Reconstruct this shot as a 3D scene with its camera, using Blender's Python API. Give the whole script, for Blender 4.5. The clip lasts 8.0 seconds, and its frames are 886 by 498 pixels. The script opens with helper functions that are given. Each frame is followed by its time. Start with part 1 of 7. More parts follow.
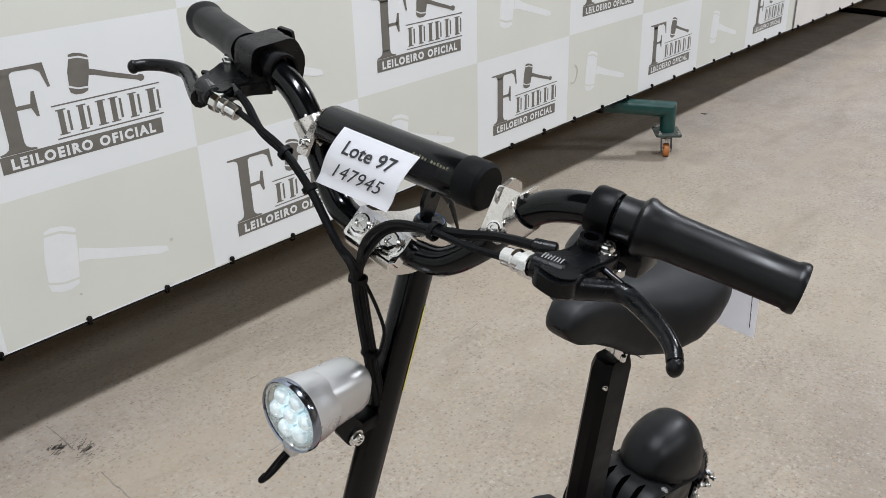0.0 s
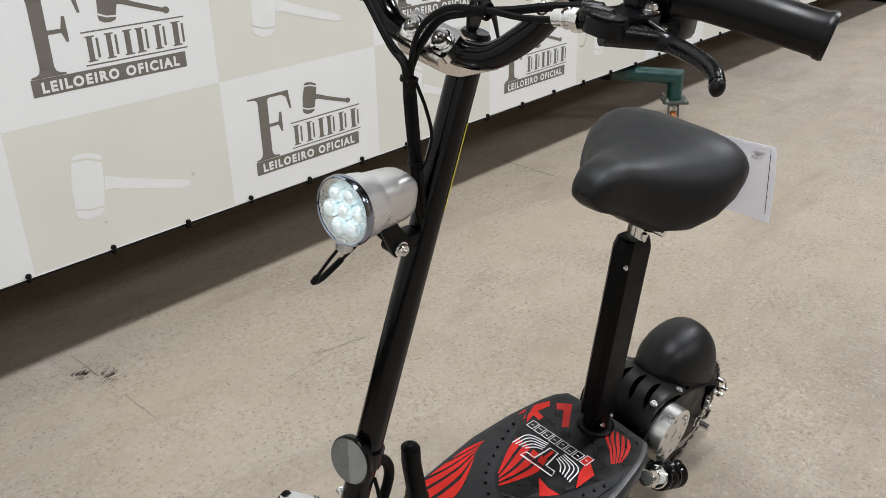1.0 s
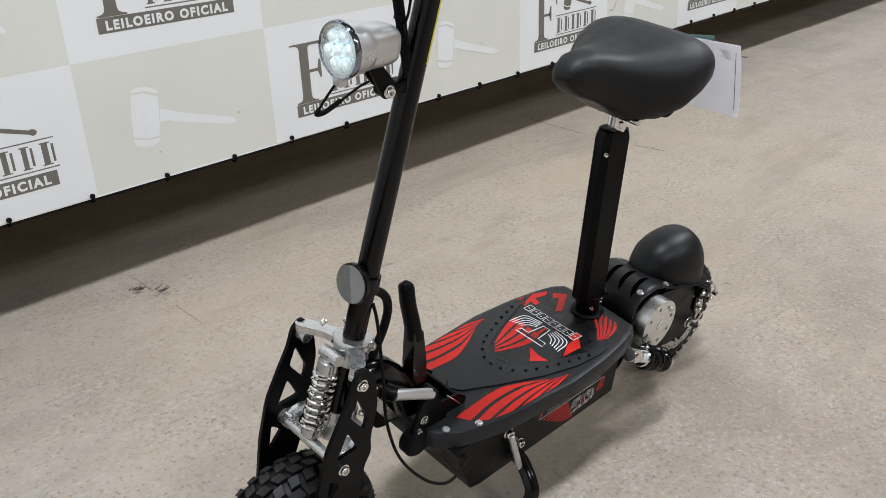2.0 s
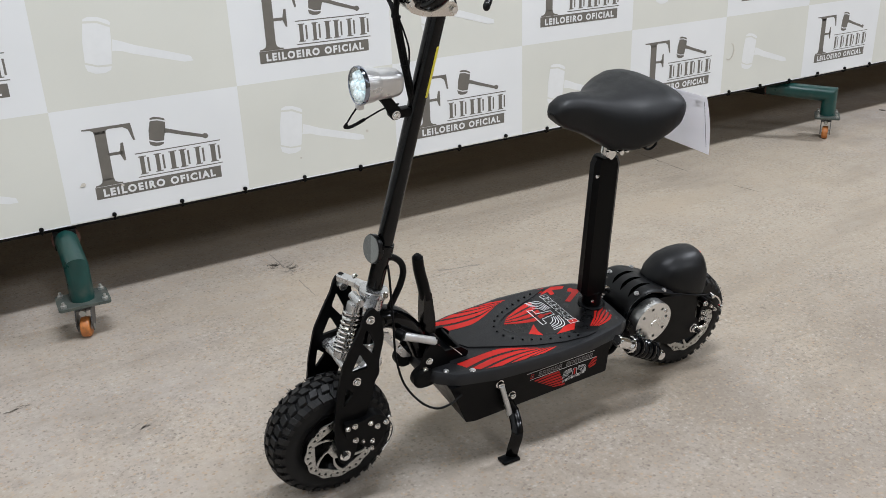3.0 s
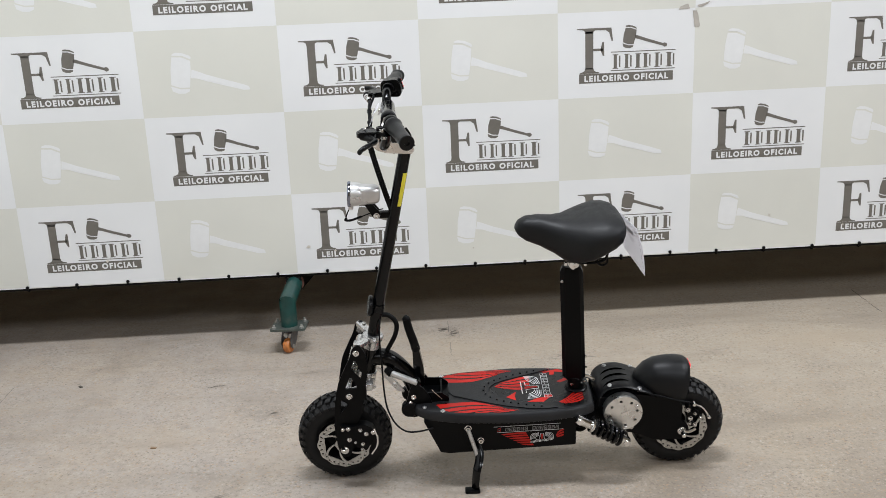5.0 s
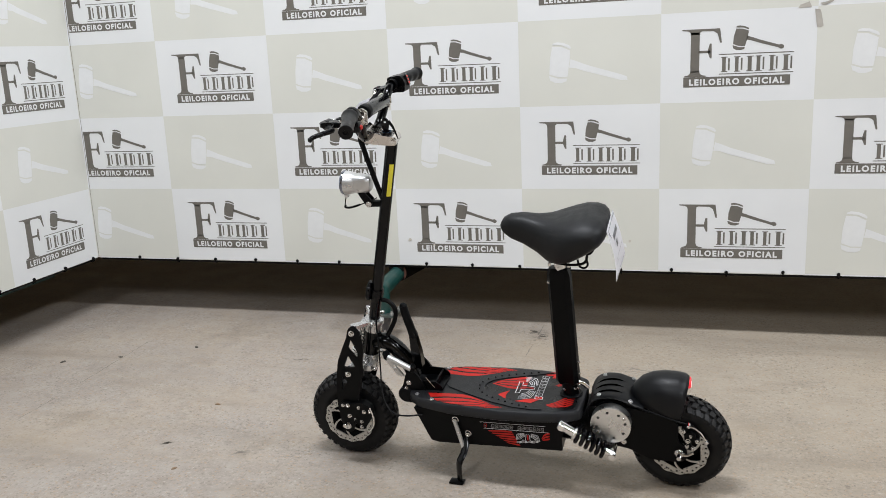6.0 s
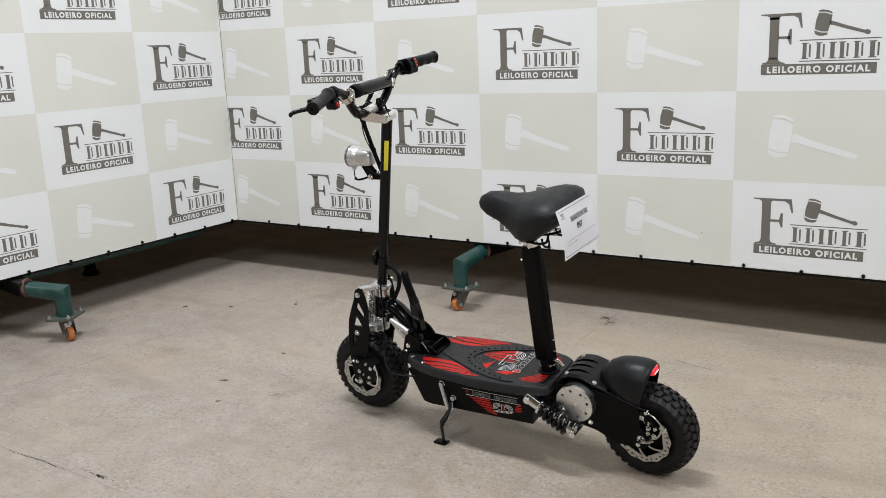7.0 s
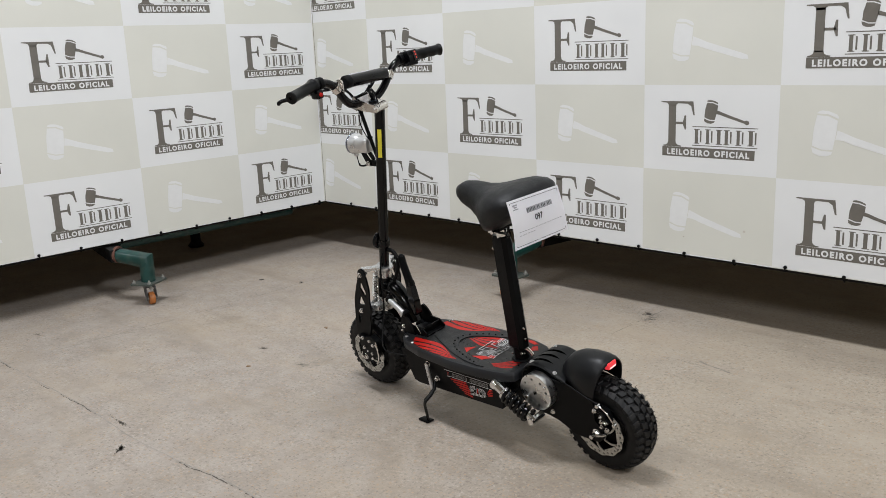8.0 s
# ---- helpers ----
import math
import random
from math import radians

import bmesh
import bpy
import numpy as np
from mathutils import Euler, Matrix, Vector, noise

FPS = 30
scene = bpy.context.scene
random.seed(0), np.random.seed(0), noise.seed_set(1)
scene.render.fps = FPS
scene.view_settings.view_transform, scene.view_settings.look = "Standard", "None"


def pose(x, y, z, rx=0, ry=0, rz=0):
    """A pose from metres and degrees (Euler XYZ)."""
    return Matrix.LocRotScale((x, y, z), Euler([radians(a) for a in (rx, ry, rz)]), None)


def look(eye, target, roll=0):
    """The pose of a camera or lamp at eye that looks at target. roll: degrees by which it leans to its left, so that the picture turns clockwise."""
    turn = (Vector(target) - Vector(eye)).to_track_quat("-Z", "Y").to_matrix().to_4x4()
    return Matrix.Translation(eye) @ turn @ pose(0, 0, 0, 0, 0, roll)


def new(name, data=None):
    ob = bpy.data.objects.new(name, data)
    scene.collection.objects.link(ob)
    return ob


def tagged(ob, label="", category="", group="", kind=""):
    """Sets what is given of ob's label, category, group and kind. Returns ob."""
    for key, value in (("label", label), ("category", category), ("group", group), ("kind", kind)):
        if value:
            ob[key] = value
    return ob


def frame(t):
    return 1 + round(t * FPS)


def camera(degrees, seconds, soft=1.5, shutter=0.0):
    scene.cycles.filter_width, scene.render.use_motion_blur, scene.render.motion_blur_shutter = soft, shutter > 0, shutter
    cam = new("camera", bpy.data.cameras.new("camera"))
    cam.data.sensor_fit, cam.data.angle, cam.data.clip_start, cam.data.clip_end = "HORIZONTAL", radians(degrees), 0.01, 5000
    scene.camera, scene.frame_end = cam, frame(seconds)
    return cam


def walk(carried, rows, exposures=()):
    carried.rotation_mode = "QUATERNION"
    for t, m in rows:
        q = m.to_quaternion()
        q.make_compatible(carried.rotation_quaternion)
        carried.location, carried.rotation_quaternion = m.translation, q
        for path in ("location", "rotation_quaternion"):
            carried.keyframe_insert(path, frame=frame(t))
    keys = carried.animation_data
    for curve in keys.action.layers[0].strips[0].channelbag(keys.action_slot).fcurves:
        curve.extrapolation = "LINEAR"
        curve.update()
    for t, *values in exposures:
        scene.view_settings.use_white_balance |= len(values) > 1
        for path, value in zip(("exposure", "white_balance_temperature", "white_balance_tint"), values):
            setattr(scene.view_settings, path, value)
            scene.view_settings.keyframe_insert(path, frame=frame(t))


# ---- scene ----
from mathutils import geometry

cam = camera(54.3, 8.0, soft=0.65)
PATH = [
    (0, (-0.712, -0.519, 1.261), (0.638, 0.692, 0.418), -1.6),
    (0.5, (-0.768, -0.529, 1.198), (0.585, 0.683, 0.361), -1.5),
    (1, (-0.825, -0.563, 1.125), (0.527, 0.651, 0.29), -1.3),
    (1.5, (-0.88, -0.639, 1.05), (0.458, 0.589, 0.212), -1.3),
    (1.7, (-0.909, -0.685, 1.032), (0.41, 0.564, 0.195), -1.8),
    (2.8, (-0.986, -1.19, 1.09), (0.041, 0.335, 0.304), -2.2),
    (3, (-0.983, -1.315, 1.122), (-0.028, 0.274, 0.371), -2.2),
    (3.5, (-0.928, -1.624, 1.207), (-0.185, 0.11, 0.543), -2.3),
    (4, (-0.771, -1.898, 1.254), (-0.213, -0.068, 0.67), -2.7),
    (5.3, (-0.008, -2.209, 1.221), (-0.118, -0.269, 0.748), -2.4),
    (5.5, (0.143, -2.215, 1.196), (-0.104, -0.283, 0.741), -2.4),
    (6, (0.528, -2.168, 1.174), (-0.019, -0.296, 0.727), -2.6),
    (6.5, (0.904, -2.124, 1.149), (0.108, -0.346, 0.696), -2.6),
    (7, (1.215, -2.033, 1.139), (0.169, -0.39, 0.687), -2.4),
    (7.5, (1.486, -1.928, 1.132), (0.244, -0.429, 0.672), -2.4),
    (8, (1.704, -1.773, 1.133), (0.345, -0.381, 0.67), -2.4),
]
walk(cam, [(t, look(eye, target, roll)) for t, eye, target, roll in PATH], ((0.0, -0.14, 6280, 10), (0.5, -0.13, 6280, 10), (1.0, -0.11, 6540, 10), (1.5, -0.09, 6360, 10), (3.0, -0.09, 6280, 10), (4.0, -0.10, 6380, 10), (5.5, -0.09, 6400, 10), (6.5, -0.12, 6440, 10), (7.5, -0.13, 6500, 10), (8.0, -0.24, 6500, 10)))

# ---- light: high hall lamps above and behind the camera, all in front of the banners ----
world = bpy.data.worlds.new("hall_air")
world.use_nodes = True
world.node_tree.nodes["Background"].inputs[0].default_value = (1.0, 0.93, 0.82, 1)
world.node_tree.nodes["Background"].inputs[1].default_value = 0.055
scene.world = world


def hall_lamp(x, y, z, power, sx, sy, colour=(0.935, 0.96, 1.0)):
    data = bpy.data.lights.new("hall_lamp", "AREA")
    data.shape, data.size, data.size_y = "RECTANGLE", sx, sy
    data.energy, data.color = power, colour
    ob = new("hall_lamp", data)
    ob.matrix_world = pose(x, y, z)
    return ob


hall_lamp(-0.3, -0.58, 4.8, 206, 1.9, 0.40)
hall_lamp(6.0, -1.1, 6.0, 450, 1.3, 0.6)
hall_lamp(-0.2, -7.2, 7.0, 262, 1.3, 1.2)
hall_lamp(6.5, -9.0, 7.0, 485, 1.3, 1.2)


# ---- materials ----
def nodes_of(m):
    m.use_nodes = True
    nt = m.node_tree
    return nt, nt.nodes, nt.links, nt.nodes["Principled BSDF"]


def surface(name, colour, rough=0.5, metal=0.0, vary=0.12, scale=40.0, bump=0.0, bump_scale=200.0, rough_vary=0.08, coat=0.0, spec=0.5, dirt=0.0, dirt_colour=(0.25, 0.22, 0.18), dirt_scale=6.0):
    """A procedural surface: two scales of colour change, uneven gloss, fine relief and, where asked, dirt."""
    m = bpy.data.materials.new(name)
    nt, nodes, links, bsdf = nodes_of(m)
    co = nodes.new("ShaderNodeTexCoord")
    n1 = nodes.new("ShaderNodeTexNoise")
    n1.inputs["Scale"].default_value, n1.inputs["Detail"].default_value = scale, 6
    n2 = nodes.new("ShaderNodeTexNoise")
    n2.inputs["Scale"].default_value, n2.inputs["Detail"].default_value = scale * 0.11, 4
    links.new(co.outputs["Object"], n1.inputs["Vector"])
    links.new(co.outputs["Object"], n2.inputs["Vector"])
    add = nodes.new("ShaderNodeMath")
    add.operation = "ADD"
    links.new(n1.outputs["Fac"], add.inputs[0])
    links.new(n2.outputs["Fac"], add.inputs[1])
    ramp = nodes.new("ShaderNodeMapRange")
    ramp.inputs[1].default_value, ramp.inputs[2].default_value = 0.7, 1.3
    ramp.inputs[3].default_value, ramp.inputs[4].default_value = 1 - vary, 1 + vary
    links.new(add.outputs[0], ramp.inputs[0])
    mix = nodes.new("ShaderNodeVectorMath")
    mix.operation = "SCALE"
    mix.inputs[0].default_value = colour
    links.new(ramp.outputs[0], mix.inputs["Scale"])
    out = mix.outputs[0]
    if dirt > 0:
        n3 = nodes.new("ShaderNodeTexNoise")
        n3.inputs["Scale"].default_value, n3.inputs["Detail"].default_value = dirt_scale, 8
        links.new(co.outputs["Object"], n3.inputs["Vector"])
        mr = nodes.new("ShaderNodeMapRange")
        mr.inputs[1].default_value, mr.inputs[2].default_value, mr.inputs[3].default_value, mr.inputs[4].default_value = 0.5, 0.75, 0.0, dirt
        links.new(n3.outputs["Fac"], mr.inputs[0])
        mx = nodes.new("ShaderNodeMix")
        mx.data_type = "RGBA"
        mx.inputs[7].default_value = (*dirt_colour, 1)
        links.new(mr.outputs[0], mx.inputs[0])
        links.new(out, mx.inputs[6])
        out = mx.outputs[2]
    links.new(out, bsdf.inputs["Base Color"])
    rr = nodes.new("ShaderNodeMapRange")
    rr.inputs[1].default_value, rr.inputs[2].default_value = 0.3, 0.7
    rr.inputs[3].default_value, rr.inputs[4].default_value = max(0.03, rough - rough_vary), min(1, rough + rough_vary)
    links.new(n1.outputs["Fac"], rr.inputs[0])
    links.new(rr.outputs[0], bsdf.inputs["Roughness"])
    bsdf.inputs["Metallic"].default_value = metal
    bsdf.inputs["Specular IOR Level"].default_value = spec
    bsdf.inputs["Coat Weight"].default_value = coat
    bsdf.inputs["Coat Roughness"].default_value = 0.08
    if bump > 0:
        nb = nodes.new("ShaderNodeTexNoise")
        nb.inputs["Scale"].default_value, nb.inputs["Detail"].default_value = bump_scale, 5
        links.new(co.outputs["Object"], nb.inputs["Vector"])
        bp = nodes.new("ShaderNodeBump")
        bp.inputs["Strength"].default_value, bp.inputs["Distance"].default_value = bump, 0.002
        links.new(nb.outputs["Fac"], bp.inputs["Height"])
        links.new(bp.outputs["Normal"], bsdf.inputs["Normal"])
    return m


def glow(name, colour, strength, base=(0.5, 0.5, 0.5)):
    m = bpy.data.materials.new(name)
    nt, nodes, links, bsdf = nodes_of(m)
    bsdf.inputs["Base Color"].default_value = (*base, 1)
    bsdf.inputs["Emission Color"].default_value = (*colour, 1)
    bsdf.inputs["Emission Strength"].default_value = strength
    bsdf.inputs["Roughness"].default_value = 0.25
    return m


def floor_material():
    """Worn concrete: pale beige, ground aggregate, dark pits, broad stains and scuffs."""
    m = bpy.data.materials.new("worn_concrete")
    nt, nodes, links, bsdf = nodes_of(m)
    co = nodes.new("ShaderNodeTexCoord")

    def noise_node(scale, detail=6, rough=0.55):
        n = nodes.new("ShaderNodeTexNoise")
        n.inputs["Scale"].default_value, n.inputs["Detail"].default_value, n.inputs["Roughness"].default_value = scale, detail, rough
        links.new(co.outputs["Object"], n.inputs["Vector"])
        return n.outputs["Fac"]

    def ranged(sock, a, b, c, d):
        r = nodes.new("ShaderNodeMapRange")
        r.inputs[1].default_value, r.inputs[2].default_value, r.inputs[3].default_value, r.inputs[4].default_value = a, b, c, d
        links.new(sock, r.inputs[0])
        return r.outputs[0]

    def mixed(fac, a, b):
        x = nodes.new("ShaderNodeMix")
        x.data_type = "RGBA"
        links.new(fac, x.inputs[0])
        for sock, v in ((x.inputs[6], a), (x.inputs[7], b)):
            if isinstance(v, tuple):
                sock.default_value = (*v, 1)
            else:
                links.new(v, sock)
        return x.outputs[2]

    base = mixed(ranged(noise_node(0.8, 8, 0.6), 0.35, 0.65, 0, 1), (0.268, 0.233, 0.201), (0.345, 0.302, 0.262))
    base = mixed(ranged(noise_node(1.6, 6, 0.6), 0.50, 0.64, 0, 0.6), base, (0.378, 0.316, 0.245))
    base = mixed(ranged(noise_node(9.0, 10, 0.72), 0.42, 0.62, 0, 0.55), base, (0.365, 0.333, 0.302))
    base = mixed(ranged(noise_node(3.1, 9, 0.7), 0.53, 0.66, 0, 0.55), base, (0.213, 0.184, 0.157))
    base = mixed(ranged(noise_node(22.0, 6, 0.65), 0.50, 0.64, 0, 0.38), base, (0.235, 0.205, 0.177))
    # ochre tint with a ragged edge, strongest around (1.3, 1.0)
    ochre_away = nodes.new("ShaderNodeVectorMath")
    ochre_away.operation = "DISTANCE"
    ochre_away.inputs[1].default_value = (1.3, 1.0, 0.0)
    links.new(co.outputs["Object"], ochre_away.inputs[0])
    edge = nodes.new("ShaderNodeMath")
    edge.operation = "ADD"
    links.new(ochre_away.outputs["Value"], edge.inputs[0])
    links.new(ranged(noise_node(1.3, 7, 0.65), 0.3, 0.7, -0.7, 0.7), edge.inputs[1])
    base = mixed(ranged(edge.outputs[0], 0.9, 2.1, 0.55, 0.0), base, (0.372, 0.318, 0.240))
    patchy = ranged(noise_node(4.0, 6, 0.6), 0.40, 0.60, 0.2, 1)
    grain = noise_node(74.0, 5, 0.70)

    def gated(sock, gate):
        n = nodes.new("ShaderNodeMath")
        n.operation = "MULTIPLY"
        links.new(sock, n.inputs[0])
        links.new(gate, n.inputs[1])
        return n.outputs[0]

    # a walked-over patch rubbed to the aggregate, its tint darkened for weaker light
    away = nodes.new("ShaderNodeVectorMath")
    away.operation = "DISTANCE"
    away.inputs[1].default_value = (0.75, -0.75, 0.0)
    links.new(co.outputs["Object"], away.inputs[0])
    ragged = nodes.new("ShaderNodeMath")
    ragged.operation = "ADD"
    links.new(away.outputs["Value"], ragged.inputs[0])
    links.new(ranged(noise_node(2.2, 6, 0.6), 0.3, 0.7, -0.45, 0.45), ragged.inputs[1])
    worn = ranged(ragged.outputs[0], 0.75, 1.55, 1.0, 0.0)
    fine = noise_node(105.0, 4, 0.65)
    # this tint puts the dimmer light on the camera side into the colour
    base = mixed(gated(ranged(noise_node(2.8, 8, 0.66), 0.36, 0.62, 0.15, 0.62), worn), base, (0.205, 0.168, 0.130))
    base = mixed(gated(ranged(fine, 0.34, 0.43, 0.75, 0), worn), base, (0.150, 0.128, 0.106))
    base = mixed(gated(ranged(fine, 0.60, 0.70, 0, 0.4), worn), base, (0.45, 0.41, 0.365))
    base = mixed(gated(ranged(grain, 0.36, 0.46, 0.75, 0), patchy), base, (0.165, 0.142, 0.118))
    base = mixed(gated(ranged(grain, 0.56, 0.68, 0, 0.7), patchy), base, (0.47, 0.435, 0.39))
    # ground stones, each a little lighter or darker than the cement between them
    stones = nodes.new("ShaderNodeTexVoronoi")
    stones.inputs["Scale"].default_value, stones.inputs["Randomness"].default_value = 128.0, 1.0
    links.new(co.outputs["Object"], stones.inputs["Vector"])
    hue = nodes.new("ShaderNodeSeparateColor")
    links.new(stones.outputs["Color"], hue.inputs[0])
    shape = ranged(stones.outputs["Distance"], 0.30, 0.55, 1, 0)
    base = mixed(gated(ranged(hue.outputs[0], 0.70, 1.0, 0, 0.32), shape), base, (0.47, 0.435, 0.39))
    base = mixed(gated(ranged(hue.outputs[1], 0.74, 1.0, 0, 0.75), shape), base, (0.160, 0.132, 0.105))
    base = mixed(gated(ranged(hue.outputs[2], 0.82, 1.0, 0, 0.7), shape), base, (0.36, 0.25, 0.16))
    # small chipped pits, bent out of round
    bend = nodes.new("ShaderNodeTexNoise")
    bend.inputs["Scale"].default_value, bend.inputs["Detail"].default_value = 34.0, 3
    links.new(co.outputs["Object"], bend.inputs["Vector"])
    shift = nodes.new("ShaderNodeVectorMath")
    shift.operation = "MULTIPLY_ADD"
    shift.inputs[1].default_value = (0.05, 0.05, 0.05)
    links.new(bend.outputs["Color"], shift.inputs[0])
    links.new(co.outputs["Object"], shift.inputs[2])
    vor = nodes.new("ShaderNodeTexVoronoi")
    vor.inputs["Scale"].default_value, vor.inputs["Randomness"].default_value = 40.0, 1.0
    links.new(shift.outputs[0], vor.inputs["Vector"])
    sepc = nodes.new("ShaderNodeSeparateColor")
    links.new(vor.outputs["Color"], sepc.inputs[0])
    size = ranged(sepc.outputs[0], 0.70, 1.0, 0.0, 0.22)
    less = nodes.new("ShaderNodeMath")
    less.operation = "SUBTRACT"
    links.new(size, less.inputs[0])
    links.new(vor.outputs["Distance"], less.inputs[1])
    pits = ranged(less.outputs[0], -0.03, 0.05, 0, 0.62)
    gate = ranged(noise_node(11.0, 4), 0.45, 0.60, 0.1, 1)
    base = mixed(gated(pits, gate), base, (0.125, 0.104, 0.082))
    # long smears of ochre dust and old grime, drawn out by the traffic
    drawn = nodes.new("ShaderNodeMapping")
    drawn.inputs["Rotation"].default_value = (0, 0, 0.30)
    drawn.inputs["Scale"].default_value = (0.75, 3.0, 1.0)
    links.new(co.outputs["Object"], drawn.inputs["Vector"])
    for offset, low, high, most, tint in ((0.0, 0.50, 0.66, 0.42, (0.340, 0.280, 0.210)), (7.3, 0.53, 0.68, 0.50, (0.200, 0.168, 0.135))):
        smear = nodes.new("ShaderNodeTexNoise")
        smear.noise_dimensions = "4D"
        smear.inputs["W"].default_value = offset
        smear.inputs["Scale"].default_value, smear.inputs["Detail"].default_value, smear.inputs["Roughness"].default_value = 1.5, 9, 0.62
        links.new(drawn.outputs[0], smear.inputs["Vector"])
        base = mixed(ranged(smear.outputs["Fac"], low, high, 0, most), base, tint)
    tone = nodes.new("ShaderNodeVectorMath")
    tone.operation = "MULTIPLY"
    tone.inputs[1].default_value = (1.0, 0.990, 0.975)
    links.new(base, tone.inputs[0])
    links.new(tone.outputs[0], bsdf.inputs["Base Color"])
    links.new(ranged(noise_node(5.0, 6), 0.3, 0.7, 0.5, 0.75), bsdf.inputs["Roughness"])
    bp = nodes.new("ShaderNodeBump")
    bp.inputs["Strength"].default_value, bp.inputs["Distance"].default_value = 0.55, 0.002
    links.new(grain, bp.inputs["Height"])
    links.new(bp.outputs["Normal"], bsdf.inputs["Normal"])
    return m


CELL_W, CELL_H = 0.5475, 0.332


def banner_material(name, u_axis, u0, parity):
    """Printed vinyl: a check of white and warm grey cells with soft creases and a little grime."""
    m = bpy.data.materials.new(name)
    nt, nodes, links, bsdf = nodes_of(m)
    co = nodes.new("ShaderNodeTexCoord")
    sep = nodes.new("ShaderNodeSeparateXYZ")
    links.new(co.outputs["Object"], sep.inputs[0])

    def math_node(op, a, b):
        n = nodes.new("ShaderNodeMath")
        n.operation = op
        for i, v in enumerate((a, b)):
            if isinstance(v, (int, float)):
                n.inputs[i].default_value = v
            else:
                links.new(v, n.inputs[i])
        return n.outputs[0]

    fu = math_node("FLOOR", math_node("DIVIDE", math_node("SUBTRACT", sep.outputs[u_axis], u0), CELL_W), 0)
    fv = math_node("FLOOR", math_node("DIVIDE", math_node("SUBTRACT", sep.outputs[2], 0.608), CELL_H), 0)
    check = math_node("FLOORED_MODULO", math_node("ADD", math_node("ADD", fu, fv), parity), 2.0)
    mx = nodes.new("ShaderNodeMix")
    mx.data_type = "RGBA"
    mx.inputs[6].default_value = (0.735, 0.747, 0.752, 1)
    mx.inputs[7].default_value = (0.652, 0.653, 0.598, 1)
    links.new(check, mx.inputs[0])
    n1 = nodes.new("ShaderNodeTexNoise")
    n1.inputs["Scale"].default_value, n1.inputs["Detail"].default_value = 3.0, 8
    links.new(co.outputs["Object"], n1.inputs["Vector"])
    r1 = nodes.new("ShaderNodeMapRange")
    r1.inputs[1].default_value, r1.inputs[2].default_value, r1.inputs[3].default_value, r1.inputs[4].default_value = 0.3, 0.75, 1.0, 0.94
    links.new(n1.outputs["Fac"], r1.inputs[0])
    sc = nodes.new("ShaderNodeVectorMath")
    sc.operation = "SCALE"
    links.new(mx.outputs[2], sc.inputs[0])
    links.new(r1.outputs[0], sc.inputs["Scale"])
    links.new(sc.outputs[0], bsdf.inputs["Base Color"])
    bsdf.inputs["Roughness"].default_value = 0.5
    bsdf.inputs["Specular IOR Level"].default_value = 0.3
    bp = nodes.new("ShaderNodeBump")
    bp.inputs["Strength"].default_value, bp.inputs["Distance"].default_value = 0.25, 0.01
    n2 = nodes.new("ShaderNodeTexNoise")
    n2.inputs["Scale"].default_value, n2.inputs["Detail"].default_value = 2.2, 3
    links.new(co.outputs["Object"], n2.inputs["Vector"])
    links.new(n2.outputs["Fac"], bp.inputs["Height"])
    links.new(bp.outputs["Normal"], bsdf.inputs["Normal"])
    return m


FLOOR = floor_material()
BANNER_MAIN = banner_material("banner_vinyl", 0, -0.135, 0)
BANNER_WING = banner_material("banner_vinyl_wing", 1, 0.191, 0)
INK = surface("brown_ink", (0.140, 0.129, 0.112), 0.5, vary=0.1)
PALE_INK = surface("pale_ink", (0.712, 0.722, 0.722), 0.5, vary=0.03)
WALL = surface("hall_bounce_tone", (0.30, 0.245, 0.17), 0.8, vary=0.06, scale=8, dirt=0.3)
CEILING = surface("roof_bounce_tone", (0.20, 0.17, 0.125), 0.7, vary=0.05, scale=5)
GREEN = surface("green_enamel", (0.0045, 0.043, 0.037), 0.35, vary=0.25, scale=30, dirt=0.2, dirt_colour=(0.16, 0.13, 0.10), dirt_scale=25)
GALV = surface("galvanised_steel", (0.42, 0.42, 0.40), 0.45, 0.8, vary=0.2, dirt=0.4, dirt_scale=30)
ORANGE = surface("orange_polyurethane", (0.44, 0.150, 0.035), 0.45, vary=0.25, dirt=0.75, dirt_colour=(0.10, 0.055, 0.025), dirt_scale=70)
DARK_STEEL = surface("dark_steel", (0.10, 0.10, 0.105), 0.4, 0.7, vary=0.2, dirt=0.4, dirt_scale=40)
STEEL_ROD = surface("black_steel", (0.005, 0.005, 0.005), 0.45, spec=0.14, vary=0.2)
BLACK_GLOSS = surface("black_gloss_paint", (0.0012, 0.0014, 0.0018), 0.16, vary=0.1, spec=0.24, coat=0.08, rough_vary=0.05)
BLACK_SATIN = surface("black_powder_coat", (0.0013, 0.0015, 0.0019), 0.38, spec=0.12, vary=0.15, bump=0.05, bump_scale=900)
BLACK_PLASTIC = surface("black_plastic", (0.0017, 0.0020, 0.0026), 0.28, spec=0.27, vary=0.12, bump=0.08, bump_scale=700)
GRIP_RUBBER = surface("worn_grip_rubber", (0.0023, 0.0026, 0.0031), 0.36, spec=0.24, vary=0.2, bump=0.03, bump_scale=500)
RUBBER = surface("black_rubber", (0.0026, 0.0029, 0.0035), 0.50, spec=0.12, vary=0.2, bump=0.1, bump_scale=500, dirt=0.10, dirt_colour=(0.09, 0.08, 0.07), dirt_scale=25)
TYRE = surface("tyre_rubber", (0.0048, 0.0050, 0.0056), 0.48, spec=0.22, vary=0.25, bump=0.12, bump_scale=500, dirt=0.12, dirt_colour=(0.07, 0.063, 0.055), dirt_scale=30)
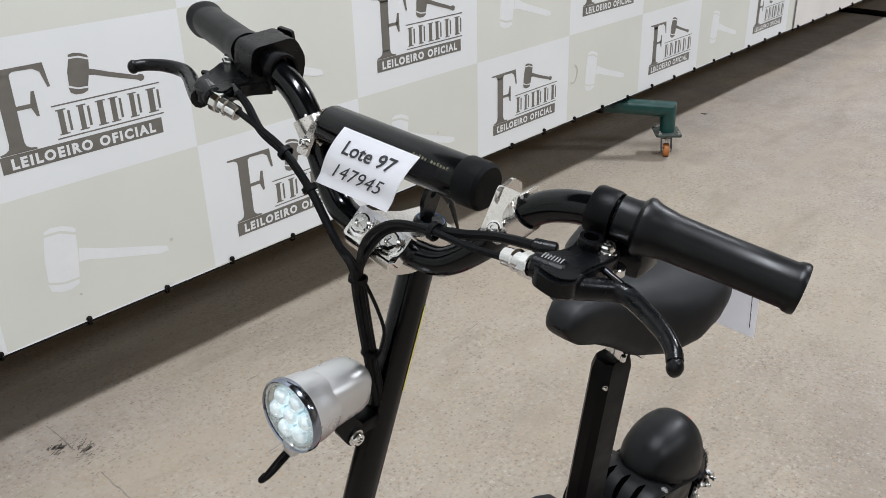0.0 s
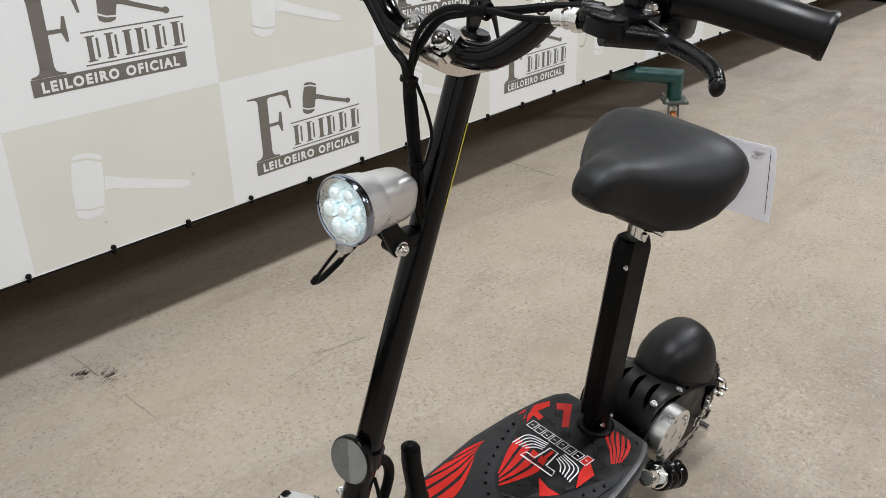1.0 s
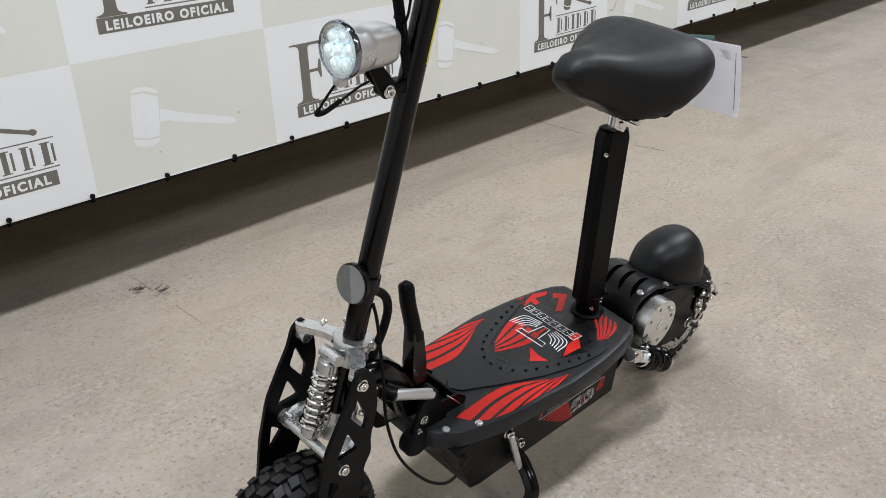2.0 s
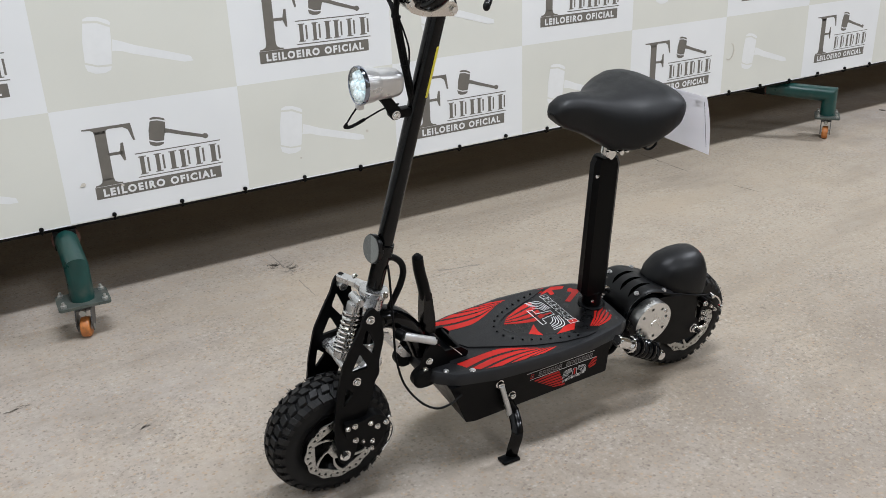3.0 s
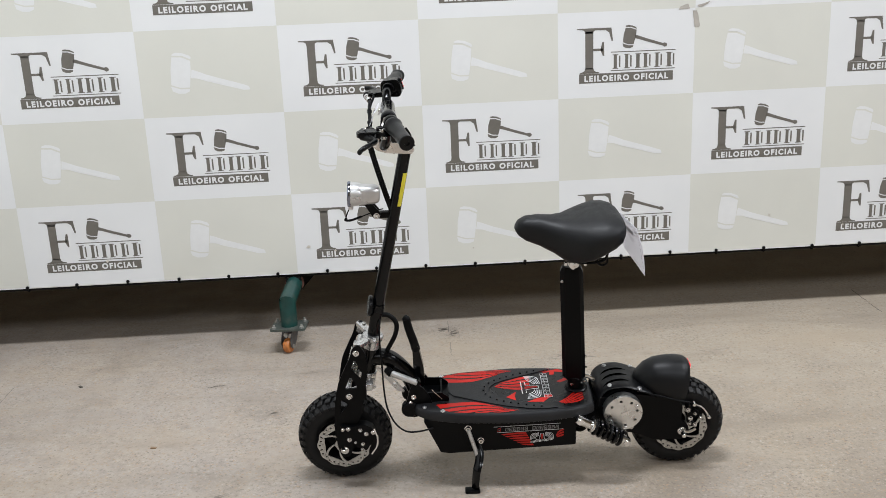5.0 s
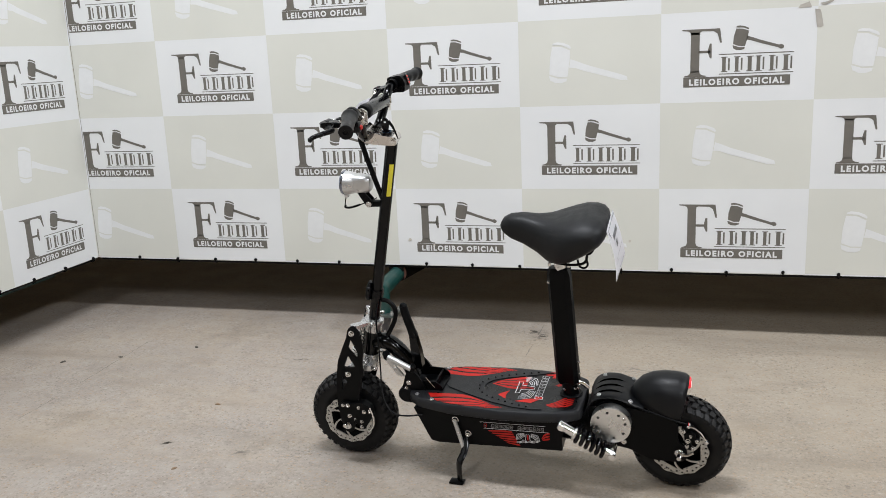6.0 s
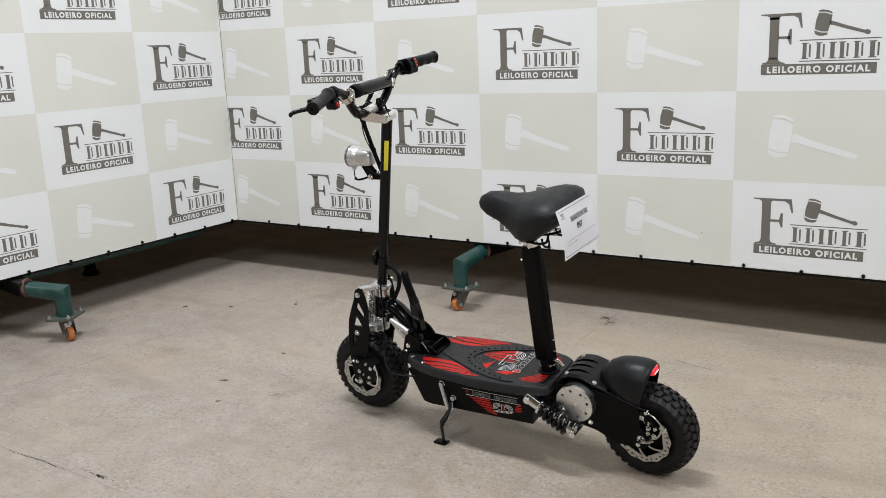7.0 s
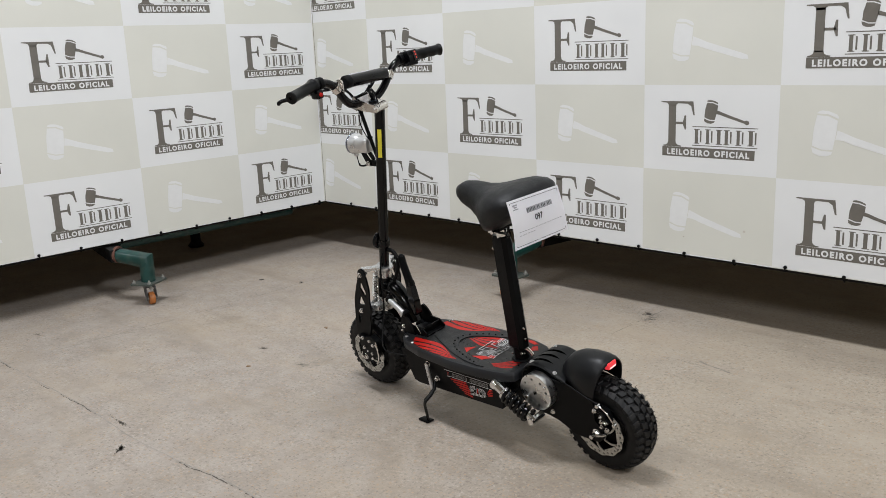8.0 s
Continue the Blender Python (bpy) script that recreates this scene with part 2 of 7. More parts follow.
# dusty tread, also lightened for the light its block tops catch
TREAD = surface("worn_lit_tread_rubber", (0.0085, 0.0086, 0.0090), 0.50, spec=0.28, vary=0.3, bump=0.12, bump_scale=500, dirt=0.3, dirt_colour=(0.06, 0.054, 0.048), dirt_scale=40)
LEATHER = surface("black_vinyl", (0.0032, 0.0038, 0.0048), 0.50, spec=0.35, vary=0.08, bump=0.12, bump_scale=1100)
DECK_GREY = surface("charcoal_rubber_mat", (0.0105, 0.0110, 0.0122), 0.38, spec=0.30, vary=0.15, bump=0.15, bump_scale=900)
DECK_RIM = surface("charcoal_moulding", (0.0165, 0.0172, 0.0190), 0.36, spec=0.26, vary=0.12, bump=0.08, bump_scale=900)
CHROME = surface("polished_metal", (0.78, 0.78, 0.77), 0.12, 1.0, vary=0.05, rough_vary=0.05)
ALLOY = surface("brushed_aluminium", (0.66, 0.66, 0.66), 0.3, 1.0, vary=0.08, scale=90)
CAST = surface("silver_paint", (0.62, 0.62, 0.62), 0.33, 0.75, vary=0.06)
SATIN_CREAM = surface("satin_nickel", (0.72, 0.69, 0.65), 0.24, 1.0, vary=0.05)
RED = surface("red_print", (0.42, 0.014, 0.009), 0.38, vary=0.16, scale=60, spec=0.22)
MACHINED = surface("machined_aluminium", (0.76, 0.76, 0.75), 0.33, 1.0, vary=0.16, scale=26, rough_vary=0.10)
SCUFFED = surface("scuffed_plate", (0.075, 0.09, 0.08), 0.5, 0.4, vary=0.35, scale=40, dirt=0.4, dirt_scale=30)
SILVER_PRINT = surface("silver_print", (0.55, 0.56, 0.57), 0.4, vary=0.1)
DARK_PRINT = surface("dark_print", (0.0035, 0.0036, 0.0040), 0.30, vary=0.1, spec=0.35)
PAPER = surface("white_paper", (0.92, 0.92, 0.95), 0.7, vary=0.02)
nt, nodes, links, bsdf = nodes_of(PAPER)
glowing = nodes.new("ShaderNodeBsdfTranslucent")
glowing.inputs[0].default_value = (0.95, 0.95, 0.98, 1)
blend = nodes.new("ShaderNodeMixShader")
blend.inputs[0].default_value = 0.52
links.new(bsdf.outputs[0], blend.inputs[1])
links.new(glowing.outputs[0], blend.inputs[2])
links.new(blend.outputs[0], nodes["Material Output"].inputs[0])
PAPER_INK = surface("toner", (0.025, 0.025, 0.028), 0.6, vary=0.1)
PAPER_GREY = surface("grey_toner", (0.33, 0.33, 0.35), 0.7, vary=0.1)
GOLD_PRINT = surface("gold_print", (0.10, 0.10, 0.06), 0.4, vary=0.3, scale=300)
YELLOW = surface("yellow_sticker", (0.80, 0.70, 0.05), 0.45, vary=0.08)
GREY_LENS = surface("grey_reflector", (0.34, 0.36, 0.36), 0.18, 0.55, vary=0.1, scale=300, bump=0.3, bump_scale=1500)
GREY_LENS_DARK = surface("dark_reflector", (0.20, 0.215, 0.215), 0.2, 0.5, vary=0.1, scale=300, bump=0.3, bump_scale=1500)
BLUE_RING = surface("blue_plastic", (0.015, 0.05, 0.10), 0.3)
LED_WHITE = surface("clear_led_optic", (0.90, 0.98, 1.0), 0.22, 0.7, vary=0.25, scale=160, bump=1.0, bump_scale=170)
MOULDED = surface("moulded_black", (0.0030, 0.0034, 0.0043), 0.42, spec=0.29, vary=0.10, bump=0.05, bump_scale=800)
DISC_STEEL = surface("disc_steel", (0.52, 0.52, 0.50), 0.32, 1.0, vary=0.12, scale=120)
FORGED = surface("forged_alloy", (0.58, 0.58, 0.58), 0.26, 0.9, vary=0.08)
DARK_CHROME = surface("dark_chrome", (0.27, 0.30, 0.37), 0.14, 1.0, vary=0.1)
GREY_PRINT = surface("grey_print", (0.22, 0.22, 0.22), 0.45, vary=0.1)
GAUGE_RED = glow("gauge_red", (1.0, 0.10, 0.06), 0.5, (0.4, 0.03, 0.03))
nt, nodes, links, bsdf = nodes_of(LED_WHITE)
bsdf.inputs["Emission Color"].default_value = (0.72, 0.92, 1.0, 1)
bsdf.inputs["Emission Strength"].default_value = 0.32
LENS_BACK = surface("lamp_reflector", (0.72, 0.78, 0.78), 0.12, 0.9, vary=0.2, scale=120, bump=0.6, bump_scale=220)
LED_RED = glow("led_red", (1.0, 0.06, 0.08), 0.6, (0.5, 0.02, 0.02))
LED_HOT = glow("led_red_core", (1.0, 0.40, 0.40), 1.2, (0.9, 0.5, 0.5))
SLOT_SHADE = surface("slot_shade", (0.001, 0.001, 0.001), 0.9, vary=0.05, spec=0.0)
TAPE_GREY = surface("dull_tape", (0.40, 0.375, 0.335), 0.7, vary=0.25, scale=30)


# ---- mesh helpers ----
def part(name, bm, material, parent=None, label="", angle=35):
    """Link a bmesh as one mesh object, under a parent where one is given."""
    me = bpy.data.meshes.new(name)
    bmesh.ops.recalc_face_normals(bm, faces=bm.faces)
    bm.to_mesh(me)
    bm.free()
    me.materials.append(material)
    for p in me.polygons:
        p.use_smooth = True
    me.set_sharp_from_angle(angle=radians(angle))
    ob = new(name, me)
    if parent is not None:
        ob.parent = parent
    if label:
        ob["label"] = label
    return ob


def flat_part(name, mesh, material, parent, label=""):
    mesh.materials.clear()
    mesh.materials.append(material)
    ob = new(name, mesh)
    ob.parent = parent
    if label:
        ob["label"] = label
    return ob


def add_box(bm, lo, hi, bevel=0.0, m=None, segments=2):
    made = bmesh.ops.create_cube(bm, size=1.0)["verts"]
    for v in made:
        v.co = Vector([lo[i] + (v.co[i] + 0.5) * (hi[i] - lo[i]) for i in range(3)])
    if bevel > 0:
        edges = list({e for v in made for e in v.link_edges})
        made = list({v for f in bmesh.ops.bevel(bm, geom=edges, offset=bevel, segments=segments, affect="EDGES", profile=0.5)["faces"] for v in f.verts} | {v for v in made if v.is_valid})
    if m is not None:
        for v in made:
            v.co = m @ v.co
    return made


def box(lo, hi, bevel=0.0, m=None):
    bm = bmesh.new()
    add_box(bm, lo, hi, bevel, m)
    return bm


def frame_at(origin, z_dir, x_hint=(1, 0, 0)):
    z = Vector(z_dir).normalized()
    x = Vector(x_hint)
    x = x - z * x.dot(z)
    if x.length < 1e-4:
        x = Vector((0, 1, 0)) - z * z.y
    x.normalize()
    y = z.cross(x)
    return Matrix(((x.x, y.x, z.x, origin[0]), (x.y, y.y, z.y, origin[1]), (x.z, y.z, z.z, origin[2]), (0, 0, 0, 1)))


def add_lathe(bm, profile, m=None, seg=32, close=False):
    """Turn (radius, height) pairs round the z axis of m."""
    m = m or Matrix()
    rings = []
    for r, h in profile:
        if r < 1e-6:
            rings.append([bm.verts.new(m @ Vector((0, 0, h)))])
        else:
            rings.append([bm.verts.new(m @ Vector((r * math.cos(2 * math.pi * i / seg), r * math.sin(2 * math.pi * i / seg), h))) for i in range(seg)])
    pairs = list(zip(rings, rings[1:] + ([rings[0]] if close else [])))
    if not close:
        pairs = pairs[:len(rings) - 1]
    for a, b in pairs:
        for i in range(seg):
            j = (i + 1) % seg
            if len(a) == 1 and len(b) == 1:
                continue
            if len(a) == 1:
                bm.faces.new((a[0], b[i], b[j]))
            elif len(b) == 1:
                bm.faces.new((a[i], b[0], a[j]))
            else:
                bm.faces.new((a[i], b[i], b[j], a[j]))


def lathe(profile, m=None, seg=32, close=False):
    bm = bmesh.new()
    add_lathe(bm, profile, m, seg, close)
    return bm


def rod_profile(r, length, bevel=0.001):
    return [(0, 0), (r - bevel, 0), (r, bevel), (r, length - bevel), (r - bevel, length), (0, length)]


def rod(a, b, r, bevel=0.001, seg=20):
    a, b = Vector(a), Vector(b)
    return lathe(rod_profile(r, (b - a).length, min(bevel, r * 0.5)), frame_at(a, b - a), seg)


def add_rod(bm, a, b, r, bevel=0.001, seg=16):
    a, b = Vector(a), Vector(b)
    add_lathe(bm, rod_profile(r, (b - a).length, min(bevel, r * 0.5)), frame_at(a, b - a), seg)


def smooth_line(points, steps=8):
    """Catmull-Rom through the points."""
    pts = [Vector(p) for p in points]
    ext = [pts[0] * 2 - pts[1]] + pts + [pts[-1] * 2 - pts[-2]]
    out = []
    for i in range(1, len(ext) - 2):
        p0, p1, p2, p3 = ext[i - 1:i + 3]
        for s in range(steps):
            t = s / steps
            out.append(0.5 * ((2 * p1) + (p2 - p0) * t + (2 * p0 - 5 * p1 + 4 * p2 - p3) * t * t + (3 * p1 - p0 - 3 * p2 + p3) * t ** 3))
    out.append(pts[-1])
    return out


def add_tube(bm, line, radius, seg=12, flat=1.0, hint=(0, 1, 0)):
    """Sweep a round (or flattened) section along a line; radius may be a function of 0..1."""
    n = len(line)
    rings = []
    side = Vector(hint)
    for i, p in enumerate(line):
        d = (line[min(i + 1, n - 1)] - line[max(i - 1, 0)]).normalized()
        side = side - d * side.dot(d)
        if side.length < 1e-5:
            side = d.orthogonal()
        side.normalize()
        other = d.cross(side)
        r = radius(i / (n - 1)) if callable(radius) else radius
        rings.append([bm.verts.new(p + (side * math.cos(2 * math.pi * k / seg) * flat + other * math.sin(2 * math.pi * k / seg)) * r) for k in range(seg)])
    for a, b in zip(rings, rings[1:]):
        for k in range(seg):
            bm.faces.new((a[k], a[(k + 1) % seg], b[(k + 1) % seg], b[k]))
    bm.faces.new(rings[0][::-1])
    bm.faces.new(rings[-1])


def tube(points, radius, seg=12, steps=8, flat=1.0, hint=(0, 1, 0)):
    bm = bmesh.new()
    add_tube(bm, smooth_line(points, steps) if steps > 1 else [Vector(p) for p in points], radius, seg, flat, hint)
    return bm


def coil(a, b, r, turns, wire, seg=8, per=18):
    m = frame_at(a, Vector(b) - Vector(a))
    length = (Vector(b) - Vector(a)).length
    line = [m @ Vector((r * math.cos(2 * math.pi * i / per), r * math.sin(2 * math.pi * i / per), length * i / (turns * per))) for i in range(turns * per + 1)]
    bm = bmesh.new()
    add_tube(bm, line, wire, seg)
    return bm


def add_plate(bm, outline, m, thick, holes=()):
    """A flat plate with holes: outline and holes are (u, v) loops in the xy plane of m, thickness along its z."""
    loops = [[Vector((u, v, 0)) for u, v in outline]] + [[Vector((u, v, 0)) for u, v in h] for h in holes]
    tris = geometry.tessellate_polygon(loops)
    flat_pts = [p for lp in loops for p in lp]
    low = [bm.verts.new(m @ p) for p in flat_pts]
    high = [bm.verts.new(m @ (p + Vector((0, 0, thick)))) for p in flat_pts]
    for a, b, c in tris:
        if len({a, b, c}) == 3:
            bm.faces.new((low[a], low[b], low[c]))
            bm.faces.new((high[c], high[b], high[a]))
    k = 0
    for lp in loops:
        n = len(lp)
        for i in range(n):
            j = (i + 1) % n
            bm.faces.new((low[k + i], high[k + i], high[k + j], low[k + j]))
        k += n


def plate(outline, m, thick, holes=()):
    bm = bmesh.new()
    add_plate(bm, outline, m, thick, holes)
    return bm


def rounded(points, r=0.01, steps=5):
    """Round the corners of a loop of (u, v) points."""
    out = []
    n = len(points)
    for i in range(n):
        p, a, b = Vector(points[i]), Vector(points[i - 1]), Vector(points[(i + 1) % n])
        da, db = (a - p), (b - p)
        k = min(r, da.length * 0.45, db.length * 0.45)
        s, e = p + da.normalized() * k, p + db.normalized() * k
        for j in range(steps + 1):
            t = j / steps
            out.append(tuple((1 - t) ** 2 * s + 2 * t * (1 - t) * p + t * t * e))
    return out


def circle(u, v, r, n=12, phase=0.0):
    return [(u + r * math.cos(phase + 2 * math.pi * i / n), v + r * math.sin(phase + 2 * math.pi * i / n)) for i in range(n)]


def loft(sections, cap=True):
    bm = bmesh.new()
    rings = [[bm.verts.new(p) for p in s] for s in sections]
    n = len(rings[0])
    for a, b in zip(rings, rings[1:]):
        for k in range(n):
            bm.faces.new((a[k], a[(k + 1) % n], b[(k + 1) % n], b[k]))
    if cap:
        bm.faces.new(rings[0][::-1])
        bm.faces.new(rings[-1])
    return bm


def text_mesh(body, size, m, align="CENTER", spacing=1.0, stretch=1.0, bold=0.0):
    cu = bpy.data.curves.new("lettering", "FONT")
    cu.body, cu.size, cu.align_x, cu.align_y, cu.space_character = body, size, align, "CENTER", spacing
    cu.resolution_u = 3
    cu.offset = bold
    ob = new("lettering", cu)
    me = bpy.data.meshes.new_from_object(ob.evaluated_get(bpy.context.evaluated_depsgraph_get()))
    bpy.data.objects.remove(ob)
    bpy.data.curves.remove(cu)
    me.transform(m @ Matrix.Diagonal((stretch, 1, 1, 1)))
    return me


def flat_polys(polys, m):
    """Flat shapes, each a loop of (u, v), in the xy plane of m, joined in one mesh."""
    bm = bmesh.new()
    for loop in polys:
        vs = [bm.verts.new(m @ Vector((u, v, 0))) for u, v in loop]
        for a, b, c in geometry.tessellate_polygon([[Vector((u, v, 0)) for u, v in loop]]):
            if len({a, b, c}) == 3:
                bm.faces.new((vs[a], vs[b], vs[c]))
    return bm


def rect(u0, v0, u1, v1):
    return [(u0, v0), (u1, v0), (u1, v1), (u0, v1)]


# frames for flat work: XZ seen from -y, and from -y on the left flank
SIDE = Matrix(((1, 0, 0, 0), (0, 0, -1, 0), (0, 1, 0, 0), (0, 0, 0, 1)))   # (u, v) -> x, z ; out of the page is -y


def side_at(y):
    return Matrix.Translation((0, y, 0)) @ SIDE


# ---- hall: unseen walls and roof added, toned warm to colour the bounced light ----
def slab(name, lo, hi, material, label, category):
    ob = part(name, box(lo, hi), material)
    return tagged(ob, label, category, kind="structure")


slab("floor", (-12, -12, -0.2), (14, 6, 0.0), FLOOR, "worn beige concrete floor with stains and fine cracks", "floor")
slab("wall_south", (-12.2, -12.2, 0.0), (14.2, -12.0, 8.0), WALL, "plain warm-toned hall wall, added out of view", "wall")
slab("wall_north", (-12.2, 6.0, 0.0), (14.2, 6.2, 8.0), WALL, "plain warm-toned hall wall, added out of view", "wall")
slab("wall_west", (-12.2, -12.0, 0.0), (-12.0, 6.0, 8.0), WALL, "plain warm-toned hall wall, added out of view", "wall")
slab("wall_east", (14.0, -12.0, 0.0), (14.2, 6.0, 8.0), WALL, "plain warm-toned hall wall, added out of view", "wall")
slab("ceiling", (-12.2, -12.2, 8.0), (14.2, 6.2, 8.2), CEILING, "plain warm-toned hall roof, added out of view", "ceiling")


def floor_crack(points, width, seed, wander=0.006, material=None, broken=0.0, step=0.012):
    """A fine crack that wanders over the floor, with stretches where it closes up."""
    rng = random.Random(seed)
    coarse = smooth_line([(x, y, 0) for x, y in points], 14)
    line = []
    for a, b in zip(coarse, coarse[1:]):
        k = max(1, int((b - a).length / step))
        line += [a.lerp(b, i / k) for i in range(k)]
    line.append(coarse[-1])
    bm = bmesh.new()
    last, off, f1, f2 = None, 0.0, rng.uniform(0, 6), rng.uniform(0, 6)
    for i, p in enumerate(line):
        d = (line[min(i + 1, len(line) - 1)] - line[max(i - 1, 0)]).normalized()
        n = Vector((-d.y, d.x, 0))
        off = off * 0.75 + rng.uniform(-wander, wander) * 0.6
        p = p + n * off
        s = i * step
        shut = 0.5 + 0.28 * math.sin(s * 9.1 + f1) + 0.22 * math.sin(s * 23.0 + f2) + rng.uniform(-0.12, 0.12)
        w = width * rng.uniform(0.25, 1.0)
        row = (bm.verts.new(p + n * w + Vector((0, 0, 0.0006))), bm.verts.new(p - n * w + Vector((0, 0, 0.0006))))
        if last and shut > broken:
            bm.faces.new((last[0], last[1], row[1], row[0]))
        last = row
    bmesh.ops.delete(bm, geom=[v for v in bm.verts if not v.link_faces], context="VERTS")
    ob = part("floor_crack", bm, material or CRACK)
    return tagged(ob, "fine broken crack in the concrete floor" if broken else "fine dark crack in the concrete floor", "crack", "cracks in the floor", "structure")


CRACK = surface("crack_dirt", (0.095, 0.082, 0.068), 0.9, vary=0.3)
FAINT = surface("faint_joint", (0.225, 0.198, 0.168), 0.9, vary=0.3)
PALE_JOINT = surface("pale_joint", (0.275, 0.25, 0.222), 0.9, vary=0.2)
STAIN = surface("oil_stain", (0.135, 0.115, 0.094), 0.8, vary=0.3, scale=90)
CHIP_BROWN = surface("brown_chip", (0.22, 0.14, 0.08), 0.8)
CHIP_DARK = surface("dark_chip", (0.07, 0.06, 0.05), 0.8)


def scar(x, y, rx, ry, seed, count=34, turn=0.0, material=None):
    """A scuffed patch: ragged slivers of dark dirt, dense in the middle and loose at the rim."""
    rng = random.Random(seed)
    polys = []
    ct, st = math.cos(turn), math.sin(turn)
    for _ in range(count):
        a, d = rng.uniform(0, 2 * math.pi), rng.random() ** 0.8
        px, py = rx * d * math.cos(a), ry * d * math.sin(a)
        length, wide = rng.uniform(0.004, 0.016) * (1.25 - d), rng.uniform(0.0012, 0.0042) * (1.2 - d)
        lean = turn + rng.gauss(0, 0.35)
        cl, sl = math.cos(lean), math.sin(lean)
        loop = []
        for k in range(9):
            b = 2 * math.pi * k / 9
            u, v = length * math.cos(b) * rng.uniform(0.6, 1.1), wide * math.sin(b) * rng.uniform(0.4, 1.5)
            loop.append((x + px * ct - py * st + u * cl - v * sl, y + px * st + py * ct + u * sl + v * cl))
        polys.append(loop)
    ob = part("floor_stain", flat_polys(polys, Matrix.Translation((0, 0, 0.0005))), material or STAIN)
    return tagged(ob, "ragged patch of dark scuffs on the concrete floor", "stain", "floor stains", "structure")


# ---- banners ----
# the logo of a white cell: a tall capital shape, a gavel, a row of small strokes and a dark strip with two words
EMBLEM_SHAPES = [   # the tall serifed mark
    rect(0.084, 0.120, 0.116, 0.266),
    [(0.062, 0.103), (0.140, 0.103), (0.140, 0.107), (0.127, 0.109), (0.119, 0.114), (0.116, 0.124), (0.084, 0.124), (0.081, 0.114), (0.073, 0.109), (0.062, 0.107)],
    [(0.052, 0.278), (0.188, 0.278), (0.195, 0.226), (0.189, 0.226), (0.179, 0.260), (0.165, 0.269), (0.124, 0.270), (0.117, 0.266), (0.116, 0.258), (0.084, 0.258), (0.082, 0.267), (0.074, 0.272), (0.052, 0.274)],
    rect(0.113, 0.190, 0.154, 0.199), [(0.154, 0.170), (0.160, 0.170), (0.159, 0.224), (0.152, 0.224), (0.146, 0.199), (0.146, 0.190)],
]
HAMMER_SHAPES = [
    [(0.246, 0.277), (0.268, 0.276), (0.290, 0.268), (0.287, 0.245), (0.278, 0.213), (0.256, 0.214), (0.236, 0.222), (0.238, 0.250)],
    [(0.246, 0.281), (0.247, 0.286), (0.258, 0.288), (0.274, 0.285), (0.288, 0.279), (0.291, 0.272), (0.269, 0.280)],
    [(0.234, 0.218), (0.256, 0.210), (0.278, 0.209), (0.276, 0.203), (0.264, 0.199), (0.248, 0.200), (0.237, 0.206)],
    [(0.284, 0.250), (0.300, 0.245), (0.330, 0.234), (0.396, 0.213), (0.403, 0.215), (0.411, 0.212), (0.414, 0.206), (0.411, 0.200), (0.403, 0.198), (0.395, 0.203), (0.325, 0.224), (0.298, 0.233), (0.282, 0.236)],
]
ROW_SHAPES = [rect(0.187, 0.1815, 0.447, 0.1845), rect(0.187, 0.1095, 0.447, 0.1125)]
for i, (du, w) in enumerate(((0.0, 0.013), (0.0462, 0.012), (0.0905, 0.014), (0.1215, 0.013), (0.1685, 0.012), (0.2155, 0.015))):
    u = 0.194 + du
    ROW_SHAPES += [rect(u + 0.004, 0.121, u + 0.004 + w, 0.171), rect(u, 0.118, u + w + 0.010, 0.121), rect(u, 0.171, u + w + 0.010, 0.174)]
    if i != 2:
        ROW_SHAPES += [rect(u + w + 0.012, 0.124, u + w + 0.018, 0.168)]
STRIP_SHAPES = [rect(0.084 - 0.025, 0.057 + 0.008, 0.463 - 0.025, 0.094 + 0.008)]
GAVEL_SHAPES = [
    [(0.133, 0.230), (0.170, 0.228), (0.204, 0.213), (0.201, 0.170), (0.192, 0.112), (0.155, 0.112), (0.121, 0.124), (0.124, 0.180)],
    [(0.136, 0.242), (0.150, 0.247), (0.175, 0.244), (0.200, 0.234), (0.207, 0.226), (0.205, 0.219), (0.172, 0.234), (0.134, 0.236)],
    [(0.119, 0.119), (0.155, 0.107), (0.191, 0.106), (0.188, 0.096), (0.170, 0.089), (0.145, 0.090), (0.124, 0.100)],
    [(0.205, 0.180), (0.228, 0.172), (0.262, 0.158), (0.395, 0.117), (0.420, 0.108), (0.424, 0.094), (0.398, 0.094), (0.255, 0.134), (0.225, 0.145), (0.199, 0.147)],
]


def mesh_of(bm, name):
    me = bpy.data.meshes.new(name)
    bm.to_mesh(me)
    bm.free()
    return me


AT_CELL = Matrix.Translation((0.025, -0.008, 0))


def print_mesh(name, shapes, ink, m=AT_CELL):
    me = mesh_of(flat_polys(shapes, m), name)
    me.materials.append(ink)
    return me


LOGO_STRIP = print_mesh("printed_logo", STRIP_SHAPES, INK)
WORDS_MESH = text_mesh("LEILOEIRO OFICIAL", 0.0305, Matrix.Translation((0.2735, 0.0735, 0.0006)), spacing=1.29, stretch=1.01, bold=0.0015)
WORDS_MESH.materials.append(PALE_INK)
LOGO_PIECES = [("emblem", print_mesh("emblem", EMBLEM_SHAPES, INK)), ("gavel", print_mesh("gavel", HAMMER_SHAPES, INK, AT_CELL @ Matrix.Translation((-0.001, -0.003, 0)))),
               ("wordmark", print_mesh("wordmark", ROW_SHAPES, INK)), ("lettering", WORDS_MESH)]
GAVEL_MESH = print_mesh("printed_gavel", GAVEL_SHAPES, PALE_INK, Matrix())


